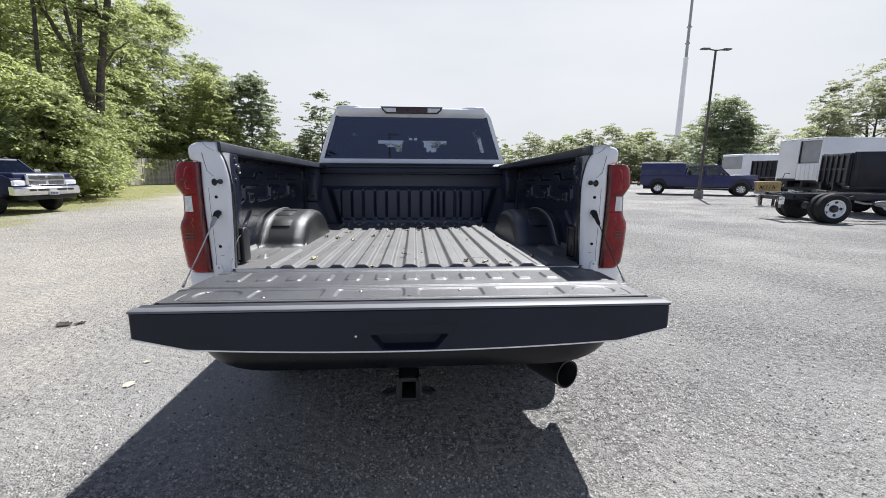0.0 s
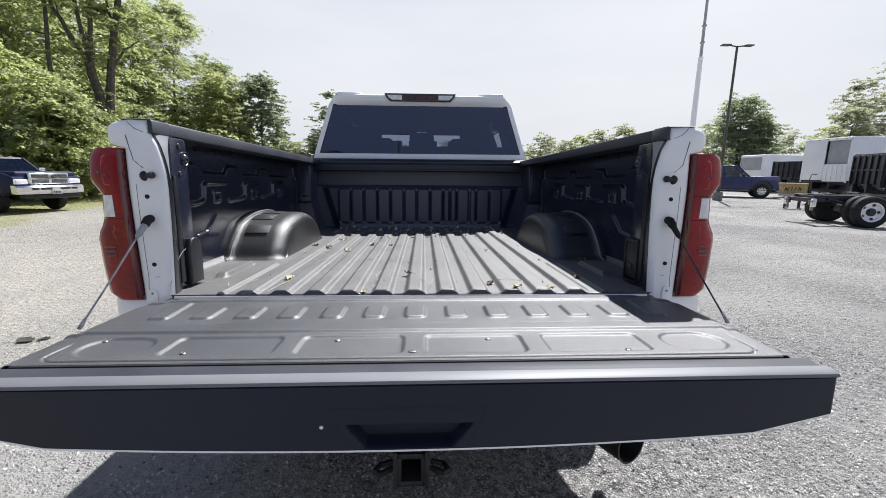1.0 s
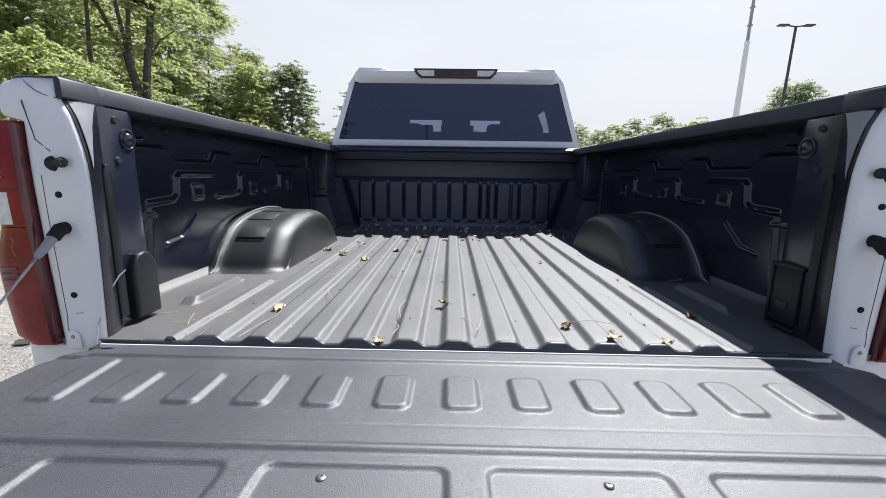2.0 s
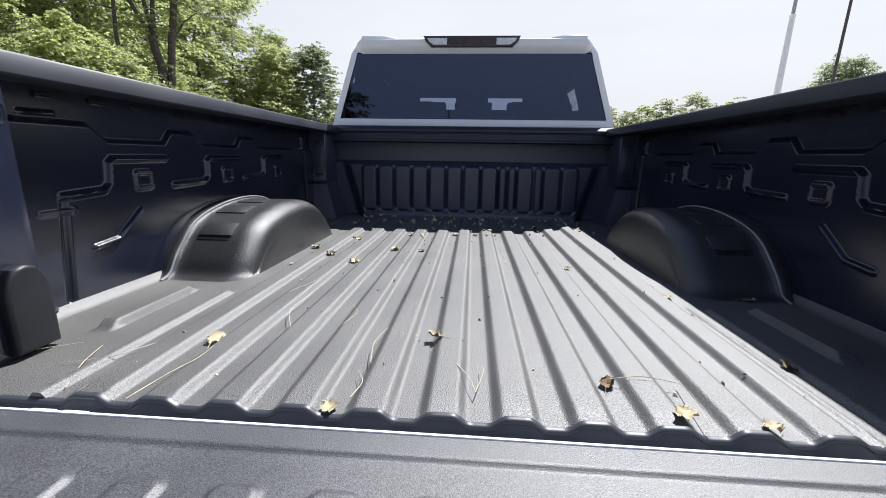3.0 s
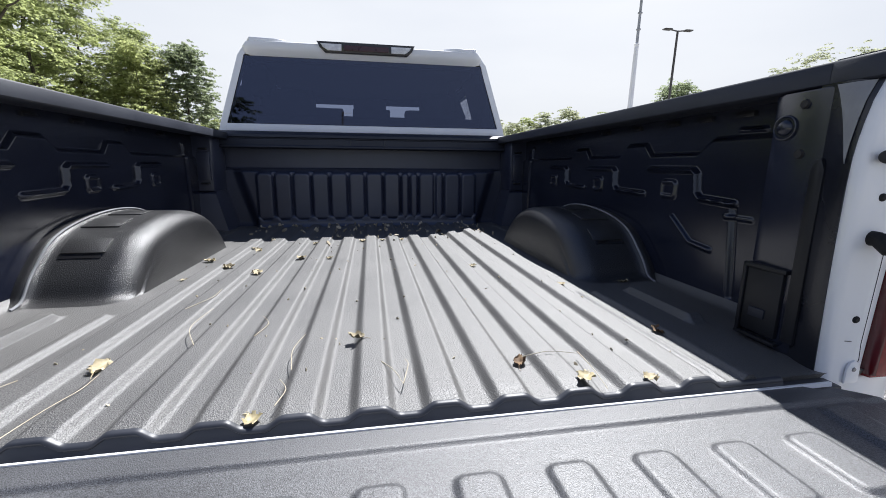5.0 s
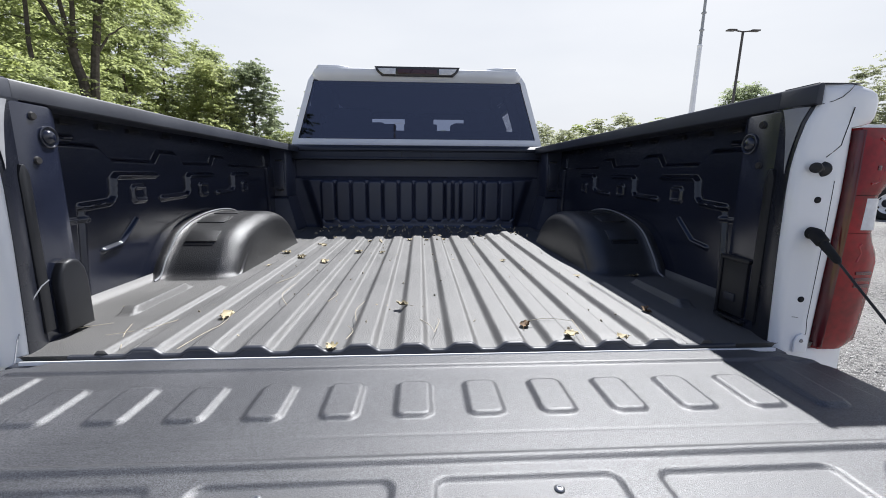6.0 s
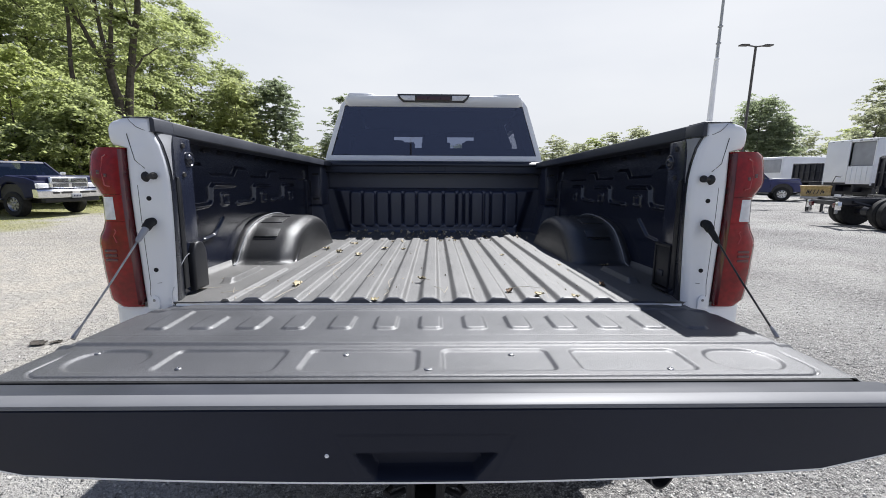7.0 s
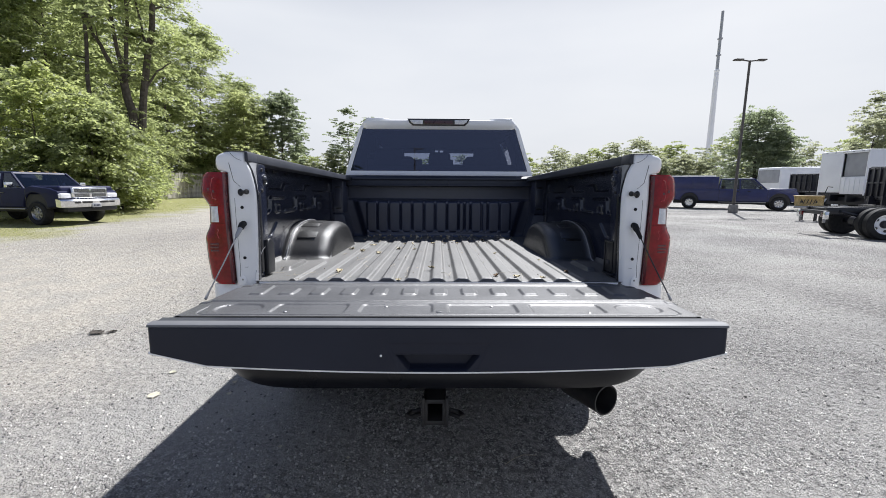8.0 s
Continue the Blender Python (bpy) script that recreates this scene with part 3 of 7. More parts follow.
# rail caps along the bed sides
bm = bmesh.new()
prism(bm, [(-0.806, 1.472), (-0.802, 1.475), (-0.803, 1.508), (-0.807, 1.5125), (-0.90, 1.5135), (-0.955, 1.512), (-0.966, 1.500), (-0.966, 1.486), (-0.93, 1.478), (-0.82, 1.472)], "y", 0.088, 2.13, 0.0015)
prism(bm, [(-0.806, 1.472), (-0.802, 1.475), (-0.803, 1.508), (-0.807, 1.5125), (-0.816, 1.513), (-0.816, 1.472)], "y", 0.004, 0.092, 0.001)
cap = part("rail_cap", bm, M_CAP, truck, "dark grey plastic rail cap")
for y in (0.36, 0.49, 0.62, 0.80, 1.0, 1.3, 1.55):
    part("stake_slot", boxes(((-0.950, y, 1.455), (-0.936, y + 0.055, 1.470), 0.002)), M_BLACKGLOSS, cap)
mirrored(cap)


def lamp_inner(z):
    return float(np.interp(z, [0.95, 1.08, 1.15, 1.27, 1.36, 1.43], [0.885, 0.890, 0.894, 0.899, 0.899, 0.898]))


def lamp_outer(z):
    return float(np.interp(z, [0.945, 0.957, 0.975, 1.06, 1.147, 1.165, 1.195, 1.205, 1.285, 1.298, 1.330, 1.345, 1.400, 1.418, 1.428], [0.955, 0.975, 0.993, 1.003, 1.008, 1.005, 0.989, 0.985, 0.983, 0.990, 1.012, 1.014, 1.007, 1.000, 0.985]))


def post_inner(z):
    return float(np.interp(z, [0.945, 1.05, 1.15, 1.28, 1.345, 1.375, 1.40, 1.438, 1.472, 1.49], [0.787, 0.782, 0.778, 0.775, 0.777, 0.781, 0.786, 0.796, 0.813, 0.817]))


def build_post():
    """White rear post: its rear face, the rounded inner corner and the shoulder on top."""
    rings = []
    zs = [0.945, 0.96, 1.0, 1.1, 1.2, 1.3, 1.345, 1.375, 1.40, 1.426, 1.431, 1.436, 1.446, 1.462, 1.472, 1.480, 1.493, 1.502, 1.509, 1.513]
    for z in zs:
        # the inner edge draws outward in the upper part, up to the rail
        inn = post_inner(z)
        # the outer edge follows the lamp, then steps out as the shoulder above it
        out = lamp_inner(z) - 0.001 if z < 1.431 else float(np.interp(z, [1.431, 1.436, 1.446, 1.462, 1.480, 1.493, 1.502, 1.509, 1.513], [0.915, 0.934, 0.941, 0.944, 0.944, 0.940, 0.931, 0.915, 0.895]))
        deep = 0.06 if z < 1.431 else 0.10
        tip = max(0.0, (z - 1.485) / 0.024) ** 2 * 0.010
        rings.append([(-out, deep, z), (-out, 0.030 + tip, z), (-out + 0.003, 0.012 + tip, z), (-out + 0.010, 0.003 + tip, z), (-out + 0.020, -0.003 + tip, z), (-0.5 * (out + inn) - 0.008, -0.003 + tip, z), (-0.5 * (out + inn) + 0.006, 0.0 + tip, z),
                      (-inn - 0.024, 0.001 + tip, z), (-inn - 0.010, 0.003 + tip, z), (-inn - 0.004, 0.007 + tip, z), (-inn - 0.001, 0.013 + tip, z), (-inn - 0.003, 0.018 + tip, z), (-inn - 0.03, deep, z)])
    bm = bmesh.new()
    loft(bm, rings)
    post = part("rear_post", bm, M_WHITE, truck, "white painted rear post of the bed", angle=60)
    # seam sealer lines
    for pts, r in (([(-0.874, 0.0005, 1.508), (-0.866, 0.0, 1.498), (-0.853, 0.0, 1.486), (-0.836, 0.001, 1.478), (-0.818, 0.006, 1.473)], 0.0008),
                   ([(-0.880, -0.0025, 1.466), (-0.873, -0.003, 1.435), (-0.866, -0.003, 1.404), (-0.864, -0.003, 1.392), (-0.851, -0.0025, 1.380), (-0.838, -0.001, 1.368)], 0.0011),
                   ([(-0.863, -0.003, 1.320), (-0.862, -0.003, 1.232), (-0.857, -0.003, 1.080), (-0.855, -0.003, 1.020), (-0.858, -0.003, 0.990), (-0.852, -0.0025, 0.965)], 0.0008),
                   ([(-0.844, -0.0015, 1.024), (-0.822, 0.0005, 1.026)], 0.0008)):
        bm = bmesh.new()
        tube(bm, pts, r, 6)
        part("seam", bm, M_DARKSTEEL, post)
    # striker pin
    bm = bmesh.new()
    lathe(bm, [(0.0, 0.0), (0.0155, 0.0), (0.0155, 0.004), (0.010, 0.008), (0.0072, 0.011), (0.0072, 0.030), (0.0105, 0.032), (0.0105, 0.038), (0.005, 0.040), (0.0, 0.038)], Matrix.Translation((-0.838, 0.002, 1.344)) @ pose(0, 0, 0, 86, 0, 62), 18)
    part("striker", bm, M_DARKSTEEL, post, "dark steel latch striker pin")
    for z in (1.281, 1.066):
        bm = bmesh.new()
        lathe(bm, [(0.0, 0.004), (0.004, 0.004), (0.0065, 0.002), (0.0078, -0.001)], Matrix.Translation((-0.836, -0.0, z)) @ pose(0, 0, 0, 90, 0, 0), 14)
        part("plug", bm, M_RUBBER, post)
    bm = bmesh.new()
    prism(bm, [(-0.832, 0.945), (-0.832, 0.972), (-0.837, 0.984), (-0.847, 0.989), (-0.857, 0.984), (-0.862, 0.972), (-0.862, 0.945)], "y", -0.0062, -0.002, 0.0015)
    tab = part("bracket", bm, M_WHITE, post)
    bm = bmesh.new()
    lathe(bm, [(0.0, 0.002), (0.0035, 0.002), (0.0045, 0.0)], Matrix.Translation((-0.847, -0.006, 0.972)) @ pose(0, 0, 0, 90, 0, 0), 12)
    part("screw", bm, M_STEEL, tab)
    return post


post = build_post()
bm = bmesh.new()
prism(bm, [(0.092, 1.5125), (0.012, 1.5125), (0.008, 1.5140), (0.014, 1.5160), (0.092, 1.5160)], "x", -0.900, -0.812, 0.0010)
part("end_strip", bm, M_CAP, post)
mirrored(post)

# dark coated flank curving from each post into the bed
rings = []
for z in np.linspace(0.95, 1.474, 30):
    z = float(z)
    inn = post_inner(z) - 0.0015
    back = float(np.interp(z, [0.95, 1.2, 1.34, 1.474], [0.066, 0.080, 0.095, 0.100]))
    rings.append([(-inn - 0.020, 0.014, z), (-inn - 0.0008, 0.0135, z), (-inn, 0.022, z), (-0.5 * inn - 0.396, 0.045, z), (-0.798, 0.072, z), (-0.8005, back, z), (-0.83, back, z)])
bm = bmesh.new()
loft(bm, rings)
mirrored(part("post_flank", bm, M_FLANK, truck, "dark glossy inner flank of the post", angle=60))
# pale grey tongue high on that flank, narrowing downwards
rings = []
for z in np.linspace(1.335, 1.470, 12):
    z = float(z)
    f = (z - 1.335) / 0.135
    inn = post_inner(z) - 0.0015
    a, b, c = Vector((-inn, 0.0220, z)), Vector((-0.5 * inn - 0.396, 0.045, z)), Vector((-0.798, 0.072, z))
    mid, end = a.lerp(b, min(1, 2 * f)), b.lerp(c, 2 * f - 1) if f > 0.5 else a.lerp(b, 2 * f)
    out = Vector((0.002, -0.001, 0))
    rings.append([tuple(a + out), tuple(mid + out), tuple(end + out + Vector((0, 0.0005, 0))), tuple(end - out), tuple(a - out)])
bm = bmesh.new()
loft(bm, rings)
mirrored(part("flank_panel", bm, M_SHEEN, truck, "pale grey tongue high on the post's inner flank", angle=60))


def build_tail_lamp():
    lamp = new("tail_lamp")
    lamp.empty_display_size = 0.1
    lamp.parent = truck
    lamp["label"] = "red tail lamp with a clear reversing section"

    def lens(name, z0, z1, mat):
        rings = []
        for i in range(13):
            z = z0 + (z1 - z0) * i / 12
            e = min(1.0, 0.55 + 0.45 * (1.427 - z) / 0.02, 0.55 + 0.45 * (z - 0.952) / 0.02)
            xo = lamp_outer(z)
            inn = lamp_inner(z)
            prof = [(inn, 0.045), (inn, 0.004), (inn + 0.003, -0.006 * e - 0.002), (inn + 0.016, -0.011 * e), (0.5 * (inn + xo), -0.013 * e), (xo - 0.026, -0.008 * e), (xo - 0.008, 0.006), (xo, 0.035), (xo + 0.014, 0.085), (xo + 0.018, 0.135), (xo + 0.010, 0.150), (0.93, 0.150)]
            rings.append([(-x, y, z) for x, y in prof])
        bm = bmesh.new()
        loft(bm, rings)
        return part(name, bm, mat, lamp, angle=45)
    top = lens("upper_lens", 1.292, 1.427, M_RED)
    lens("middle_lens", 1.213, 1.291, M_RED)
    rings = []
    for i in range(7):
        z = 1.219 + 0.066 * i / 6
        inn, xo = lamp_inner(z), lamp_outer(z)
        rings.append([(-x, y, z) for x, y in ((inn + 0.030, -0.006), (inn + 0.031, -0.0115), (inn + 0.036, -0.0135), (0.5 * (inn + xo) + 0.012, -0.0148), (xo - 0.024, -0.0110), (xo - 0.015, -0.003), (xo - 0.013, 0.012), (xo - 0.022, 0.012), (xo - 0.036, -0.002))])
    bm = bmesh.new()
    loft(bm, rings)
    part("reverse_lens", bm, M_CLEAR, lamp, "clear reversing lens", angle=45)
    lens("lower_lens", 0.952, 1.212, M_RED)
    # darker strip down the inner edge, and the reflector seen inside
    rings = []
    for z in np.linspace(0.958, 1.422, 12):
        inn = lamp_inner(float(z))
        rings.append([(-x, y, float(z)) for x, y in ((inn - 0.002, 0.03), (inn - 0.002, -0.003), (inn + 0.002, -0.009), (inn + 0.007, -0.0115), (inn + 0.008, -0.008), (inn + 0.007, 0.03))])
    bm = bmesh.new()
    loft(bm, rings)
    part("side_strip", bm, M_REDDARK, lamp, angle=50)
    # curved light pipes in the face, and the darker reflector stack low down
    for z0, z1, x1 in ((1.315, 1.405, 0.957), (1.150, 1.190, 0.942)):
        bm = bmesh.new()
        tube(bm, [(-0.934, -0.0125, z0), (-x1 + 0.006, -0.0115, z0 + 0.004), (-x1, -0.0105, (z0 + z1) / 2), (-x1 + 0.008, -0.0115, z1 - 0.006), (-0.938, -0.0125, z1)], 0.0026, 6)
        part("light_pipe", bm, M_PIPE, lamp, "paler curved light pipe")
    part("reflector", boxes(((-0.972, -0.0122, 1.350), (-0.962, -0.002, 1.362), 0.001), ((-0.950, -0.0138, 1.342), (-0.942, -0.004, 1.352), 0.001)), M_REDDARK, top)
    for z in (1.098, 1.112, 1.126):
        part("reflector", boxes(((-0.972, -0.0146, z - 0.004), (-0.936, -0.004, z + 0.004), 0.002)), M_REDDARK, lamp)
    return lamp


lampL = build_tail_lamp()


def mirror_group(g):
    o = new(g.name.split(".")[0])
    o.empty_display_size = 0.1
    o.parent = g.parent
    if "label" in g:
        o["label"] = g["label"]
    for c in g.children:
        mirrored(c).parent = o
    return o


mirror_group(lampL)

# outer bed side with its wheel opening, below and ahead of the lamp
def bedside_outline():
    pts = [(0.155, 1.478), (2.10, 1.478), (2.10, 0.60), (1.62, 0.55)]
    for k in range(17):
        a = math.pi * k / 16
        pts.append((1.08 + 0.53 * math.cos(a), 0.56 + 0.47 * math.sin(a)))
    pts += [(0.50, 0.55), (0.10, 0.60), (0.03, 0.68), (0.03, 0.948), (0.155, 0.95)]
    return pts


bm = bmesh.new()
prism(bm, bedside_outline(), "x", -0.995, -0.950, 0.015, 3)
outer = part("bedside", bm, M_WHITE, truck, "white outer bed side")
mirrored(outer)
bm = bmesh.new()
prism(bm, [(-0.815, 0.012), (-0.86, 0.004), (-0.96, 0.010), (-0.985, 0.03), (-0.985, 0.15), (-0.815, 0.15)], "z", 0.66, 0.950, 0.008)
corner = part("lower_corner", bm, M_WHITE, truck)
mirrored(corner)
bm = bmesh.new()
prism(bm, [(-0.88, 0.045), (-1.0, 0.16), (-1.0, 0.2), (-0.86, 0.2)], "z", 0.95, 1.47)
part("lamp_backing", bm, M_WHITE, truck)
bm = bmesh.new()
prism(bm, [(0.88, 0.045), (1.0, 0.16), (1.0, 0.2), (0.86, 0.2)], "z", 0.95, 1.47)
part("lamp_backing", bm, M_WHITE, truck)

# ---- tailgate, hanging level on its cables ----
gate = new("tailgate")
gate.empty_display_size = 0.2
gate.parent = truck
gate["label"] = "lowered tailgate with black textured inner panel"
GZ = 0.962


def gate_bottom(x):
    a = np.abs(x)
    return np.where(a < 0.68, 0.812 + 0.020 * (a / 0.68) ** 2, 0.832 + (a - 0.68) / 0.17 * 0.040)


def build_gate_panel():
    def height(x, y):
        h = np.zeros_like(x)
        # row of raised pads by the hinge
        for k in range(-5, 6):
            h += 0.0060 * step(rrect(x, y, -0.003 + 0.1155 * k, -0.186, 0.028, 0.052, 0.014), 0.010)
        for k in (-6, 6):
            h += 0.0060 * step(rrect(x - 0.07 * (y + 0.16) * np.sign(k), y, -0.003 + 0.1155 * k, -0.164, 0.026, 0.076, 0.012), 0.010)
        # bead near the hinge, crease and cross bead
        h += 0.005 * step(-0.074 - y, 0.008)
        h -= 0.0012 * step(np.abs(y + 0.281) - 0.001, 0.004)
        h += 0.0055 * step(np.abs(y + 0.334) - 0.007, 0.010)
        # pressed rectangles
        for a, b in ((-0.262, -0.026), (0.026, 0.254), (0.306, 0.540), (-0.548, -0.311), (0.590, 0.735), (-0.738, -0.590)):
            h -= 0.0050 * step(rrect(x, y, (a + b) / 2, -0.419, (b - a) / 2, 0.052, 0.016 if abs(a + b) < 1.0 else 0.05), 0.009)
        # a long edge, then it falls away towards the sides
        h -= 0.007 * step(0.772 - 0.10 * (y + 0.06) - np.abs(x), 0.012)
        h -= 0.05 * np.clip((np.abs(x) - 0.825) / 0.05, 0, 1) ** 2
        # edge of the inner panel, then the lip
        h -= 0.004 * step(np.abs(rrect(x, y, 0.0, -0.395, 0.772, 0.1015, 0.035)) - 0.0020, 0.003) * step(y + 0.40, 0.08)
        return h
    us = np.linspace(-0.842, 0.842, 480)
    vs = np.concatenate([np.linspace(-0.030, -0.49, 150), np.linspace(-0.493, -0.512, 8)])
    def place(U, V):
        narrow = 1 - 0.10 * np.clip((V + 0.10) / 0.08, 0, 1) ** 1.5
        return U * narrow, V, GZ + height(U, V)
    P, F = sheet(us, vs, place)
    return raw("inner_panel", P, F[:, ::-1], M_GATELINER, gate, "black textured panel with pressed pads", angle=60)


panel = build_gate_panel()
# bolts of the access cover
for x, y in ((-0.502, -0.452), (-0.183, -0.386), (0.175, -0.387), (0.485, -0.460), (0.72, -0.377), (-0.72, -0.377)):
    bm = bmesh.new()
    lathe(bm, [(0.0065, -0.004), (0.0065, 0.0005), (0.0045, 0.002), (0.0025, 0.002), (0.0015, 0.001), (0.0, 0.001)], Matrix.Translation((x, y, GZ - 0.004)), 12)
    part("bolt", bm, M_STEEL, panel)
bm = bmesh.new()
prism(bm, [(-0.013, -0.464), (0.005, -0.464), (0.004, -0.471), (-0.004, -0.474), (-0.012, -0.471)], "z", GZ - 0.002, GZ + 0.002, 0.0008)
part("locating_tab", bm, M_STEEL, panel)
part("panel_seam", boxes(((-0.80, -0.5185, GZ - 0.010), (0.80, -0.5085, GZ - 0.0005), 0.0005)), M_RUBBER, panel, "dark seam along the access cover")


def build_gate_edge():
    """The top edge of the gate, which faces back while it is down, with the handle pocket."""
    def depth(x, z):
        ax = np.abs(x + 0.006)
        side_x = 0.118 - 0.8 * np.clip(0.868 - z, 0, 0.05)
        d = np.maximum(ax - side_x, np.maximum(z - 0.866, 0.826 - z))
        deep = 0.030 * step(d, 0.012)
        side2 = 0.150 - 0.45 * np.clip(0.905 - z, 0, 0.1)
        d2 = np.maximum(ax - side2, np.maximum(z - 0.905, 0.820 - z))
        return deep + 0.0016 * step(d2, 0.006)
    us, vs = np.linspace(-0.852, 0.852, 520), np.linspace(0, 1, 60)
    def place(U, V):
        lo = gate_bottom(U) + 0.006
        Z = lo + (0.9535 - lo) * V
        Y = -0.597 + depth(U, Z) + 0.006 * np.clip((V - 0.97) / 0.03, 0, 1) + 0.02 * np.clip((np.abs(U) - 0.835) / 0.017, 0, 1) ** 2
        return U, Y, Z
    P, F = sheet(us, vs, place)
    return raw("edge_cover", P, F, M_GATECAP, gate, "charcoal plastic cover on the gate's top edge, with handle pocket", angle=35)


edge = build_gate_edge()
# rounded lip over the top of the edge cover
xs = np.linspace(-0.845, 0.845, 60)
lip = [(-0.5965, 0.9525), (-0.590, 0.9590), (-0.575, 0.9600), (-0.568, 0.9600), (-0.565, 0.9575), (-0.545, 0.9585), (-0.528, 0.9605), (-0.520, 0.9590), (-0.518, 0.945)]
P, F = sheet(xs, np.arange(len(lip)), lambda U, V: (U, np.array([p[0] for p in lip])[V.astype(int)], np.array([p[1] for p in lip])[V.astype(int)]))
raw("lip", P, F, M_SILL, edge, angle=30)
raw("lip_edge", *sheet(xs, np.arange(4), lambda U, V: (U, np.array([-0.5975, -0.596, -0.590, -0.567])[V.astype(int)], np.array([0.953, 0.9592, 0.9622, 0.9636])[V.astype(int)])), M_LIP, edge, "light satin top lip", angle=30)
bm = bmesh.new()
lathe(bm, [(0.0, 0.002), (0.003, 0.0015), (0.004, 0.0)], Matrix.Translation((-0.173, -0.597, 0.868)) @ pose(0, 0, 0, 90, 0, 0), 8)
part("paint_chip", bm, M_WHITE, edge)
# painted outer skin underneath, its edge showing as a thin white line
rings = []
for x in np.linspace(-0.848, 0.848, 49):
    b = float(gate_bottom(np.array(x)))
    rings.append([(x, -0.594, b), (x, -0.594, b + 0.006), (x, -0.540, b + 0.007), (x, -0.10, 0.93), (x, -0.045, 0.935), (x, -0.035, 0.90), (x, -0.06, 0.868), (x, -0.30, b + 0.012), (x, -0.56, b - 0.003)])
bm = bmesh.new()
loft(bm, [[tuple(p) for p in r] for r in rings])
part("outer_skin", bm, M_WHITE, gate, "white painted outer skin", angle=40)
# side closing faces and the bright hinge edge
for s in (-1, 1):
    bm = bmesh.new()
    prism(bm, [(-0.575, 0.875), (-0.575, 0.951), (-0.14, 0.951), (-0.055, 0.944), (-0.06, 0.90), (-0.30, 0.868)], "x", s * 0.800, s * 0.838, 0.003)
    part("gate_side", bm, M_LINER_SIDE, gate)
raw("hinge_edge", *sheet(np.linspace(-0.765, 0.765, 2), np.arange(4), lambda U, V: (U, np.array([-0.0268, -0.0275, -0.0325, -0.0335])[V.astype(int)], np.array([0.945, 0.9682, 0.9690, 0.962])[V.astype(int)])), M_WHITE, gate, "bright hinge edge of the gate", angle=30)
for s in (-1, 1):
    part("hinge", boxes(((s * 0.79 - 0.02, -0.04, 0.915), (s * 0.79 + 0.02, 0.012, 0.945), 0.006)), M_WHITE, gate)

# gate cables
def build_cable(s):
    g = new("gate_cable")
    g.empty_display_size = 0.05
    g.parent = truck
    g["label"] = "steel gate cable with a black end fitting"
    a, b = Vector((s * 0.832, -0.016, 1.208)), Vector((s * 0.848, -0.290, 0.958))
    d = (b - a).normalized()
    bm = bmesh.new()
    tube(bm, [a + d * 0.04, a + d * 0.2 + Vector((0, 0, -0.003)), b], 0.0025, 8)
    # lit left and shaded right cable are told apart by wire and sleeve colour
    part("wire", bm, M_STEEL if s < 0 else M_DARKSTEEL, g)
    bm = bmesh.new()
    tube(bm, [a - d * 0.016, a - d * 0.006, a + d * 0.018, a + d * 0.022], [0.007, 0.0135, 0.0125, 0.008], 10)
    part("end_fitting", bm, M_RUBBER, g)
    bm = bmesh.new()
    tube(bm, [a + d * 0.02, a + d * 0.03, a + d * 0.062, a + d * 0.07], [0.0095, 0.0092, 0.0075, 0.004], 10)
    part("sleeve", bm, M_BOXGREY if s < 0 else M_RUBBER, g, "crimped cable sleeve")
    bm = bmesh.new()
    lathe(bm, [(0.0, 0.020), (0.009, 0.020), (0.012, 0.014), (0.013, 0.0)], Matrix.Translation((s * 0.832, 0.002, 1.212)) @ pose(0, 0, 0, 90, 0, 0), 14)
    part("anchor_bolt", bm, M_RUBBER, g)
    bm = bmesh.new()
    tube(bm, [b - d * 0.03, b - d * 0.01, b], [0.0035, 0.005, 0.005], 8)
    part("lower_ferrule", bm, M_STEEL, g)


build_cable(-1)
build_cable(1)
bm = bmesh.new()
tube(bm, [(-0.785, -0.02, 0.962), (-0.792, 0.0, 1.0), (-0.788, 0.03, 1.06), (-0.782, 0.06, 1.095), (-0.778, 0.075, 1.105)], 0.0014, 6)
part("light_lead", bm, M_BOXGREY, truck, "thin pale lead")
for x in (-0.607, -0.556):
    part("clip", boxes(((x - 0.022, -0.030, 0.953), (x + 0.022, -0.014, 0.962), 0.004)), M_WHITE, truck, "white plastic clip")

# ---- bumper, receiver, exhaust ----
rings = []
for x in np.linspace(-0.885, 0.885, 37):
    k = abs(x) / 0.885
    y0 = -0.265 + 0.14 * max(0, (k - 0.72) / 0.28) ** 2
    zt, zb = 0.715 - 0.0 * k, 0.600 + 0.045 * max(0, (k - 0.62) / 0.38) ** 1.5
    mid = 0 if abs(x) > 0.33 else 1
    rings.append([(x, y0 + 0.012, zb), (x, y0, zb + 0.025), (x, y0 - 0.004, zt - 0.03), (x, y0 + 0.010, zt), (x, y0 + 0.06, zt + 0.006), (x, 0.0, zt + 0.006), (x, 0.01, zb + 0.03), (x, -0.06, zb)])
bm = bmesh.new()
loft(bm, rings)
bump = part("rear_bumper", bm, M_BUMPER, truck, "black rear step bumper", angle=40)
for a in (-0.85, 0.40):
    part("step_pad", boxes(((a, -0.235, 0.719), (a + 0.45, -0.03, 0.727), 0.003)), M_PLASTIC, bump)
bm = bmesh.new()
for lo, hi in (((-0.062, -0.215, 0.425), (0.028, 0.25, 0.443)), ((-0.062, -0.215, 0.515), (0.028, 0.25, 0.533)), ((-0.062, -0.215, 0.425), (-0.046, 0.25, 0.533)), ((0.012, -0.215, 0.425), (0.028, 0.25, 0.533))):
    box(bm, lo, hi, 0.003)
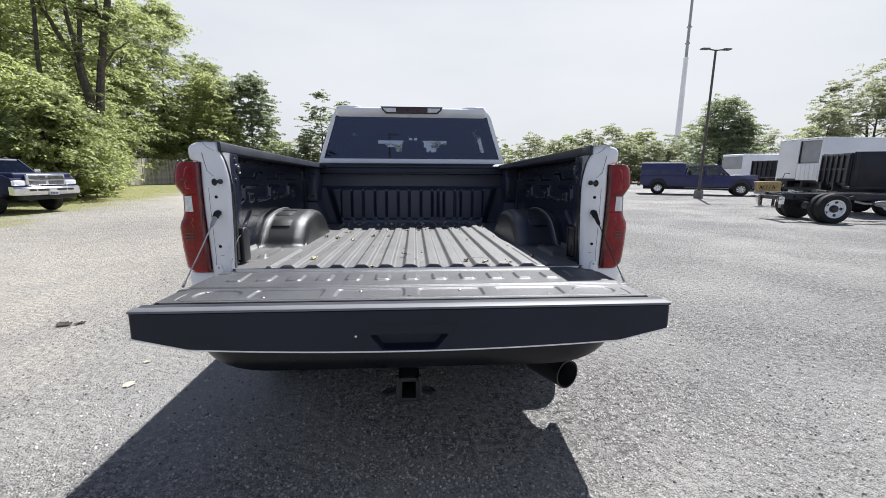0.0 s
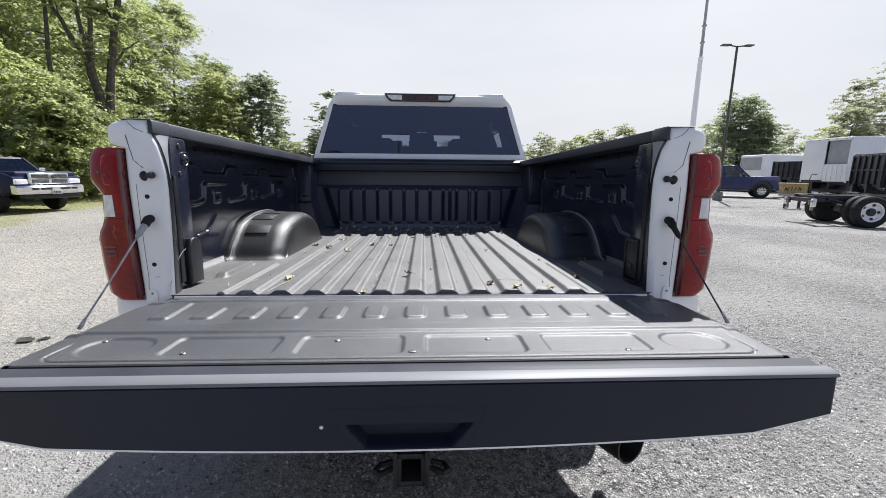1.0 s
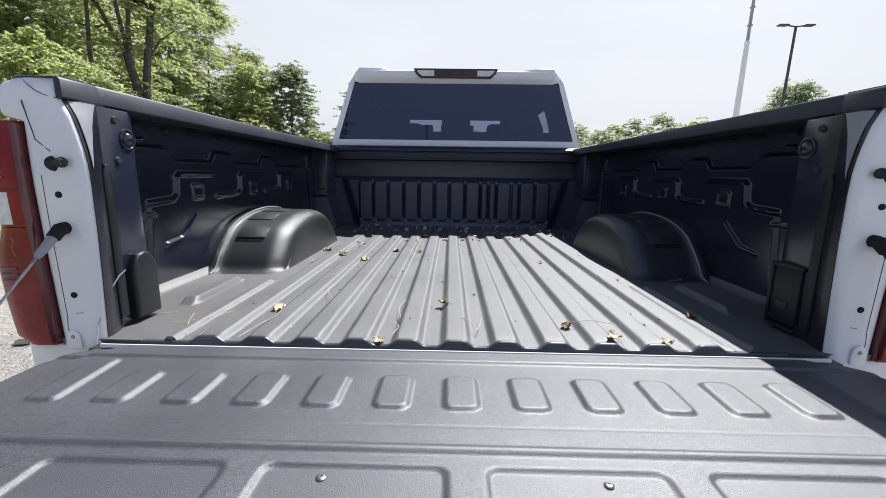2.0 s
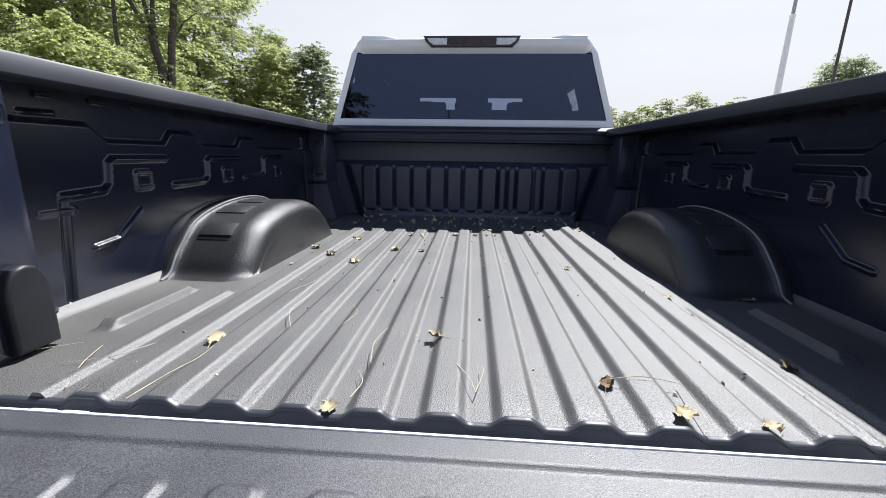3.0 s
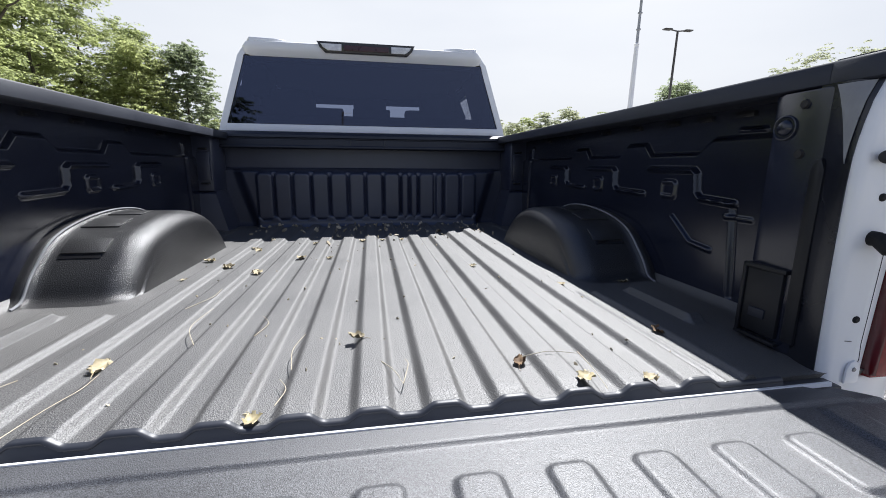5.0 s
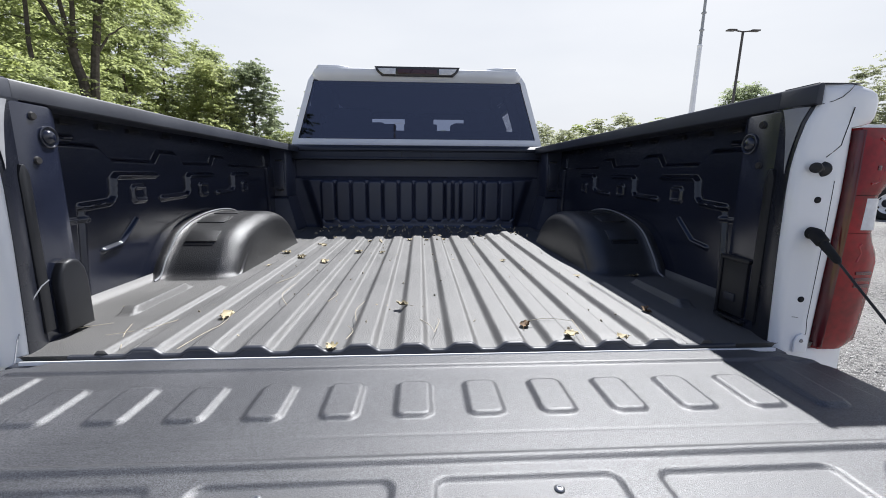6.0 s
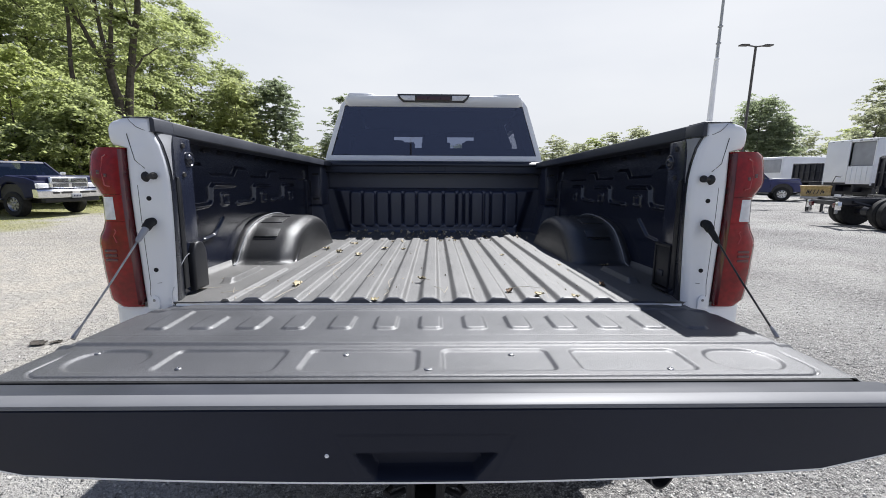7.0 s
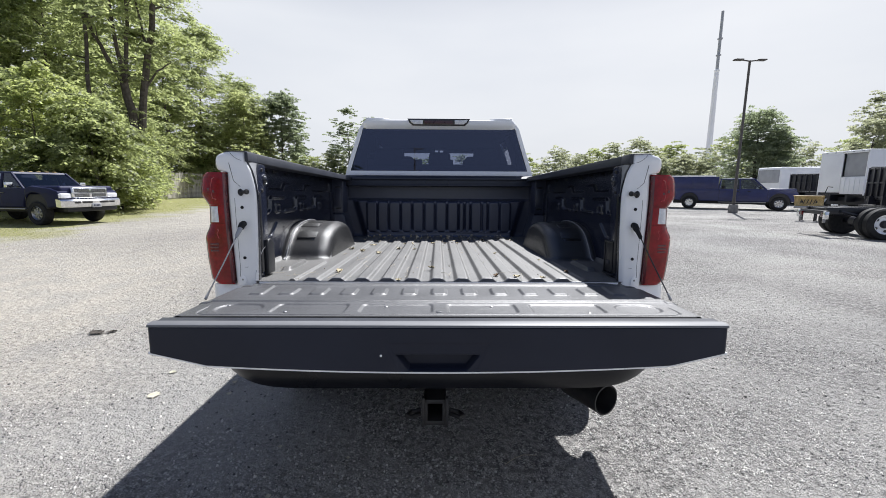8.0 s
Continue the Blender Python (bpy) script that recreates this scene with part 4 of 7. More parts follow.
box(bm, (-0.070, -0.218, 0.418), (-0.058, -0.195, 0.540), 0.003)
box(bm, (0.024, -0.218, 0.418), (0.036, -0.195, 0.540), 0.003)
hitch = part("hitch_receiver", bm, M_DARKSTEEL, truck, "dark steel hitch receiver")
part("hitch_crossbar", boxes(((-0.50, 0.00, 0.50), (0.50, 0.09, 0.60), 0.012), ((-0.10, -0.12, 0.52), (0.07, 0.02, 0.60), 0.01)), M_DARKSTEEL, hitch)
for s in (-1, 1):
    bm = bmesh.new()
    tube(bm, [(-0.017 + s * 0.06, -0.15, 0.44), (-0.017 + s * 0.10, -0.17, 0.435), (-0.017 + s * 0.118, -0.15, 0.43), (-0.017 + s * 0.10, -0.12, 0.43), (-0.017 + s * 0.06, -0.12, 0.44)], 0.009, 8)
    part("chain_loop", bm, M_DARKSTEEL, hitch)
bm = bmesh.new()
ex = Matrix.Translation((0.700, -0.125, 0.485)) @ pose(0, 0, 0, 90, 0, 26)
lathe(bm, [(0.045, -0.55), (0.047, -0.25), (0.062, -0.20), (0.064, 0.0), (0.066, 0.004), (0.060, 0.004), (0.058, -0.12), (0.0, -0.13)], ex, 32)
part("exhaust_tip", bm, M_DARKSTEEL, truck, "dark round exhaust tip")
part("frame_rail", boxes(((-0.46, 0.05, 0.58), (-0.38, 5.4, 0.76), 0.01), ((0.38, 0.05, 0.58), (0.46, 5.4, 0.76), 0.01)), M_DARKSTEEL, truck)
part("spare_tyre_tray", boxes(((-0.36, 0.35, 0.50), (0.36, 1.0, 0.66), 0.10, 4)), M_RUBBER, truck)
bm = bmesh.new()
tube(bm, [(-0.9, 1.08, 0.42), (-0.2, 1.08, 0.42), (-0.1, 1.08, 0.42), (0.1, 1.08, 0.42), (0.2, 1.08, 0.42), (0.9, 1.08, 0.42)], [0.05, 0.05, 0.13, 0.13, 0.05, 0.05], 14)
part("rear_axle", bm, M_DARKSTEEL, truck)


def build_wheel(parent, m, r=0.42, w=0.275, rim=0.235, mat=M_CHROME, spokes=8, label=""):
    """A tyre on its rim; the local z axis of m points outwards."""
    bm = bmesh.new()
    lathe(bm, [(rim, -w / 2 + 0.02), (rim + 0.02, -w / 2), (r - 0.05, -w / 2 - 0.004), (r - 0.012, -w / 2 + 0.03), (r, -w / 4), (r + 0.002, 0), (r, w / 4), (r - 0.012, w / 2 - 0.03), (r - 0.05, w / 2 + 0.004), (rim + 0.02, w / 2), (rim, w / 2 - 0.02), (rim - 0.01, 0), (rim, -w / 2 + 0.02)], m, 40)
    ty = part("wheel", bm, M_RUBBER, parent, label, angle=30)
    bm = bmesh.new()
    lathe(bm, [(rim - 0.012, -w / 2 + 0.03), (rim + 0.003, w / 2 - 0.018), (rim - 0.008, w / 2 - 0.012), (rim - 0.022, w / 2 - 0.03), (rim - 0.04, w / 2 - 0.06), (rim * 0.72, w / 2 - 0.075), (rim * 0.70, -w / 2 + 0.05)], m, 40)
    for k in range(spokes):
        mm = m @ pose(0, 0, w / 2 - 0.075, 0, 0, 360 * k / spokes)
        vs = []
        for x, y, z in ((rim * 0.25, -0.030, 0.03), (rim * 0.25, 0.030, 0.03), (rim * 0.92, 0.038, 0.03), (rim * 0.92, -0.038, 0.03)):
            vs.append((x, y, z))
        top = [bm.verts.new(mm @ Vector(v)) for v in vs]
        bot = [bm.verts.new(mm @ Vector((v[0], v[1] * 1.25, -0.02))) for v in vs]
        bm.faces.new(top)
        for i in range(4):
            bm.faces.new((top[i], bot[i], bot[(i + 1) % 4], top[(i + 1) % 4]))
    lathe(bm, [(0.0, w / 2 - 0.02), (rim * 0.26, w / 2 - 0.025), (rim * 0.36, w / 2 - 0.05), (rim * 0.36, w / 2 - 0.09)], m, 24)
    part("rim", bm, mat, ty, angle=30)
    return ty


for y in (1.08, 5.16):
    for s in (-1, 1):
        build_wheel(truck, Matrix.Translation((s * 0.875, y, 0.41 + y * 0.028)) @ pose(0, 0, 0, 0, 90 * s, 0), r=0.41)

# ---- cab ----
def ring_at(z, hw, y0, y1, r=0.12, n=6):
    """A rounded rectangle in plan at height z."""
    pts = []
    for cx, cy, a0 in ((hw - r, y1 - r, 0), (-hw + r, y1 - r, 90), (-hw + r, y0 + r, 180), (hw - r, y0 + r, 270)):
        for k in range(n + 1):
            a = radians(a0 + 90 * k / n)
            pts.append((cx + r * math.cos(a), cy + r * math.sin(a), z))
    return pts


bm = bmesh.new()
loft(bm, [ring_at(0.50, 0.93, 2.17, 4.95, 0.06), ring_at(0.60, 0.99, 2.16, 4.95, 0.06), ring_at(1.20, 1.01, 2.15, 4.95, 0.06), ring_at(1.40, 0.98, 2.15, 4.95, 0.06), ring_at(1.515, 0.90, 2.15, 4.90, 0.06)], caps=False)
cabin = part("cab_body", bm, M_WHITE, truck, "white crew cab", angle=40)
part("cab_floor", boxes(((-0.93, 2.2, 0.62), (0.93, 4.9, 0.70), 0.01)), M_FABRIC, cabin)
# white band under and pillars beside the rear window
for s in (-1, 1):
    bm = bmesh.new()
    loft(bm, [[(s * 0.885, 2.152, 1.50), (s * 0.828, 2.140, 1.50), (s * 0.828, 2.175, 1.50), (s * 0.895, 2.30, 1.50)],
              [(s * 0.868, 2.152, 1.575), (s * 0.828, 2.142, 1.575), (s * 0.820, 2.18, 1.575), (s * 0.880, 2.32, 1.575)],
              [(s * 0.742, 2.150, 1.955), (s * 0.703, 2.142, 1.955), (s * 0.695, 2.18, 1.955), (s * 0.765, 2.32, 1.955)],
              [(s * 0.715, 2.165, 2.00), (s * 0.68, 2.150, 2.00), (s * 0.68, 2.20, 2.00), (s * 0.735, 2.34, 2.00)]])
    part("rear_pillar", bm, M_WHITE, cabin, angle=50)
bm = bmesh.new()
prism(bm, [(2.150, 1.500), (2.136, 1.515), (2.134, 1.555), (2.142, 1.571), (2.18, 1.571), (2.20, 1.50)], "x", -0.832, 0.832, 0.003)
part("window_ledge", bm, M_WHITE, cabin)
# roof: rear header over the glass, then the crowned skin
rings = []
for z, hw, y0, y1 in ((1.950, 0.705, 2.140, 3.68), (1.975, 0.712, 2.118, 3.64), (2.000, 0.712, 2.110, 3.6), (2.024, 0.698, 2.115, 3.52), (2.036, 0.66, 2.145, 3.42), (2.042, 0.55, 2.25, 3.3), (2.046, 0.30, 2.5, 3.1)):
    rings.append(ring_at(z, hw, y0, y1, 0.05 if z < 2.03 else 0.1))
bm = bmesh.new()
loft(bm, rings)
roof = part("roof", bm, M_WHITE, cabin, "white roof", angle=40)
for s in (-1, 1):
    bm = bmesh.new()
    prism(bm, [(s * 0.47, 2.165), (s * 0.53, 2.130), (s * 0.668, 2.125), (s * 0.690, 2.17), (s * 0.69, 3.3), (s * 0.60, 3.35), (s * 0.55, 3.3)], "z", 2.015, 2.050, 0.010, 3)
    part("roof_rib", bm, M_WHITE, roof)
for s in (-1, 1):
    part("roof_lining", boxes(((s * 0.70 - 0.045, 2.165, 1.905), (s * 0.70 + 0.020, 2.62, 1.962), 0.008)), M_FABRIC, roof)
# glass
gl_pts = [(-0.828, 1.571), (0.828, 1.571), (0.705, 1.953), (-0.705, 1.953)]
bm = bmesh.new()
vs = [bm.verts.new((x, 2.153 if z < 1.7 else 2.146, z)) for x, z in gl_pts]
bm.faces.new(vs)
rg = part("rear_window", bm, M_TINT, cabin, "dark tinted rear window", smooth=False)
bm = bmesh.new()
for (x0, z0), (x1, z1) in zip(gl_pts, gl_pts[1:] + gl_pts[:1]):
    tube(bm, [(x0, 2.152 if z0 < 1.7 else 2.145, z0), (x1, 2.152 if z1 < 1.7 else 2.145, z1)], 0.0035, 6)
part("seal", bm, M_RUBBER, rg)
# high brake lamp
bm = bmesh.new()
prism(bm, [(-0.292, 2.040), (0.282, 2.040), (0.265, 2.005), (0.235, 1.978), (-0.243, 1.978), (-0.275, 2.005)], "y", 2.098, 2.14, 0.006)
chm = part("brake_lamp", bm, M_BLACKGLOSS, cabin, "high brake lamp with clear side lenses")
bm = bmesh.new()
prism(bm, [(-0.135, 2.022), (0.125, 2.022), (0.125, 1.992), (-0.135, 1.992)], "y", 2.093, 2.10, 0.002)
part("red_lens", bm, M_SMOKELENS, chm)
for s in (-1, 1):
    bm = bmesh.new()
    prism(bm, [(-0.005 + s * 0.145, 2.026), (-0.005 + s * 0.265, 2.026), (-0.005 + s * 0.252, 2.006), (-0.005 + s * 0.225, 1.989), (-0.005 + s * 0.145, 1.989)], "y", 2.093, 2.10, 0.002)
    part("clear_lens", bm, M_CLEAR, chm)
# side walls of the greenhouse: pillars and glass
for s in (-1, 1):
    def gx(z):
        return s * (0.885 - (z - 1.50) * 0.33)
    for y0, y1, yt0, yt1 in ((2.30, 2.55, 2.32, 2.62), (3.22, 3.34, 3.20, 3.32), (4.10, 4.24, 3.54, 3.66)):
        bm = bmesh.new()
        loft(bm, [[(gx(1.5), y0, 1.5), (gx(1.5), y1, 1.5), (gx(1.5) - s * 0.05, y1, 1.5), (gx(1.5) - s * 0.05, y0, 1.5)], [(gx(1.96), yt0, 1.96), (gx(1.96), yt1, 1.96), (gx(1.96) - s * 0.05, yt1, 1.96), (gx(1.96) - s * 0.05, yt0, 1.96)]])
        part("pillar", bm, M_WHITE, cabin)
    for y0, y1, yt0, yt1 in ((2.55, 3.22, 2.62, 3.20), (3.34, 4.10, 3.32, 3.54)):
        bm = bmesh.new()
        bm.faces.new([bm.verts.new(p) for p in ((gx(1.51) - s * 0.02, y0, 1.51), (gx(1.51) - s * 0.02, y1, 1.51), (gx(1.955) - s * 0.02, yt1, 1.955), (gx(1.955) - s * 0.02, yt0, 1.955))])
        part("side_window", bm, M_CARGLASS, cabin, smooth=False)
bm = bmesh.new()
bm.faces.new([bm.verts.new(p) for p in ((-0.84, 4.62, 1.50), (0.84, 4.62, 1.50), (0.70, 3.67, 1.955), (-0.70, 3.67, 1.955))])
part("windscreen", bm, M_WIND, cabin, smooth=False)
for s in (-1, 1):
    bm = bmesh.new()
    tube(bm, [(s * 0.86, 4.62, 1.49), (s * 0.715, 3.66, 1.965)], 0.04, 8)
    part("front_pillar", bm, M_WHITE, cabin)
# trim inside, seen dimly through the tint
part("headliner", boxes(((-0.69, 2.19, 1.925), (0.69, 3.64, 1.945), 0.004)), M_FABRIC, cabin)
part("quarter_trim", boxes(((-0.83, 2.22, 1.50), (-0.685, 2.50, 1.80), 0.02), ((-0.755, 2.22, 1.74), (-0.605, 2.50, 1.925), 0.02)), M_FABRIC, cabin)
bm = bmesh.new()
prism(bm, [(0.672, 1.925), (0.672, 1.900), (0.738, 1.683), (0.738, 1.50), (0.86, 1.50), (0.755, 1.925)], "y", 2.475, 2.50, 0.003)
prism(bm, [(0.665, 1.925), (0.690, 1.84), (0.737, 1.69), (0.742, 1.50), (0.86, 1.50), (0.765, 1.925)], "y", 2.20, 2.473, 0.003)
part("quarter_trim", bm, M_FABRIC, cabin)
bm = bmesh.new()
prism(bm, [(0.672, 1.926), (0.672, 1.900), (0.612, 1.862), (0.690, 1.683), (0.690, 1.50), (0.56, 1.50), (0.56, 1.926)], "y", 2.475, 2.50, 0.003)
part("belt_trim", bm, M_FABRIC, cabin)
for s in (-1, 1):
    a, b = sorted((s * 0.05, s * 0.66))
    part("sun_visor", boxes(((a, 3.40, 1.868), (b, 3.43, 1.93), 0.012)), M_FABRIC, cabin)
part("dashboard", boxes(((-0.85, 4.0, 1.20), (0.85, 4.6, 1.49), 0.06, 3)), M_FABRIC, cabin)
bm = bmesh.new()
box(bm, (-0.78, 2.26, 1.05), (0.78, 2.42, 1.645), 0.03, 3)
for a, c in ((-0.78, -0.165), (-0.105, 0.135), (0.235, 0.59)):
    box(bm, (a, 2.27, 1.60), (c, 2.36, 1.690), 0.01, 2)
part("rear_seat_back", bm, M_FABRIC, cabin)
for x, hw2 in ((-0.505, 0.165), (0.005, 0.105), (0.45, 0.115)):
    bm = bmesh.new()
    box(bm, (x - hw2, 2.27, 1.58), (x + hw2, 2.37, 1.80 if hw2 > 0.11 else 1.76), 0.035, 4)
    part("head_restraint", bm, M_FABRIC, cabin)
for x in (-0.43, 0.43):
    bm = bmesh.new()
    box(bm, (x - 0.27, 3.05, 1.05), (x + 0.27, 3.25, 1.62), 0.07, 3)
    box(bm, (x - 0.13, 3.07, 1.64), (x + 0.13, 3.18, 1.80), 0.045, 3)
    part("front_seat", bm, M_FABRIC, cabin)
bm = bmesh.new()
tube(bm, [(0.0, 3.66, 1.95), (0.0, 3.70, 1.86)], 0.012, 6)
box(bm, (-0.13, 3.68, 1.80), (0.13, 3.72, 1.87), 0.02, 3)
part("mirror", bm, M_FABRIC, cabin)
# bonnet and front, out of sight ahead of the cab
bm = bmesh.new()
loft(bm, [ring_at(0.55, 0.97, 4.86, 6.05, 0.12), ring_at(0.70, 1.01, 4.86, 6.10, 0.14), ring_at(1.20, 1.01, 4.86, 6.08, 0.14), ring_at(1.36, 0.99, 4.86, 6.02, 0.14), ring_at(1.44, 0.90, 4.86, 5.90, 0.14), ring_at(1.475, 0.70, 4.88, 5.75, 0.14)])
part("front_body", bm, M_WHITE, truck)


# ---- ground ----
def ground_material():
    m = bpy.data.materials.new("gravel_ground")
    m.use_nodes = True
    n, l = m.node_tree.nodes, m.node_tree.links
    p = n["Principled BSDF"]
    co = n.new("ShaderNodeTexCoord")

    def tex(kind, scale, detail=4.0):
        t = n.new(kind)
        t.inputs["Scale"].default_value = scale
        if kind == "ShaderNodeTexNoise":
            t.inputs["Detail"].default_value = detail
        l.new(co.outputs["Object"], t.inputs["Vector"])
        return t

    def ramp(src, stops):
        r = n.new("ShaderNodeValToRGB")
        e = r.color_ramp.elements
        while len(e) < len(stops):
            e.new(0.5)
        for k, (pos, c) in enumerate(stops):
            e[k].position, e[k].color = pos, (*c, 1)
        l.new(src, r.inputs["Fac"])
        return r.outputs["Color"]

    def mix(fac, a, b, mode="MIX"):
        x = n.new("ShaderNodeMix")
        x.data_type, x.blend_type = "RGBA", mode
        if isinstance(fac, float):
            x.inputs["Factor"].default_value = fac
        else:
            l.new(fac, x.inputs["Factor"])
        l.new(a, x.inputs["A"])
        l.new(b, x.inputs["B"])
        return x.outputs["Result"]
    vor = tex("ShaderNodeTexVoronoi", 95.0)
    small = tex("ShaderNodeTexVoronoi", 210.0)
    chip = [(0.0, (0.215, 0.207, 0.196)), (0.35, (0.34, 0.329, 0.312)), (0.75, (0.445, 0.433, 0.412)), (1.0, (0.59, 0.575, 0.55))]
    stone = ramp(vor.outputs["Color"], chip)
    gap = ramp(vor.outputs["Distance"], [(0.38, (1, 1, 1)), (0.60, (0.38, 0.38, 0.39))])
    coarse = mix(1.0, stone, gap, "MULTIPLY")
    grit = mix(1.0, ramp(small.outputs["Color"], chip), ramp(small.outputs["Distance"], [(0.40, (1, 1, 1)), (0.62, (0.44, 0.44, 0.45))]), "MULTIPLY")
    sort = ramp(tex("ShaderNodeTexNoise", 9.0, 5).outputs["Fac"], [(0.46, (0, 0, 0)), (0.54, (1, 1, 1))])
    gravel = mix(sort, coarse, grit)
    # loose drifts of darker and lighter chips
    drift = ramp(tex("ShaderNodeTexNoise", 26.0, 8).outputs["Fac"], [(0.40, (0.62, 0.62, 0.63)), (0.50, (1.0, 1.0, 1.0)), (0.62, (1.22, 1.22, 1.21))])
    gravel = mix(1.0, gravel, drift, "MULTIPLY")
    dust = ramp(tex("ShaderNodeTexNoise", 0.55, 8).outputs["Fac"], [(0.40, (0.0, 0.0, 0.0)), (0.62, (0.80, 0.80, 0.80))])
    fines = ramp(tex("ShaderNodeTexNoise", 260.0, 3).outputs["Fac"], [(0.34, (0.23, 0.225, 0.212)), (0.5, (0.35, 0.342, 0.325)), (0.68, (0.48, 0.47, 0.45))])
    gravel = mix(dust, gravel, fines)
    # tan dust on the fence side of the lot
    sx = n.new("ShaderNodeSeparateXYZ")
    l.new(co.outputs["Object"], sx.inputs["Vector"])
    wobble = n.new("ShaderNodeMath")
    wobble.operation = "MULTIPLY_ADD"
    wobble.inputs[1].default_value = 2.6
    l.new(tex("ShaderNodeTexNoise", 0.9, 7).outputs["Fac"], wobble.inputs[0])
    l.new(sx.outputs["X"], wobble.inputs[2])
    tan = n.new("ShaderNodeMapRange")
    tan.inputs["From Min"].default_value, tan.inputs["From Max"].default_value = -0.2, -2.4
    tan.inputs["To Max"].default_value = 0.92
    l.new(wobble.outputs[0], tan.inputs["Value"])
    earth = ramp(tex("ShaderNodeTexNoise", 120.0, 5).outputs["Fac"], [(0.34, (0.30, 0.276, 0.236)), (0.5, (0.405, 0.376, 0.328)), (0.66, (0.50, 0.468, 0.412))])
    dark_chip = ramp(tex("ShaderNodeTexVoronoi", 120.0).outputs["Color"], [(0.08, (0.42, 0.42, 0.43)), (0.15, (1, 1, 1))])
    earth = mix(1.0, earth, dark_chip, "MULTIPLY")
    earth = mix(0.45, earth, drift, "MULTIPLY")
    # trodden bare patches between strewn chips
    strewn = ramp(tex("ShaderNodeTexNoise", 2.6, 6).outputs["Fac"], [(0.44, (0, 0, 0)), (0.60, (0.75, 0.75, 0.75))])
    earth = mix(strewn, earth, mix(0.45, grit, earth))
    gravel = mix(tan.outputs["Result"], gravel, earth)
    broad = ramp(tex("ShaderNodeTexNoise", 0.16, 5).outputs["Fac"], [(0.3, (0.88, 0.88, 0.885)), (0.7, (1.28, 1.27, 1.24))])
    gravel = mix(1.0, gravel, broad, "MULTIPLY")
    # thin grass creeping in from the fence side
    sep = n.new("ShaderNodeSeparateXYZ")
    l.new(co.outputs["Object"], sep.inputs["Vector"])
    ma = n.new("ShaderNodeMath")
    ma.operation = "MULTIPLY_ADD"
    ma.inputs[1].default_value, ma.inputs[2].default_value = 0.22, 8.6
    l.new(sep.outputs["Y"], ma.inputs[0])
    mb = n.new("ShaderNodeMath")
    mb.operation = "ADD"
    l.new(sep.outputs["X"], mb.inputs[0])
    l.new(ma.outputs[0], mb.inputs[1])
    nz = tex("ShaderNodeTexNoise", 0.6, 6)
    mc = n.new("ShaderNodeMath")
    mc.operation = "MULTIPLY_ADD"
    mc.inputs[1].default_value = 7.0
    l.new(nz.outputs["Fac"], mc.inputs[0])
    l.new(mb.outputs[0], mc.inputs[2])
    mr = n.new("ShaderNodeMapRange")
    mr.inputs["From Min"].default_value, mr.inputs["From Max"].default_value = 4.2, 2.2
    l.new(mc.outputs[0], mr.inputs["Value"])
    grass = ramp(tex("ShaderNodeTexNoise", 14.0, 5).outputs["Fac"], [(0.3, (0.19, 0.195, 0.075)), (0.5, (0.29, 0.285, 0.125)), (0.7, (0.38, 0.355, 0.235))])
    l.new(mix(mr.outputs["Result"], gravel, grass), p.inputs["Base Color"])
    p.inputs["Roughness"].default_value = 0.9
    p.inputs["Specular IOR Level"].default_value = 0.25
    bp = n.new("ShaderNodeBump")
    bp.inputs["Strength"].default_value, bp.inputs["Distance"].default_value = 1.0, 0.011
    bp.invert = True
    l.new(vor.outputs["Distance"], bp.inputs["Height"])
    bs = n.new("ShaderNodeBump")
    bs.inputs["Strength"].default_value, bs.inputs["Distance"].default_value = 1.0, 0.004
    bs.invert = True
    l.new(small.outputs["Distance"], bs.inputs["Height"])
    l.new(bp.outputs["Normal"], bs.inputs["Normal"])
    bp = bs
    b2 = n.new("ShaderNodeBump")
    b2.inputs["Strength"].default_value, b2.inputs["Distance"].default_value = 0.9, 0.045
    l.new(tex("ShaderNodeTexNoise", 16.0, 8).outputs["Fac"], b2.inputs["Height"])
    l.new(bp.outputs["Normal"], b2.inputs["Normal"])
    l.new(b2.outputs["Normal"], p.inputs["Normal"])
    return m


M_GROUND = ground_material()
us = np.concatenate([np.linspace(-900, -40, 12), np.linspace(-30, 30, 25), np.linspace(40, 900, 12)])
P, F = sheet(us, us, lambda U, V: (U, V, np.zeros_like(U)))
tagged(raw("ground", P, F, M_GROUND, None, smooth=False), "grey gravel lot with thin grass near the fence", "ground", kind="structure")


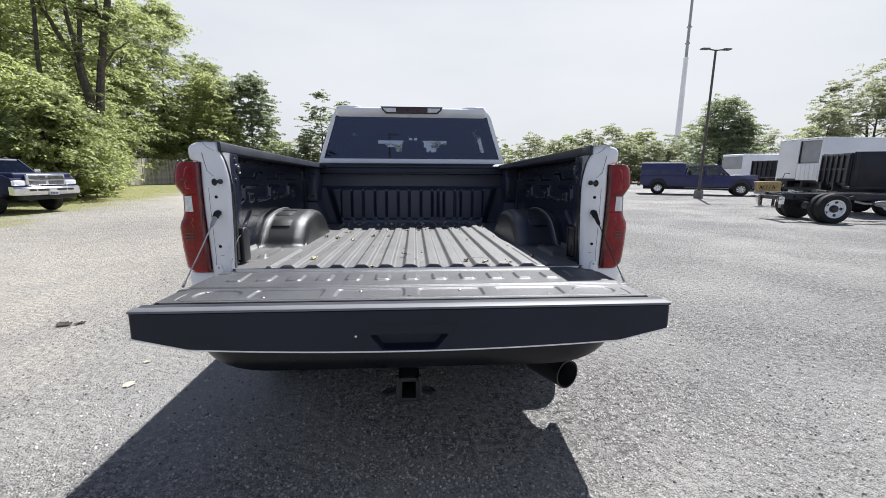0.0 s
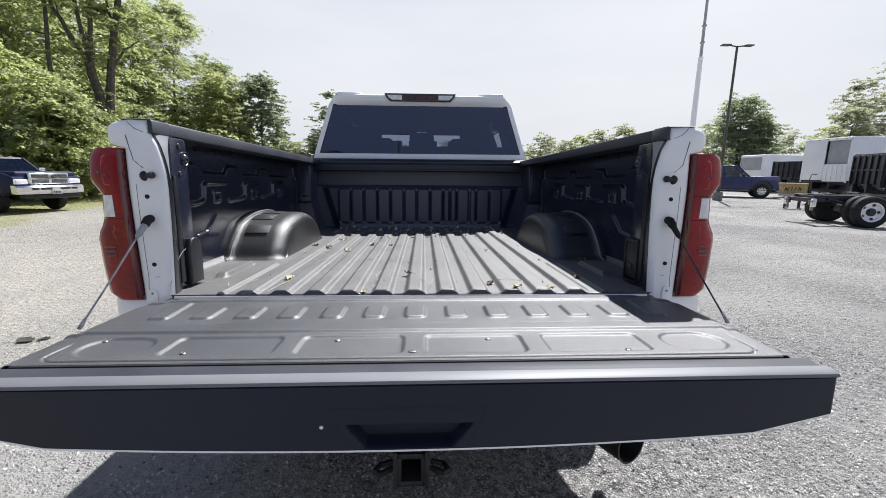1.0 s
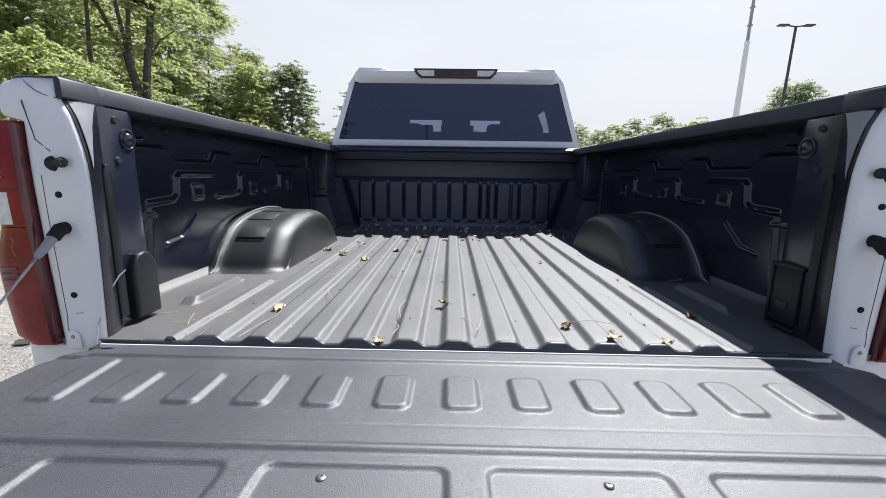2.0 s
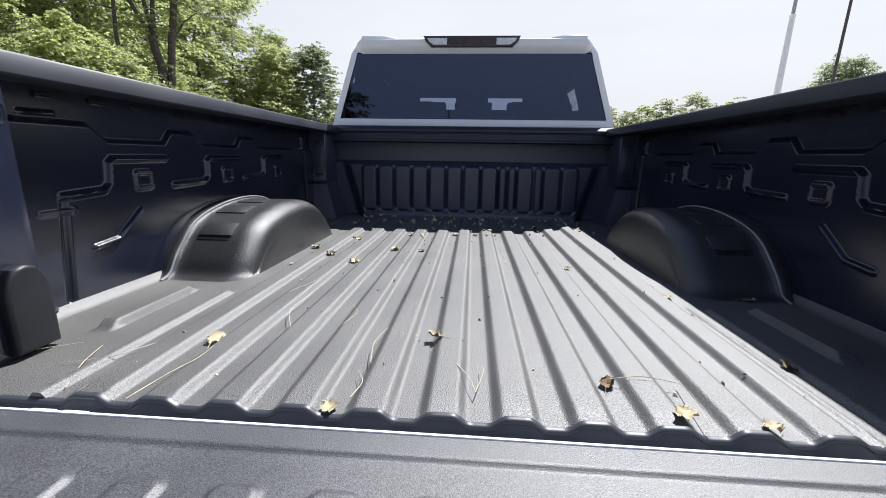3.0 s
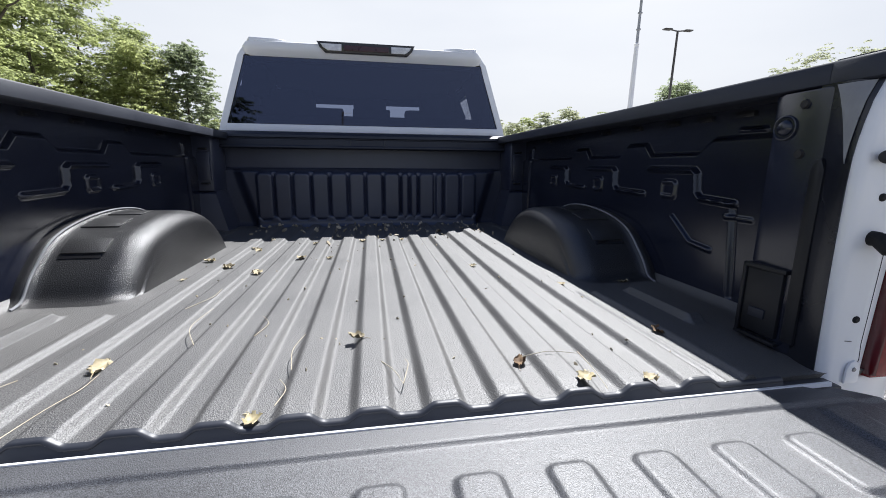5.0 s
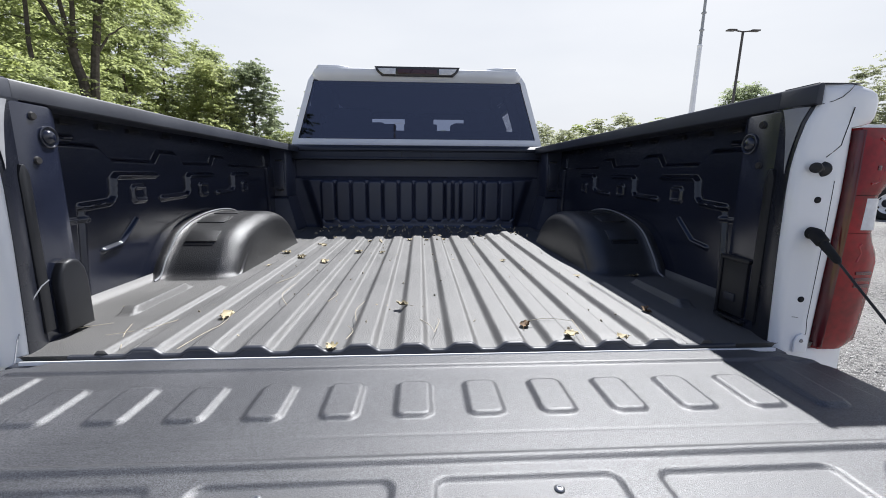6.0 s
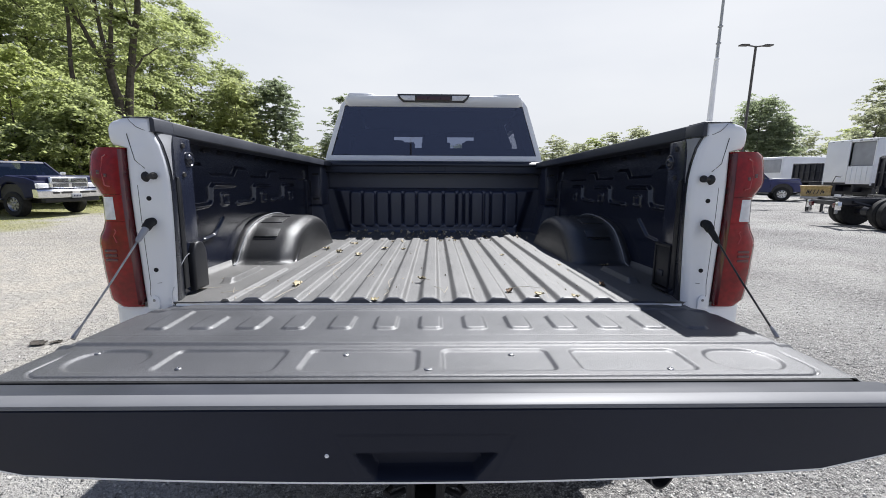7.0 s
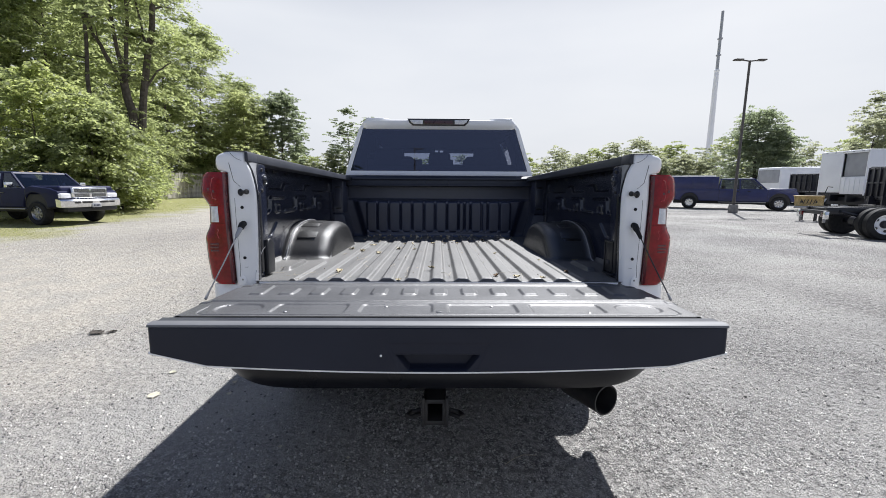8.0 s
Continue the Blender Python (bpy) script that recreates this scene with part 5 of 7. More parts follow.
def scatter_stones(name, n, x0, x1, y0, y1, s0, s1, mat, seed, label, thin=1.0, spread=0.0):
    """Angular stones, each half sunk in the ground."""
    rg = np.random.default_rng(seed)
    far = rg.random(n) ** thin
    c = np.stack([rg.uniform(x0, x1, n) * (1 + spread * far), y0 + (y1 - y0) * far - np.abs(rg.normal(size=n)) * 0.5 * (rg.random(n) < 0.3), np.zeros(n)], 1)
    c[:, 0] += rg.normal(size=n) * 0.8 * (rg.random(n) < 0.3)
    s = (s0 + (s1 - s0) * rg.random(n) ** 3) * (1 - 0.15 * far)
    if thin > 1.5:
        # sparse on the dusty fence side
        # and strewn in uneven drifts
        heap = np.zeros(n)
        for k in range(9):
            f, g = rg.uniform(1.2, 6.0), rg.uniform(0, math.tau)
            heap += np.sin(f * (c[:, 0] * math.cos(g) + c[:, 1] * math.sin(g)) + rg.uniform(0, math.tau)) / 3.0
        keep = rg.random(n) < np.clip(0.45 + 0.40 * (c[:, 0] + 0.9), 0.12, 1.0) * np.clip(0.62 + 0.80 * heap, 0.06, 1.0)
        c, s, n = c[keep], s[keep], int(keep.sum())
    # a three-sided chip: sunk foot, smaller tilted top
    a = rg.uniform(0, math.tau, n)[:, None] + np.array([0, 2.1, 4.2])[None] + rg.uniform(-0.45, 0.45, (n, 3))
    q = rg.uniform(0.75, 1.25, (n, 3))
    foot = np.stack([np.cos(a) * q, np.sin(a) * q * 0.85, np.full((n, 3), -0.25)], 2)
    k = rg.uniform(0.65, 0.95, (n, 3))
    top = np.stack([np.cos(a + 0.2) * q * k, np.sin(a + 0.2) * q * 0.85 * k, rg.uniform(0.3, 1.15, (n, 3))], 2)
    V = np.concatenate([foot, top], 1) * s[:, None, None] + c[:, None, :]
    tri = np.array([(3, 4, 5), (0, 1, 4), (0, 4, 3), (1, 2, 5), (1, 5, 4), (2, 0, 3), (2, 3, 5)])
    F = (tri[None] + 6 * np.arange(n)[:, None, None]).reshape(-1, 3)
    me = bpy.data.meshes.new(name)
    me.vertices.add(n * 6)
    me.vertices.foreach_set("co", V.reshape(-1).astype(np.float32))
    me.loops.add(len(F) * 3)
    me.loops.foreach_set("vertex_index", F.reshape(-1).astype(np.int32))
    me.polygons.add(len(F))
    me.polygons.foreach_set("loop_start", np.arange(0, len(F) * 3, 3, dtype=np.int32))
    me.update(calc_edges=True)
    me.validate()
    ob = make(name, me, mat, None, smooth=False)
    return tagged(ob, label, "gravel", kind="stuff")


scatter_stones("gravel", 125000, -2.9, 3.2, -0.5, 6.5, 0.0036, 0.0105, M_STONE, 3, "loose light grey crushed stone on the lot", 2.1, 0.9)
scatter_stones("gravel", 3000, -9.5, 11.0, 5.0, 13.0, 0.008, 0.018, M_STONE, 6, "loose light grey crushed stone across the lot")
scatter_stones("gravel", 6000, -4.0, 4.5, -0.45, 4.0, 0.004, 0.011, M_STONEDARK, 5, "darker stone chips among the gravel")


# ---- plants ----
def leaf_mesh(name, centres, radii, per, size, mat, parent, seed, droop=0.0, squash=0.7, slim=0.45):
    """Leaf sprays as small diamonds thrown round each clump's centre, thickest near its outside."""
    rg = np.random.default_rng(seed)
    C, R = np.asarray(centres, float), np.asarray(radii, float)
    n = len(C) * per
    d = rg.normal(size=(n, 3))
    d /= np.linalg.norm(d, axis=1)[:, None]
    r = rg.random(n) ** 0.45
    r *= 1 + 0.35 * rg.standard_normal(n) * (rg.random(n) < 0.25)
    off = d * r[:, None] * np.repeat(R, per)[:, None]
    off[:, 2] *= squash
    off[:, 2] -= droop * (off[:, 0] ** 2 + off[:, 1] ** 2) / np.repeat(R, per)
    c = np.repeat(C, per, 0) + off
    c[:, 2] = np.maximum(c[:, 2], 0.05)
    u = rg.normal(size=(n, 3)) + d * 0.8
    u[:, 2] = u[:, 2] * 0.55 - droop * 0.7
    u /= np.linalg.norm(u, axis=1)[:, None]
    w = np.cross(u, rg.normal(size=(n, 3)) * 0.7 + np.array([0, 0, 1.0]))
    w /= np.linalg.norm(w, axis=1)[:, None] + 1e-9
    s = size * rg.uniform(0.55, 1.3, n)[:, None]
    V = np.stack([c - u * s * 0.5, c + w * s * slim, c + u * s * 0.5, c - w * s * slim], 1).reshape(-1, 3)
    me = bpy.data.meshes.new(name)
    me.vertices.add(n * 4)
    me.vertices.foreach_set("co", V.reshape(-1).astype(np.float32))
    me.loops.add(n * 4)
    me.loops.foreach_set("vertex_index", np.arange(n * 4, dtype=np.int32))
    me.polygons.add(n)
    me.polygons.foreach_set("loop_start", np.arange(0, n * 4, 4, dtype=np.int32))
    me.update(calc_edges=True)
    me.validate()
    return make(name, me, mat, parent, smooth=False)


def spray_mesh(name, centres, radii, per, size, mat, parent, seed, droop=0.4, squash=0.6, jitter=0.35, fan=0.30):
    """Feathery foliage: every clump is a bunch of arching sprays, each with small leaflets along both sides."""
    rg = np.random.default_rng(seed)
    C, R = np.asarray(centres, float), np.asarray(radii, float)
    m = 22
    k = max(3, per // m)
    ns = len(C) * k
    c, r = np.repeat(C, k, 0), np.repeat(R, k)
    o = c + rg.normal(size=(ns, 3)) * (r * 0.42)[:, None] * np.array([1, 1, squash])
    out = np.arctan2(c[:, 1], c[:, 0]) + rg.normal(size=ns) * 1.1
    d = np.stack([np.cos(out), np.sin(out), np.zeros(ns)], 1)
    e = np.stack([-np.sin(out), np.cos(out), np.zeros(ns)], 1)
    L = r * rg.uniform(0.45, 1.05, ns)
    rise = rg.uniform(0.0, 0.45, ns)
    f = np.tile((np.arange(m) // 2 + 0.5) / (m / 2), ns)
    side = np.tile(np.where(np.arange(m) % 2, 1.0, -1.0), ns)
    D, E, LL, RI = np.repeat(d, m, 0), np.repeat(e, m, 0), np.repeat(L, m), np.repeat(rise, m)
    lat = side * fan * LL * np.sin(np.pi * (0.12 + 0.82 * f)) * rg.uniform(0.35, 1.1, len(f))
    p = np.repeat(o, m, 0) + D * (f * LL)[:, None] + E * lat[:, None]
    p[:, 2] += RI * f * LL - droop * 1.2 * f * f * LL - 0.45 * droop * np.abs(lat) + rg.normal(size=len(f)) * 0.03
    p[:, 2] = np.maximum(p[:, 2], 0.06)
    u = D * 0.6 + E * side[:, None] + rg.normal(size=p.shape) * jitter
    u[:, 2] -= droop * (0.4 + 0.8 * f)
    u /= np.linalg.norm(u, axis=1)[:, None]
    w = np.cross(u, rg.normal(size=p.shape) * (jitter + 0.15) + np.array([0, 0, 1.0]))
    w /= np.linalg.norm(w, axis=1)[:, None] + 1e-9
    s = size * rg.uniform(0.6, 1.3, len(f))[:, None]
    V = np.stack([p - u * s * 0.5, p + w * s * 0.32, p + u * s * 0.6, p - w * s * 0.32], 1).reshape(-1, 3)
    n = len(f)
    me = bpy.data.meshes.new(name)
    me.vertices.add(n * 4)
    me.vertices.foreach_set("co", V.reshape(-1).astype(np.float32))
    me.loops.add(n * 4)
    me.loops.foreach_set("vertex_index", np.arange(n * 4, dtype=np.int32))
    me.polygons.add(n)
    me.polygons.foreach_set("loop_start", np.arange(0, n * 4, 4, dtype=np.int32))
    me.update(calc_edges=True)
    me.validate()
    return make(name, me, mat, parent, smooth=False)


def tree(name, x, y, h, spread, mat, label, seed, trunk=0.2, base=0.25, clumps=34, per=170, size=0.24, lean=0.0, droop=0.0, squash=0.7, clump_r=1.0, forks=4, top=0.55, feathery=True, ruffle=0.0):
    rg = random.Random(seed)
    t = thing(name, pose(x, y, 0), label, "bush" if name == "bush" else "tree", "trees round the lot")
    bm = bmesh.new()
    ends = []
    stem = [Vector((0, 0, -0.05))]
    for k in range(1, 7):
        f = k / 6
        stem.append(Vector((lean * h * f + rg.uniform(-0.12, 0.12) * h * 0.1, rg.uniform(-0.1, 0.1) * h * 0.1, h * 0.82 * f)))
    tube(bm, stem, [trunk * (1 - 0.85 * (k / 6) ** 0.8) for k in range(7)], 8)
    for i in range(forks * 2):
        f = base + (0.9 - base) * (i + 0.5) / (forks * 2)
        k = min(5, int(f * 6))
        p0 = stem[k].lerp(stem[k + 1], f * 6 - k)
        a = i * 2.4 + rg.uniform(-0.5, 0.5)
        reach = spread * (1 - 0.55 * max(0, f - 0.45) / 0.55) * rg.uniform(0.6, 1.0)
        p2 = p0 + Vector((math.cos(a) * reach, math.sin(a) * reach, rg.uniform(0.25, 0.6) * reach))
        p1 = p0.lerp(p2, 0.5) + Vector((0, 0, 0.10 * reach))
        r0 = trunk * (1 - 0.8 * f) * 0.55
        tube(bm, [p0, p1, p2], [r0, r0 * 0.6, r0 * 0.2], 6)
        ends += [p1, p2]
    part("trunk", bm, M_BARK, t, "bare grey-brown trunk and limbs")
    cs, rs = [], []
    for e in ends[1::2]:
        cs.append(tuple(e))
        rs.append(clump_r * rg.uniform(0.8, 1.3))
    while len(cs) < clumps:
        f = base + (1 - base) * rg.random()
        # widest at a third of the crown, drawn in to the top
        g = (f - base) / (1 - base)
        wdt = spread * (min(1, 0.55 + g * 1.6) if g < 0.3 else (1 - (g - 0.3) / 0.7) ** top)
        a, q = rg.random() * math.tau, rg.random() ** 0.5
        cs.append((lean * h * f + math.cos(a) * wdt * q, math.sin(a) * wdt * q, h * f))
        rs.append(clump_r * rg.uniform(0.55, 1.2))
    if feathery:
        spray_mesh("crown", cs, rs, per, size, mat, t, seed + 7, max(droop, 0.25), squash, ruffle or (0.42 if droop else 0.6))
    else:
        leaf_mesh("crown", cs, rs, per, size, mat, t, seed + 7, droop, squash)
    return t


def forked_tree(x, y, limbs, label, seed):
    """A tree with long bare dark limbs, (points, thick end, thin end) each, leafing out high up."""
    rg = random.Random(seed)
    t = thing("tree", pose(x, y, 0), label, "tree", "trees round the lot")
    bm = bmesh.new()
    cs, rs = [], []
    for pts, r0, r1 in limbs:
        pts = [Vector(p) for p in pts]
        fine = []
        for a, b in zip(pts, pts[1:]):
            for k in range(3):
                fine.append(a.lerp(b, k / 3) + Vector((rg.uniform(-0.06, 0.06), rg.uniform(-0.06, 0.06), 0)) * (1 if fine else 0))
        fine.append(pts[-1])
        nn = len(fine) - 1
        tube(bm, fine, [r0 + (r1 - r0) * i / nn for i in range(nn + 1)], 8)
        for i in range(3):
            p = fine[-1 - i * 2]
            a, q = rg.random() * math.tau, rg.uniform(1.0, 2.2)
            e = p + Vector((math.cos(a) * q, math.sin(a) * q, rg.uniform(0.2, 0.9)))
            tube(bm, [p, p.lerp(e, 0.5) + Vector((0, 0, 0.15)), e], [r1 * 0.6, r1 * 0.4, r1 * 0.15], 5)
            for _ in range(3):
                cs.append((e.x + rg.uniform(-1.3, 1.3), e.y + rg.uniform(-1.3, 1.3), e.z + rg.uniform(-0.3, 1.6)))
                rs.append(rg.uniform(0.9, 1.6))
    part("trunk", bm, M_BARK, t, "bare dark forked trunk")
    spray_mesh("crown", cs, rs, 200, 0.22, L_LOCUST, t, seed + 7, 0.45)
    return t


LOC = "tall light green locust tree with feathery hanging sprays, behind the fence"
OAK = "tall dense green broadleaf tree behind the wooden fence"
FORK_A = [([(0.01, 0.01, -0.0), (-0.01, -0.01, 2.56), (-0.06, -0.05, 5.2), (-0.36, -0.26, 7.86)], 0.33, 0.23), ([(-0.36, -0.26, 7.76), (-1.01, -0.75, 9.61), (-1.39, -1.04, 10.59), (-1.91, -1.45, 13.05)], 0.14, 0.07), ([(-0.36, -0.26, 7.76), (-0.48, -0.35, 10.07), (-0.65, -0.48, 13.73)], 0.14, 0.08), ([(-0.31, -0.22, 7.64), (-0.16, -0.12, 9.42), (-0.02, -0.01, 11.44), (0.14, 0.09, 14.43)], 0.15, 0.08)]
FORK_B = [([(-0.0, 0.0, -0.0), (0.07, 0.06, 3.17), (0.12, 0.09, 5.02), (0.45, 0.32, 8.72), (1.02, 0.69, 11.8), (1.27, 0.85, 14.78)], 0.3, 0.14), ([(0.35, 0.25, 7.51), (1.01, 0.69, 8.91), (1.73, 1.14, 9.55)], 0.08, 0.03), ([(0.7, 0.49, 10.07), (0.55, 0.38, 11.38), (0.35, 0.25, 13.39)], 0.09, 0.05)]
FORK_C = [([(-0.01, -0.03, -0.0), (-0.01, -0.03, 3.17), (0.01, -0.01, 6.63), (0.14, 0.1, 10.33), (0.27, 0.2, 13.73)], 0.15, 0.08)]
# behind the fence, tall
TALL = [(-30.0, 26.0, 17, 5.0, 1), (-27.5, 28.5, 17, 4.5, 0), (-33.0, 35.0, 22, 6.0, 0), (-28.0, 36.5, 20, 5.0, 0), (-28.6, 43.0, 21.5, 5.4, 0), (-27.8, 48.0, 19.0, 4.4, 0), (-26.6, 54.0, 14.4, 4.0, 0)]
for i, (x, y, h, r, k) in enumerate(TALL):
    tree("tree", x, y, h, r, L_OAK if k else L_LOCUST, OAK if k else LOC, 40 + i, trunk=0.24, base=0.14, clumps=100, per=308, size=0.215, droop=0.0 if k else 0.4, clump_r=1.5, squash=0.6, lean=0.02)
# shaded wood further in
for i, (x, y, h, r) in enumerate([(-30.5, 20.0, 16, 5.0), (-34.0, 29.0, 20, 6.0), (-36.0, 40.0, 21, 6.0), (-33.5, 50.0, 17, 5.0)]):
    tree("tree", x, y, h, r, L_OAK, "dark leafy tree deeper in the wood behind the fence", 60 + i, trunk=0.26, base=0.08, clumps=90, per=154, size=0.40, clump_r=1.7, squash=0.65, ruffle=1.0)
# bare-stemmed trees in front of that wall of leaves
forked_tree(-20.2, 26.75, FORK_A, "locust with a dark trunk forking into three bare limbs", 80)
forked_tree(-20.06, 26.84, FORK_B, "locust with a long straight dark trunk", 81)
forked_tree(-22.0, 25.4, FORK_C, "thin bare-stemmed young tree", 82)
# overhanging bushes on the near side of the fence
BUSH = [(-15.6, 17.3, 5.0, 2.0, 1), (-18.2, 17.4, 6.6, 2.5, 0), (-16.6, 18.2, 4.6, 2.2, 1), (-16.9, 19.0, 4.2, 2.2, 1), (-19.5, 22.0, 6.0, 2.4, 1), (-17.4, 21.0, 3.6, 1.5, 0), (-19.8, 25.2, 4.6, 1.3, 0), (-22.5, 29.0, 6.2, 2.4, 1), (-26.4, 35.5, 5.6, 2.0, 0), (-26.8, 39.0, 6.0, 2.2, 0), (-27.2, 43.0, 6.5, 2.4, 0), (-21.5, 18.5, 7.5, 3.0, 1), (-27.0, 32.0, 8.0, 2.5, 1), (-27.4, 48.0, 8.5, 2.6, 0)]
for i, (x, y, h, r, k) in enumerate(BUSH):
    tree("bush", x, y, h, r, L_OAK if k else L_BRIGHT if y > 34 else L_LIGHT, "light green overhanging bush by the fence" if not k else "green bush at the foot of the trees", 120 + i, trunk=0.09, base=0.10, clumps=48, per=286, size=0.155, droop=0.55, clump_r=0.95, squash=0.45, forks=3)
# free-standing trees past the fence end
tree("tree", -22.6, 47.5, 11.4, 3.8, L_BRIGHT, "slender yellow-green tree at the end of the fence", 160, base=0.04, clumps=100, per=242, size=0.23, clump_r=1.15, droop=0.3, ruffle=0.9)
tree("tree", -24.6, 51.0, 12.4, 3.6, L_BRIGHT, "slender yellow-green tree at the end of the fence", 164, base=0.04, clumps=100, per=242, size=0.23, clump_r=1.15, droop=0.3, ruffle=0.9)
tree("tree", -19.3, 50.0, 12.4, 3.2, L_DARK, "dark green upright tree standing apart", 161, base=0.04, clumps=120, per=242, size=0.23, clump_r=0.95, top=0.5, ruffle=1.2)
tree("tree", -12.6, 57.0, 11.6, 3.0, L_DARK, "airy dark green tree beyond the cab", 162, base=0.22, clumps=52, per=198, size=0.22, clump_r=0.9)
tree("tree", -10.2, 60.0, 11.0, 2.4, L_DARK, "airy dark green tree beyond the cab", 163, base=0.25, clumps=44, per=198, size=0.22, clump_r=0.9)
FARB = [(-18.5, 56, 5.2, 2.6), (-15.0, 58, 5.8, 2.6), (-16.5, 54, 3.6, 2.0), (-13.0, 55, 3.4, 2.2), (-10.0, 56, 4.0, 2.8), (-6.0, 62, 5.5, 3.0), (-1.0, 64, 5.6, 3.2), (4.0, 66, 5.8, 3.2), (9.0, 66, 6.0, 3.2), (14.0, 66, 6.2, 3.0), (18.5, 64, 6.8, 3.2), (21.0, 60, 6.0, 3.2), (23.5, 62, 6.8, 3.2),
        (26.5, 60, 7.4, 3.0), (29.5, 58, 7.8, 3.2), (32.0, 55, 6.8, 3.0), (34.5, 52, 6.4, 3.0), (31.0, 50, 5.0, 2.8), (38.5, 53, 7.4, 3.2), (42, 50, 6.8, 3.2), (45, 48, 6.2, 3.2), (48, 45, 7, 3.4), (28.0, 52, 5.2, 2.6), (24.5, 56, 5.0, 2.6)]
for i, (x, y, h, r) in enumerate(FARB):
    tree("bush", x, y, h, r, L_FAR if i % 3 else L_OAK, "green scrub along the far edge of the lot, most of it haze-paled", 200 + i, trunk=0.10, base=0.03, clumps=50, per=176, size=0.24, clump_r=1.25, forks=3, top=0.4, droop=0.2, ruffle=1.3)
tree("tree", 30.3, 37.8, 8.4, 2.5, L_DARK, "round-topped dense green tree behind the parked trucks", 240, base=0.05, clumps=120, per=308, size=0.165, clump_r=1.0, top=0.36, ruffle=1.3)
tree("tree", 32.4, 37.6, 6.8, 1.6, L_DARK, "round-topped dense green tree behind the parked trucks", 241, base=0.05, clumps=70, per=286, size=0.165, clump_r=0.95, top=0.4, ruffle=1.3)
# these crowns carry the haze in their leaf colour
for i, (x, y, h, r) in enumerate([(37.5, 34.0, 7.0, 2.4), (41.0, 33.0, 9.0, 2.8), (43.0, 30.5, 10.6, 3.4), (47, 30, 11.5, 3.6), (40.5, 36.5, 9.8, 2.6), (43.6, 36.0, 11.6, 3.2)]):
    tree("tree", x, y, h, r, L_FAR, "tree beyond the box truck, haze put into its leaf colour", 250 + i, base=0.06, clumps=64, per=210, size=0.165, clump_r=0.95, droop=0.25, ruffle=0.9)


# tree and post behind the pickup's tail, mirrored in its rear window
# its crown uses the shade-darkened leaf colour, so it mirrors as a dark mass
tree("tree", -15.0, -38.0, 9.3, 4.8, L_SHADE, "rounded tree standing across the lot, leaf colour darkened as shade", 451, trunk=0.22, base=0.12, clumps=70, per=176, size=0.34, clump_r=1.35, forks=4)


def build_post():
    t = thing("street_lamp", pose(-1.95, -28.0, 0), "slim dark post with one lamp arm", "street lamp")
    bm = bmesh.new()
    tube(bm, [(0, 0, -0.05), (0, 0, 2.5), (0, 0, 5.0)], [0.085, 0.075, 0.065], 10)
    part("pole", bm, M_POLE, t)
    part("lamp_arm", boxes(((-0.05, -0.05, 4.86), (0.72, 0.05, 4.96), 0.02)), M_POLE, t)


build_post()


def grass_patch():
    rg = np.random.default_rng(9)
    n = 15000
    y = rg.uniform(4, 40, n)
    x = -9.9 - 0.22 * y - rg.random(n) ** 1.3 * 9 + rg.normal(size=n) * 0.8
    h = rg.uniform(0.012, 0.045, n)
    a = rg.uniform(0, math.tau, n)
    b = np.stack([x, y, np.zeros(n)], 1)
    w = np.stack([np.cos(a), np.sin(a), np.zeros(n)], 1) * 0.012
    tip = b + np.stack([rg.normal(size=n) * 0.03, rg.normal(size=n) * 0.03, h], 1)
    V = np.stack([b - w, b + w, tip], 1).reshape(-1, 3)
    me = bpy.data.meshes.new("grass")
    me.vertices.add(n * 3)
    me.vertices.foreach_set("co", V.reshape(-1).astype(np.float32))
    me.loops.add(n * 3)
    me.loops.foreach_set("vertex_index", np.arange(n * 3, dtype=np.int32))
    me.polygons.add(n)
    me.polygons.foreach_set("loop_start", np.arange(0, n * 3, 3, dtype=np.int32))
    me.update(calc_edges=True)
    return tagged(make("grass", me, L_GRASS, None, smooth=False), "thin yellow-green grass along the fence side", "grass", kind="stuff")


grass_patch()


# ---- other vehicles ----
def arch(cy, r, cz, n=10):
    return [(cy + r * math.cos(math.pi * k / n), cz + r * math.sin(math.pi * k / n)) for k in range(n + 1)]


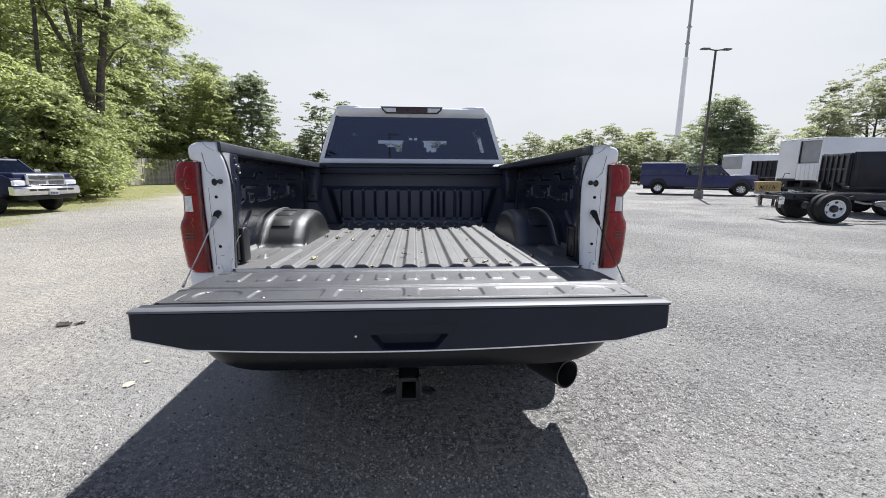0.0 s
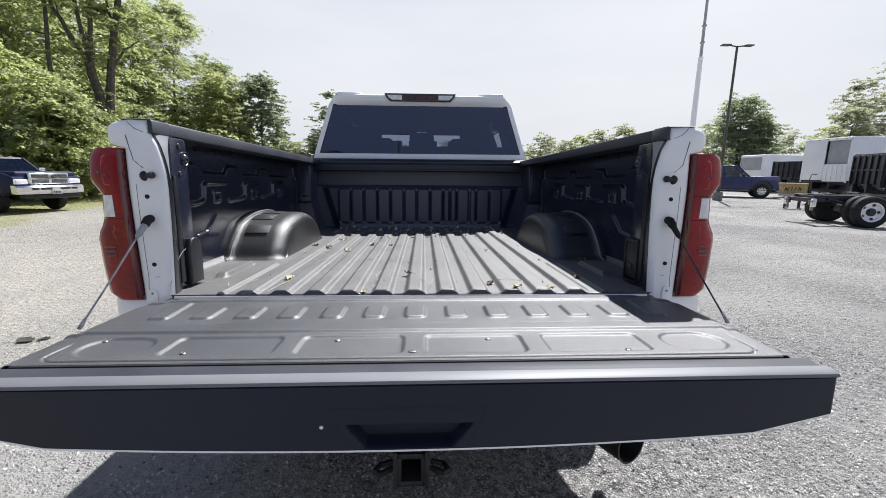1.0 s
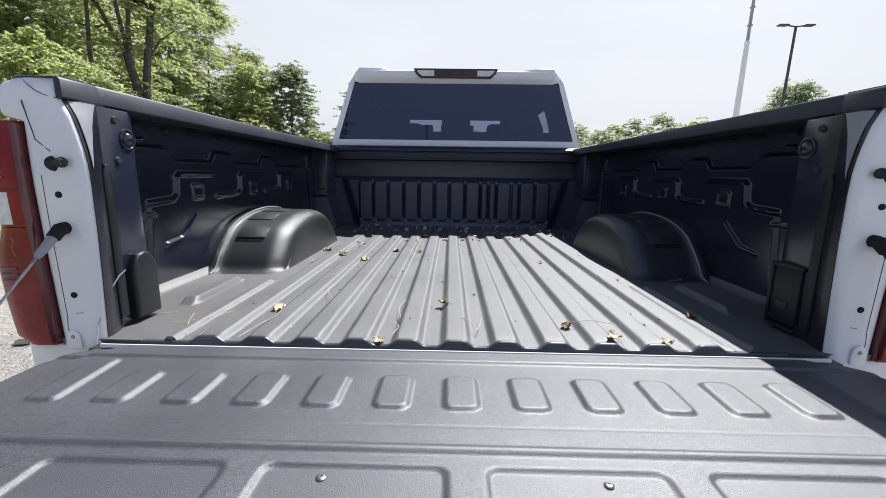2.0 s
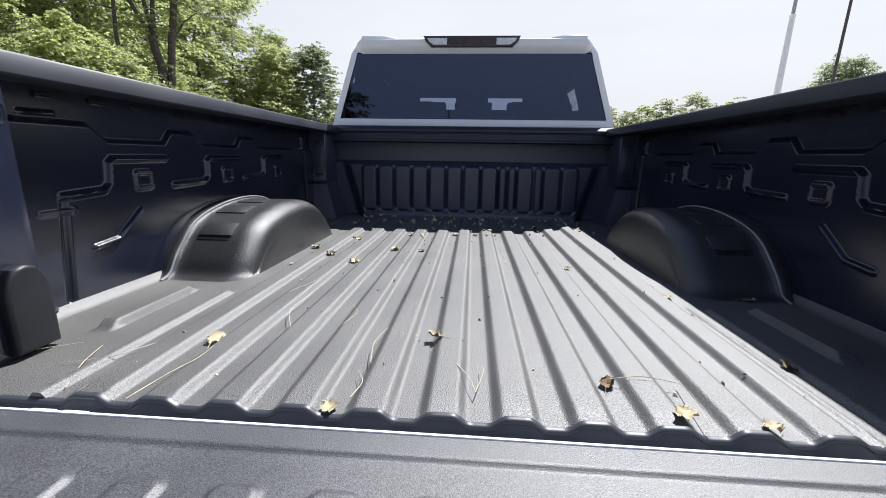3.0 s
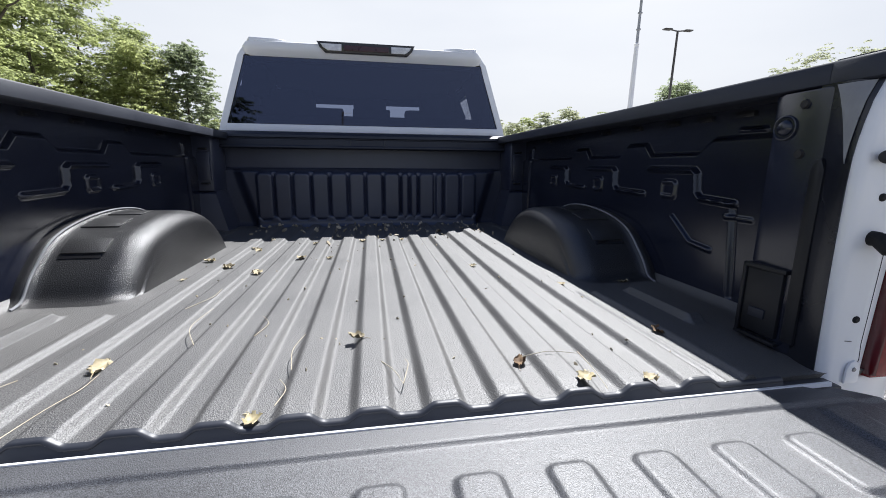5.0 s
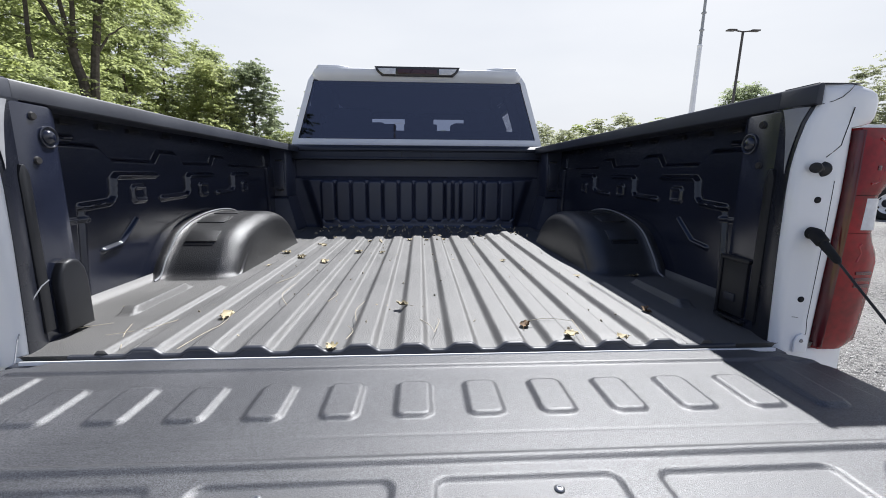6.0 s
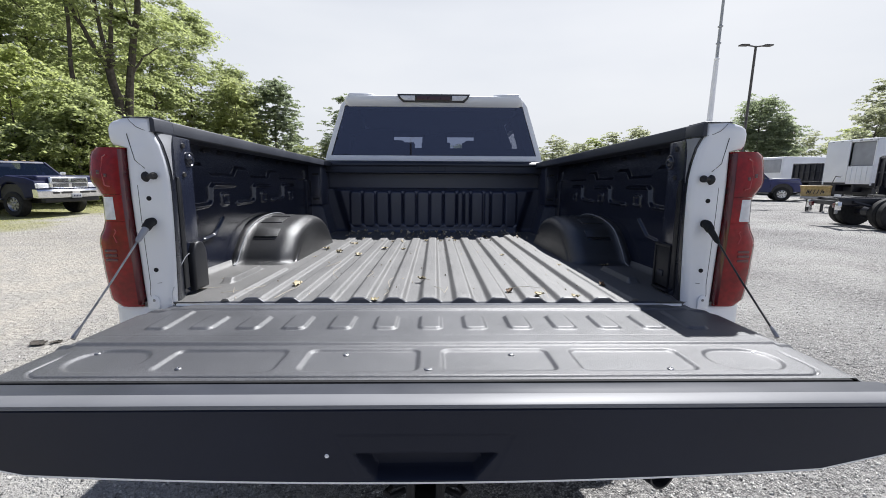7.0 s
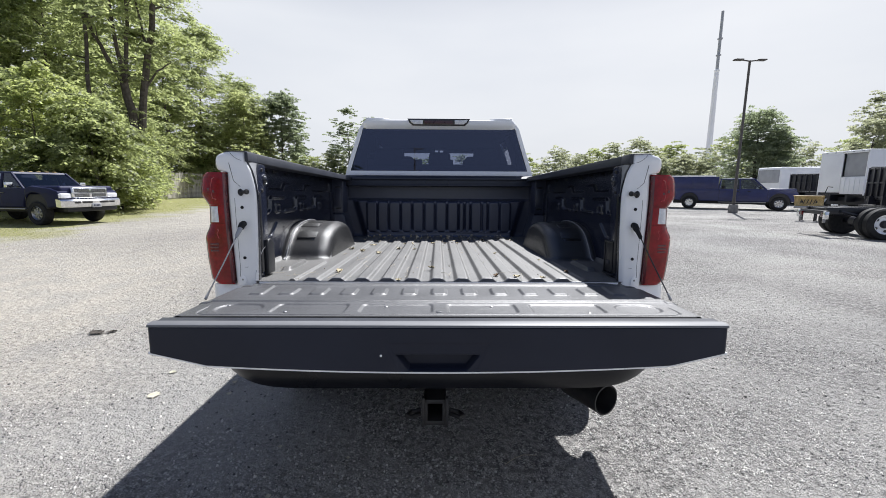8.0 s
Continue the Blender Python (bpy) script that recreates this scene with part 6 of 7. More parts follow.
def pickup(name, m, label, paint, front, rear, fa, ra, width, belt, bonnet, roof_z, cab, wheel_r, cap_z=0.0, sill=0.52, rim_mat=M_CHROME):
    """A parked pickup: y forward. front, rear: its ends; fa, ra: axles; cab: (rear of cab, windscreen foot, roof front, roof rear)."""
    t = thing(name, m, label, "pickup truck")
    hw = width / 2
    c0, c1, r1, r0 = cab
    ar = wheel_r + 0.09
    pts = [(rear, sill + 0.12), (rear, belt), (c1 + 0.02, belt), (c1 + 0.25, bonnet + 0.02), (front - 0.35, bonnet - 0.05), (front - 0.06, bonnet - 0.14), (front, bonnet - 0.25), (front, sill + 0.05)]
    pts += arch(fa, ar, sill) + arch(ra, ar, sill)
    bm = bmesh.new()
    prism(bm, pts, "x", -hw, hw, 0.03, 3)
    body = part("body", bm, paint, t, angle=35)
    bm = bmesh.new()
    box(bm, (-hw + 0.08, c1 + 0.05, bonnet - 0.25), (hw - 0.08, front - 0.06, bonnet + 0.03), 0.09, 4)
    part("bonnet", bm, paint, t, angle=40)
    for ay in (fa, ra):
        part("wheel_well", boxes(((-hw + 0.06, ay - ar, sill - 0.05), (hw - 0.06, ay + ar, belt - 0.2))), M_DARKSTEEL, t, smooth=False)
    part("underbody", boxes(((-0.6, rear + 0.2, sill - 0.18), (0.6, front - 0.3, sill + 0.05))), M_DARKSTEEL, t, smooth=False)
    # greenhouse: pillars and roof as an open frame, panes set in it
    tw = hw - 0.17
    bm = bmesh.new()
    loft(bm, [[(-tw, r0 - 0.03, roof_z - 0.07), (-tw, r1 + 0.04, roof_z - 0.07), (tw, r1 + 0.04, roof_z - 0.07), (tw, r0 - 0.03, roof_z - 0.07)],
              [(-tw + 0.03, r0, roof_z - 0.02), (-tw + 0.03, r1, roof_z - 0.02), (tw - 0.03, r1, roof_z - 0.02), (tw - 0.03, r0, roof_z - 0.02)],
              [(-tw + 0.14, r0 + 0.10, roof_z), (-tw + 0.14, r1 - 0.12, roof_z), (tw - 0.14, r1 - 0.12, roof_z), (tw - 0.14, r0 + 0.10, roof_z)]])
    part("roof", bm, paint, t)
    bw = hw - 0.05
    mid = c0 + (c1 - c0) * 0.44
    for s in (-1, 1):
        for yb, yt in ((c0, r0), (mid, mid - 0.02), (c1 - 0.05, r1)):
            bm = bmesh.new()
            tube(bm, [(s * bw, yb, belt - 0.03), (s * tw, yt, roof_z - 0.05)], 0.045, 6)
            part("pillar", bm, paint, t)
        for y0, y1, t0, t1 in ((c0 + 0.04, mid - 0.04, r0 + 0.03, mid - 0.06), (mid + 0.04, c1 - 0.1, mid + 0.02, r1 - 0.04)):
            bm = bmesh.new()
            bm.faces.new([bm.verts.new(p) for p in ((s * bw, y0, belt), (s * bw, y1, belt), (s * (tw + 0.01), t1, roof_z - 0.07), (s * (tw + 0.01), t0, roof_z - 0.07))])
            part("side_window", bm, M_PARKGLASS, t, smooth=False)
        bm = bmesh.new()
        tube(bm, [(s * bw, c1 - 0.35, belt + 0.06), (s * (hw + 0.12), c1 - 0.34, belt + 0.08)], 0.02, 6)
        box(bm, (min(s * (hw + 0.05), s * (hw + 0.26)), c1 - 0.40, belt + 0.02), (max(s * (hw + 0.05), s * (hw + 0.26)), c1 - 0.30, belt + 0.20), 0.03, 2)
        part("door_mirror", bm, M_CHROME if not cap_z else M_BLACKGLOSS, t)
        for yy in (c0 + 0.02, mid, c1 + 0.04):
            part("door_gap", boxes(((s * (hw + 0.001) - 0.002, yy - 0.006, sill + 0.12), (s * (hw + 0.001) + 0.002, yy + 0.006, belt - 0.02))), M_BLACKGLOSS, body, smooth=False)
        for yy in (mid - 0.18, c1 - 0.95):
            part("door_handle", boxes(((s * (hw + 0.012) - 0.012, yy, belt - 0.17), (s * (hw + 0.012) + 0.012, yy + 0.15, belt - 0.13), 0.008)), M_BLACKGLOSS, body)
        part("running_board", boxes(((s * (hw - 0.02) - 0.08, c0, sill - 0.08), (s * (hw - 0.02) + 0.06, c1, sill - 0.03), 0.015)), M_STEEL, t)
    for nm, yb, yt, mt in (("windscreen", c1, r1 + 0.02, M_PARKGLASS), ("rear_window", c0 - 0.02, r0 - 0.02, M_PARKGLASS)):
        bm = bmesh.new()
        bm.faces.new([bm.verts.new(p) for p in ((-bw + 0.03, yb, belt + 0.01), (bw - 0.03, yb, belt + 0.01), (tw - 0.02, yt, roof_z - 0.06), (-tw + 0.02, yt, roof_z - 0.06))])
        part(nm, bm, mt, t, smooth=False)
    part("seats", boxes(((-hw + 0.2, c0 + 0.1, belt - 0.3), (hw - 0.2, c0 + 0.35, belt + 0.18), 0.06), ((-hw + 0.25, mid - 0.1, belt - 0.3), (-0.08, mid + 0.12, belt + 0.28), 0.06), ((0.08, mid - 0.1, belt - 0.3), (hw - 0.25, mid + 0.12, belt + 0.28), 0.06), ((-hw + 0.15, c1 - 0.45, belt - 0.3), (hw - 0.15, c1 - 0.1, belt - 0.02), 0.05)), M_FABRIC, t)
    for y in (fa, ra):
        for s in (-1, 1):
            build_wheel(t, Matrix.Translation((s * (hw - 0.14), y, wheel_r)) @ pose(0, 0, 0, 0, 90 * s, 0), r=wheel_r, w=0.27, rim=wheel_r * 0.56, mat=rim_mat)
    return t


def build_ram():
    """Old dark pickup by the fence, seen from its front corner."""
    ang = -101.0
    t = pickup("pickup_truck", pose(-13.0, 12.8, 0, 0, 0, ang), "older navy pickup with chrome grille parked by the fence", M_NAVY, 0.98, -4.6, 0.0, -3.5, 1.98, 1.22, 1.27, 1.77, (-2.15, -0.38, -1.02, -1.95), 0.40, sill=0.60, rim_mat=M_STEEL)
    # drop-nose grille with chrome surround between lower fenders
    g = part("grille", boxes(((-0.60, 0.90, 0.885), (0.60, 1.03, 1.255), 0.05, 3)), M_CHROME, t, "chrome grille with dark openings")
    for x0, x1 in ((-0.53, -0.04), (0.04, 0.53)):
        for z0, z1 in ((0.925, 1.045), (1.095, 1.205)):
            part("opening", boxes(((x0, 1.0, z0), (x1, 1.036, z1), 0.012)), M_BLACKGLOSS, g)
            for k in (1, 2, 3):
                zz = z0 + (z1 - z0) * k / 4
                part("bar", boxes(((x0 + 0.01, 1.02, zz - 0.006), (x1 - 0.01, 1.042, zz + 0.006))), M_CHROME, g, smooth=False)
    for s in (-1, 1):
        a, b = sorted((s * 0.60, s * 0.95))
        part("headlamp", boxes(((a, 0.86, 0.90), (b, 1.00, 1.06), 0.03, 3)), M_CLEAR, t, "clear rectangular headlamp")
        a, b = sorted((s * 0.90, s * 0.985))
        part("turn_lamp", boxes(((a, 0.84, 0.90), (b, 0.985, 1.05), 0.02, 2)), M_CLEAR, t)
    rings = []
    for x in np.linspace(-1.0, 1.0, 21):
        y0 = 1.20 - 0.16 * (abs(x) ** 3)
        rings.append([(x, y0, 0.60), (x, y0 + 0.02, 0.64), (x, y0 + 0.02, 0.81), (x, y0 - 0.03, 0.86), (x, 0.86, 0.87), (x, 0.86, 0.62)])
    bm = bmesh.new()
    loft(bm, rings)
    fb = part("front_bumper", bm, M_CHROME, t, "chrome front bumper")
    for a, b in ((-0.66, -0.50), (-0.44, -0.12), (0.12, 0.44), (0.50, 0.66)):
        part("opening", boxes(((a, 1.17, 0.725), (b, 1.228, 0.79), 0.01)), M_BLACKGLOSS, fb)
    pl = part("number_plate", boxes(((-0.155, 1.21, 0.58), (0.155, 1.235, 0.72), 0.004)), M_BOXGREY, fb, "grey number plate")
    for k in range(5):
        part("bar", boxes(((-0.11 + 0.046 * k, 1.234, 0.62), (-0.085 + 0.046 * k, 1.2375, 0.675))), M_NAVY, pl, smooth=False)
    part("air_dam", boxes(((-0.85, 0.90, 0.44), (0.85, 1.10, 0.60), 0.05)), M_PLASTIC, t)
    for x in (-0.5, -0.25, 0.0, 0.25, 0.5):
        bm = bmesh.new()
        box(bm, (x - 0.05, -1.12, 1.76), (x + 0.05, -1.02, 1.79), 0.015)
        part("roof_marker", bm, M_YELLOW, t, "amber roof marker lamp")
    return t


build_ram()


def build_blue():
    t = pickup("pickup_truck", pose(18.55, 24.35, 0, 0, 0, -121), "dark blue pickup with a tall blue bed cap", M_BLUE, 3.25, -3.25, 2.42, -2.15, 2.0, 1.27, 1.28, 1.92, (-0.60, 1.80, 1.15, -0.52), 0.42, cap_z=1.98)
    bm = bmesh.new()
    box(bm, (-0.97, -3.24, 1.22), (0.97, -0.64, 2.02), 0.04, 3)
    cp = part("bed_cap", bm, M_BLUE, t, "tall blue utility cap with white roof rack")
    part("roof_rack", boxes(((-0.96, -3.22, 2.02), (-0.90, -0.82, 2.10), 0.01), ((0.90, -3.22, 2.02), (0.96, -0.82, 2.10), 0.01), ((-0.93, -3.2, 2.02), (0.93, -3.14, 2.05), 0.01), ((-0.93, -2.0, 2.02), (0.93, -1.94, 2.05), 0.01), ((-0.93, -0.92, 2.02), (0.93, -0.86, 2.05), 0.01)), M_BOXWHITE, t, "white roof rack")
    for s in (-1, 1):
        for y0, y1 in ((-3.1, -2.05), (-1.98, -0.95)):
            part("side_door", boxes(((s * 0.975 - 0.008, y0, 1.34), (s * 0.975 + 0.008, y1, 1.88), 0.006)), M_BLUE, cp)
    part("grille", boxes(((-0.75, 3.20, 0.78), (0.75, 3.28, 1.06), 0.03)), M_CHROME, t)
    part("front_bumper", boxes(((-0.99, 3.15, 0.48), (0.99, 3.40, 0.70), 0.05)), M_BLACKGLOSS, t)
    part("rear_bumper", boxes(((-0.95, -3.42, 0.55), (0.95, -3.22, 0.72), 0.03)), M_BLACKGLOSS, t)
    for s in (-1, 1):
        part("headlamp", boxes(((s * 0.86 - 0.1, 3.15, 0.82), (s * 0.86 + 0.1, 3.26, 1.04), 0.03)), M_CLEAR, t)
        part("tail_lamp", boxes(((s * 0.93 - 0.05, -3.27, 0.85), (s * 0.93 + 0.05, -3.23, 1.15), 0.01)), M_RED, t)
    return t


build_blue()


def build_chassis():
    """Bare truck frame with dual rear wheels."""
    t = thing("chassis_truck", pose(12.1, 9.9, 0, 0, 0, -105), "bare black truck chassis with white dual rear wheels on gravel", "truck")
    part("frame_rail", boxes(((-0.47, -1.05, 0.64), (-0.38, 6.5, 0.83), 0.008)), M_DUMP, t)
    part("frame_rail", boxes(((0.38, -1.05, 0.64), (0.47, 6.5, 0.83), 0.008)), M_DUMP, t)
    for y in (-1.0, -0.45, 0.6, 1.6, 2.8):
        part("cross_member", boxes(((-0.40, y, 0.66), (0.40, y + 0.09, 0.81), 0.008)), M_DUMP, t)
    bm = bmesh.new()
    tube(bm, [(-0.8, 0, 0.42), (-0.2, 0, 0.42), (-0.12, 0, 0.42), (0.12, 0, 0.42), (0.2, 0, 0.42), (0.8, 0, 0.42)], [0.06, 0.06, 0.18, 0.18, 0.06, 0.06], 14)
    part("axle", bm, M_DUMP, t)
    for s in (-1, 1):
        for off in (0.93, 0.64):
            bm = bmesh.new()
            m = Matrix.Translation((s * off, 0, 0.42)) @ pose(0, 0, 0, 0, 90 * s, 0)
            r, w, rim = 0.42, 0.235, 0.255
            lathe(bm, [(rim, -w / 2), (r - 0.04, -w / 2), (r, -w / 2 + 0.04), (r, w / 2 - 0.04), (r - 0.04, w / 2), (rim + 0.02, w / 2), (rim, w / 2 - 0.02), (rim, -w / 2)], m, 40)
            ty = part("wheel", bm, M_RUBBER, t, "black truck tyre on a white disc wheel", angle=30)
            bm = bmesh.new()
            d = 0.09 if k == 0 else 0.0
            lathe(bm, [(rim - 0.004, w / 2 - 0.012), (rim + 0.004, w / 2 - 0.006), (rim - 0.018, w / 2 - 0.02), (rim - 0.03, w / 2 - d), (0.17, w / 2 - d - 0.02), (0.12, w / 2 - d + 0.01), (0.095, w / 2 - d + 0.01), (0.0, w / 2 - d + 0.01)], m, 40, False)
            rm = part("rim", bm, M_BOXWHITE, ty, "white disc rim", angle=30)
            if k == 0:
                for j in range(5):
                    a = math.tau * j / 5 + 0.3
                    bm = bmesh.new()
                    lathe(bm, [(0.0, 0.006), (0.036, 0.006), (0.042, -0.01)], m @ Matrix.Translation((0.195 * math.cos(a), 0.195 * math.sin(a), w / 2 - d - 0.004)), 14)
                    part("vent", bm, M_BLACKGLOSS, rm)
                bm = bmesh.new()
                lathe(bm, [(0.105, 0.0), (0.105, 0.05), (0.075, 0.09), (0.0, 0.095)], m @ Matrix.Translation((0, 0, w / 2 - d)), 20)
                part("hub", bm, M_DUMP, rm)
        bm = bmesh.new()
        tube(bm, [(s * 0.52, -0.75, 0.72), (s * 0.52, -0.3, 0.60), (s * 0.52, 0.0, 0.56), (s * 0.52, 0.3, 0.60), (s * 0.52, 0.75, 0.74)], 0.045, 6)
        part("leaf_spring", bm, M_DUMP, t)
    part("tail_bar", boxes(((-0.60, -1.12, 0.62), (0.60, -1.05, 0.74), 0.01)), M_DUMP, t)
    for s in (-1, 1):
        part("tail_lamp", boxes(((s * 0.50 - 0.05, -1.17, 0.56), (s * 0.50 + 0.05, -1.11, 0.68), 0.01)), M_REDDARK, t)
        part("bracket", boxes(((s * 0.62 - 0.06, -1.18, 0.50), (s * 0.62 + 0.05, -1.08, 0.72), 0.012)), M_CHROME, t)
        part("bracket", boxes(((s * 0.56 - 0.03, -1.16, 0.40), (s * 0.56 + 0.03, -1.10, 0.50), 0.01)), M_STEEL, t)
    bm = bmesh.new()
    tube(bm, [(0.62, 1.2, 0.56), (0.62, 1.35, 0.56), (0.62, 2.6, 0.56), (0.62, 2.75, 0.56)], [0.05, 0.09, 0.09, 0.05], 16)
    part("air_tank", bm, M_STEEL, t)
    bm = bmesh.new()
    tube(bm, [(0.55, 0.75, 0.62), (0.56, 1.0, 0.56), (0.56, 3.6, 0.54)], 0.03, 8)
    part("exhaust_pipe", bm, M_STEEL, t)
    return t


build_chassis()


def wheels_under(t, xs, ys, r=0.45, mat=M_BOXWHITE):
    for y in ys:
        for s in (-1, 1):
            build_wheel(t, Matrix.Translation((s * xs, y, r)) @ pose(0, 0, 0, 0, 90 * s, 0), r=r, w=0.28, rim=r * 0.58, mat=mat, spokes=6)


def build_box_truck():
    """White van body, its rear half open. Local y runs forward from the rear face."""
    t = thing("box_truck", pose(18.7, 17.25, 0, 0, 0, -90), "white box truck body with one rear door open", "truck")
    part("side_wall", boxes(((1.05, 0.0, 1.15), (1.12, 6.6, 3.0), 0.01)), M_BOXWHITE, t)
    part("side_wall", boxes(((-1.12, 0.0, 1.15), (-1.05, 6.6, 3.0), 0.01)), M_BOXWHITE, t)
    part("roof", boxes(((-1.12, 0.0, 3.0), (1.12, 6.6, 3.06), 0.015)), M_BOXWHITE, t)
    part("front_wall", boxes(((-1.05, 6.53, 1.15), (1.05, 6.6, 3.0))), M_BOXGREY, t)
    part("deck", boxes(((-1.12, -0.02, 1.05), (1.12, 6.6, 1.15), 0.01)), M_DUMP, t)
    part("rear_door", boxes(((-1.10, -0.06, 1.16), (0.0, -0.01, 2.95), 0.012)), M_BOXWHITE, t, "closed white rear door")
    part("roll_door", boxes(((0.03, 0.04, 1.85), (1.06, 0.07, 2.95), 0.005)), M_BOXGREY, t, "grey roll-up door")
    lg = part("lift_gate", boxes(((0.04, -0.08, 1.10), (1.10, -0.02, 1.88), 0.012)), M_BOXWHITE, t, "folded white lift gate")
    for x in (0.22, 0.44, 0.66, 0.88):
        part("rib", boxes(((x, -0.10, 1.14), (x + 0.03, -0.075, 1.84), 0.004)), M_BOXWHITE, lg)
    part("door_frame", boxes(((-1.12, -0.05, 2.93), (1.12, 0.0, 3.04), 0.01), ((1.06, -0.05, 1.05), (1.12, 0.0, 3.0), 0.01), ((-1.12, -0.05, 1.05), (-1.06, 0.0, 3.0), 0.01)), M_BOXWHITE, t)
    for k in range(5):
        part("marker", boxes(((-0.9 + 0.42 * k, -0.06, 2.975), (-0.8 + 0.42 * k, -0.048, 3.01))), M_BOXGREY, t, smooth=False)
    for x in (-0.45, 0.36):
        part("chassis_rail", boxes(((x, -0.1, 0.75), (x + 0.09, 7.0, 1.05))), M_DUMP, t, smooth=False)
    part("cross_member", boxes(((-0.9, 0.3, 0.6), (0.9, 0.5, 0.95))), M_DUMP, t, smooth=False)
    wheels_under(t, 0.88, (1.9, 6.9))
    return t


build_box_truck()


def build_dump(name, m, label, face, side_mat, L=4.2, W=2.05, z0=1.18, z1=2.15, stakes=6):
    t = thing(name, m, label, "truck")
    part("floor", boxes(((-W / 2, 0, z0 - 0.08), (W / 2, L, z0), 0.01)), M_DUMP, t)
    for s in (-1, 1):
        a, b = sorted((s * W / 2, s * (W / 2 - 0.06)))
        part("side", boxes(((a, 0.0, z0), (b, L, z1), 0.01)), side_mat, t)
        for k in range(stakes):
            a, b = sorted((s * W / 2, s * (W / 2 + 0.05)))
            part("stake", boxes(((a, 0.02 + k * (L - 0.15) / (stakes - 1), z0), (b, 0.12 + k * (L - 0.15) / (stakes - 1), z1 - 0.02), 0.008)), side_mat, t)
    part("front_board", boxes(((-W / 2 + 0.06, L - 0.06, z0), (W / 2 - 0.06, L, z1 + 0.15), 0.01)), side_mat, t)
    tg = part("tailgate", boxes(((-W / 2 + 0.06, -0.05, z0), (W / 2 - 0.06, 0.0, z1 - 0.03), 0.01)), face, t)
    for k in range(6):
        x = -W / 2 + 0.10 + k * (W - 0.26) / 5
        part("rib", boxes(((x, -0.10, z0 + 0.02), (x + 0.06, -0.045, z1 - 0.05), 0.008)), face, tg)
    for z in (z0 + 0.08, (z0 + z1) / 2, z1 - 0.1):
        part("rib", boxes(((-W / 2 + 0.08, -0.085, z - 0.03), (W / 2 - 0.08, -0.048, z + 0.03), 0.008)), face, tg)
    for x in (-0.45, 0.36):
        part("chassis_rail", boxes(((x, -0.2, 0.72), (x + 0.09, L + 1.5, 1.10))), M_DUMP, t, smooth=False)
    part("rear_beam", boxes(((-0.8, -0.28, 0.55), (0.8, -0.15, 0.80))), M_DUMP, t, smooth=False)
    part("hitch_frame", boxes(((-0.34, -0.32, 0.62), (0.34, -0.28, 0.68)), ((-0.34, -0.32, 0.78), (0.34, -0.28, 0.82)), ((-0.34, -0.32, 0.62), (-0.30, -0.28, 0.82)), ((0.30, -0.32, 0.62), (0.34, -0.28, 0.82))), M_STEEL, t, smooth=False)
    wheels_under(t, W / 2 - 0.18, (1.2,), 0.42, M_BOXWHITE)
    return t


build_dump("dump_truck", pose(15.08, 12.06, 0, 0, 0, -114), "black ribbed dump body on a truck, parked in the row", M_DUMP, M_DUMP, z0=0.98, z1=2.13, stakes=2)
build_dump("dump_truck", pose(22.65, 23.6, 0, 0, 0, -86), "dump body with black tailgate and grey sides", M_DUMP, M_BOXGREY, L=3.6, W=2.0, z0=1.15, z1=2.25)


def build_trailer():
    t = thing("cargo_trailer", pose(26.5, 31.2, 0, 0, 0, -88), "white enclosed cargo trailer with a rounded roof edge", "trailer")
    bm = bmesh.new()
    box(bm, (-1.15, 0.0, 0.95), (1.15, 7.5, 2.95), 0.10, 4)
    b = part("box_body", bm, M_BOXWHITE, t)
    part("rear_opening", boxes(((-1.0, -0.012, 1.75), (1.0, 0.004, 2.75), 0.05)), M_BOXGREY, b)
    part("chassis_frame", boxes(((-0.5, 0.2, 0.7), (0.5, 7.2, 0.97))), M_DUMP, t, smooth=False)
    wheels_under(t, 0.95, (3.2, 4.1), 0.40, M_BOXWHITE)
    return t


build_trailer()


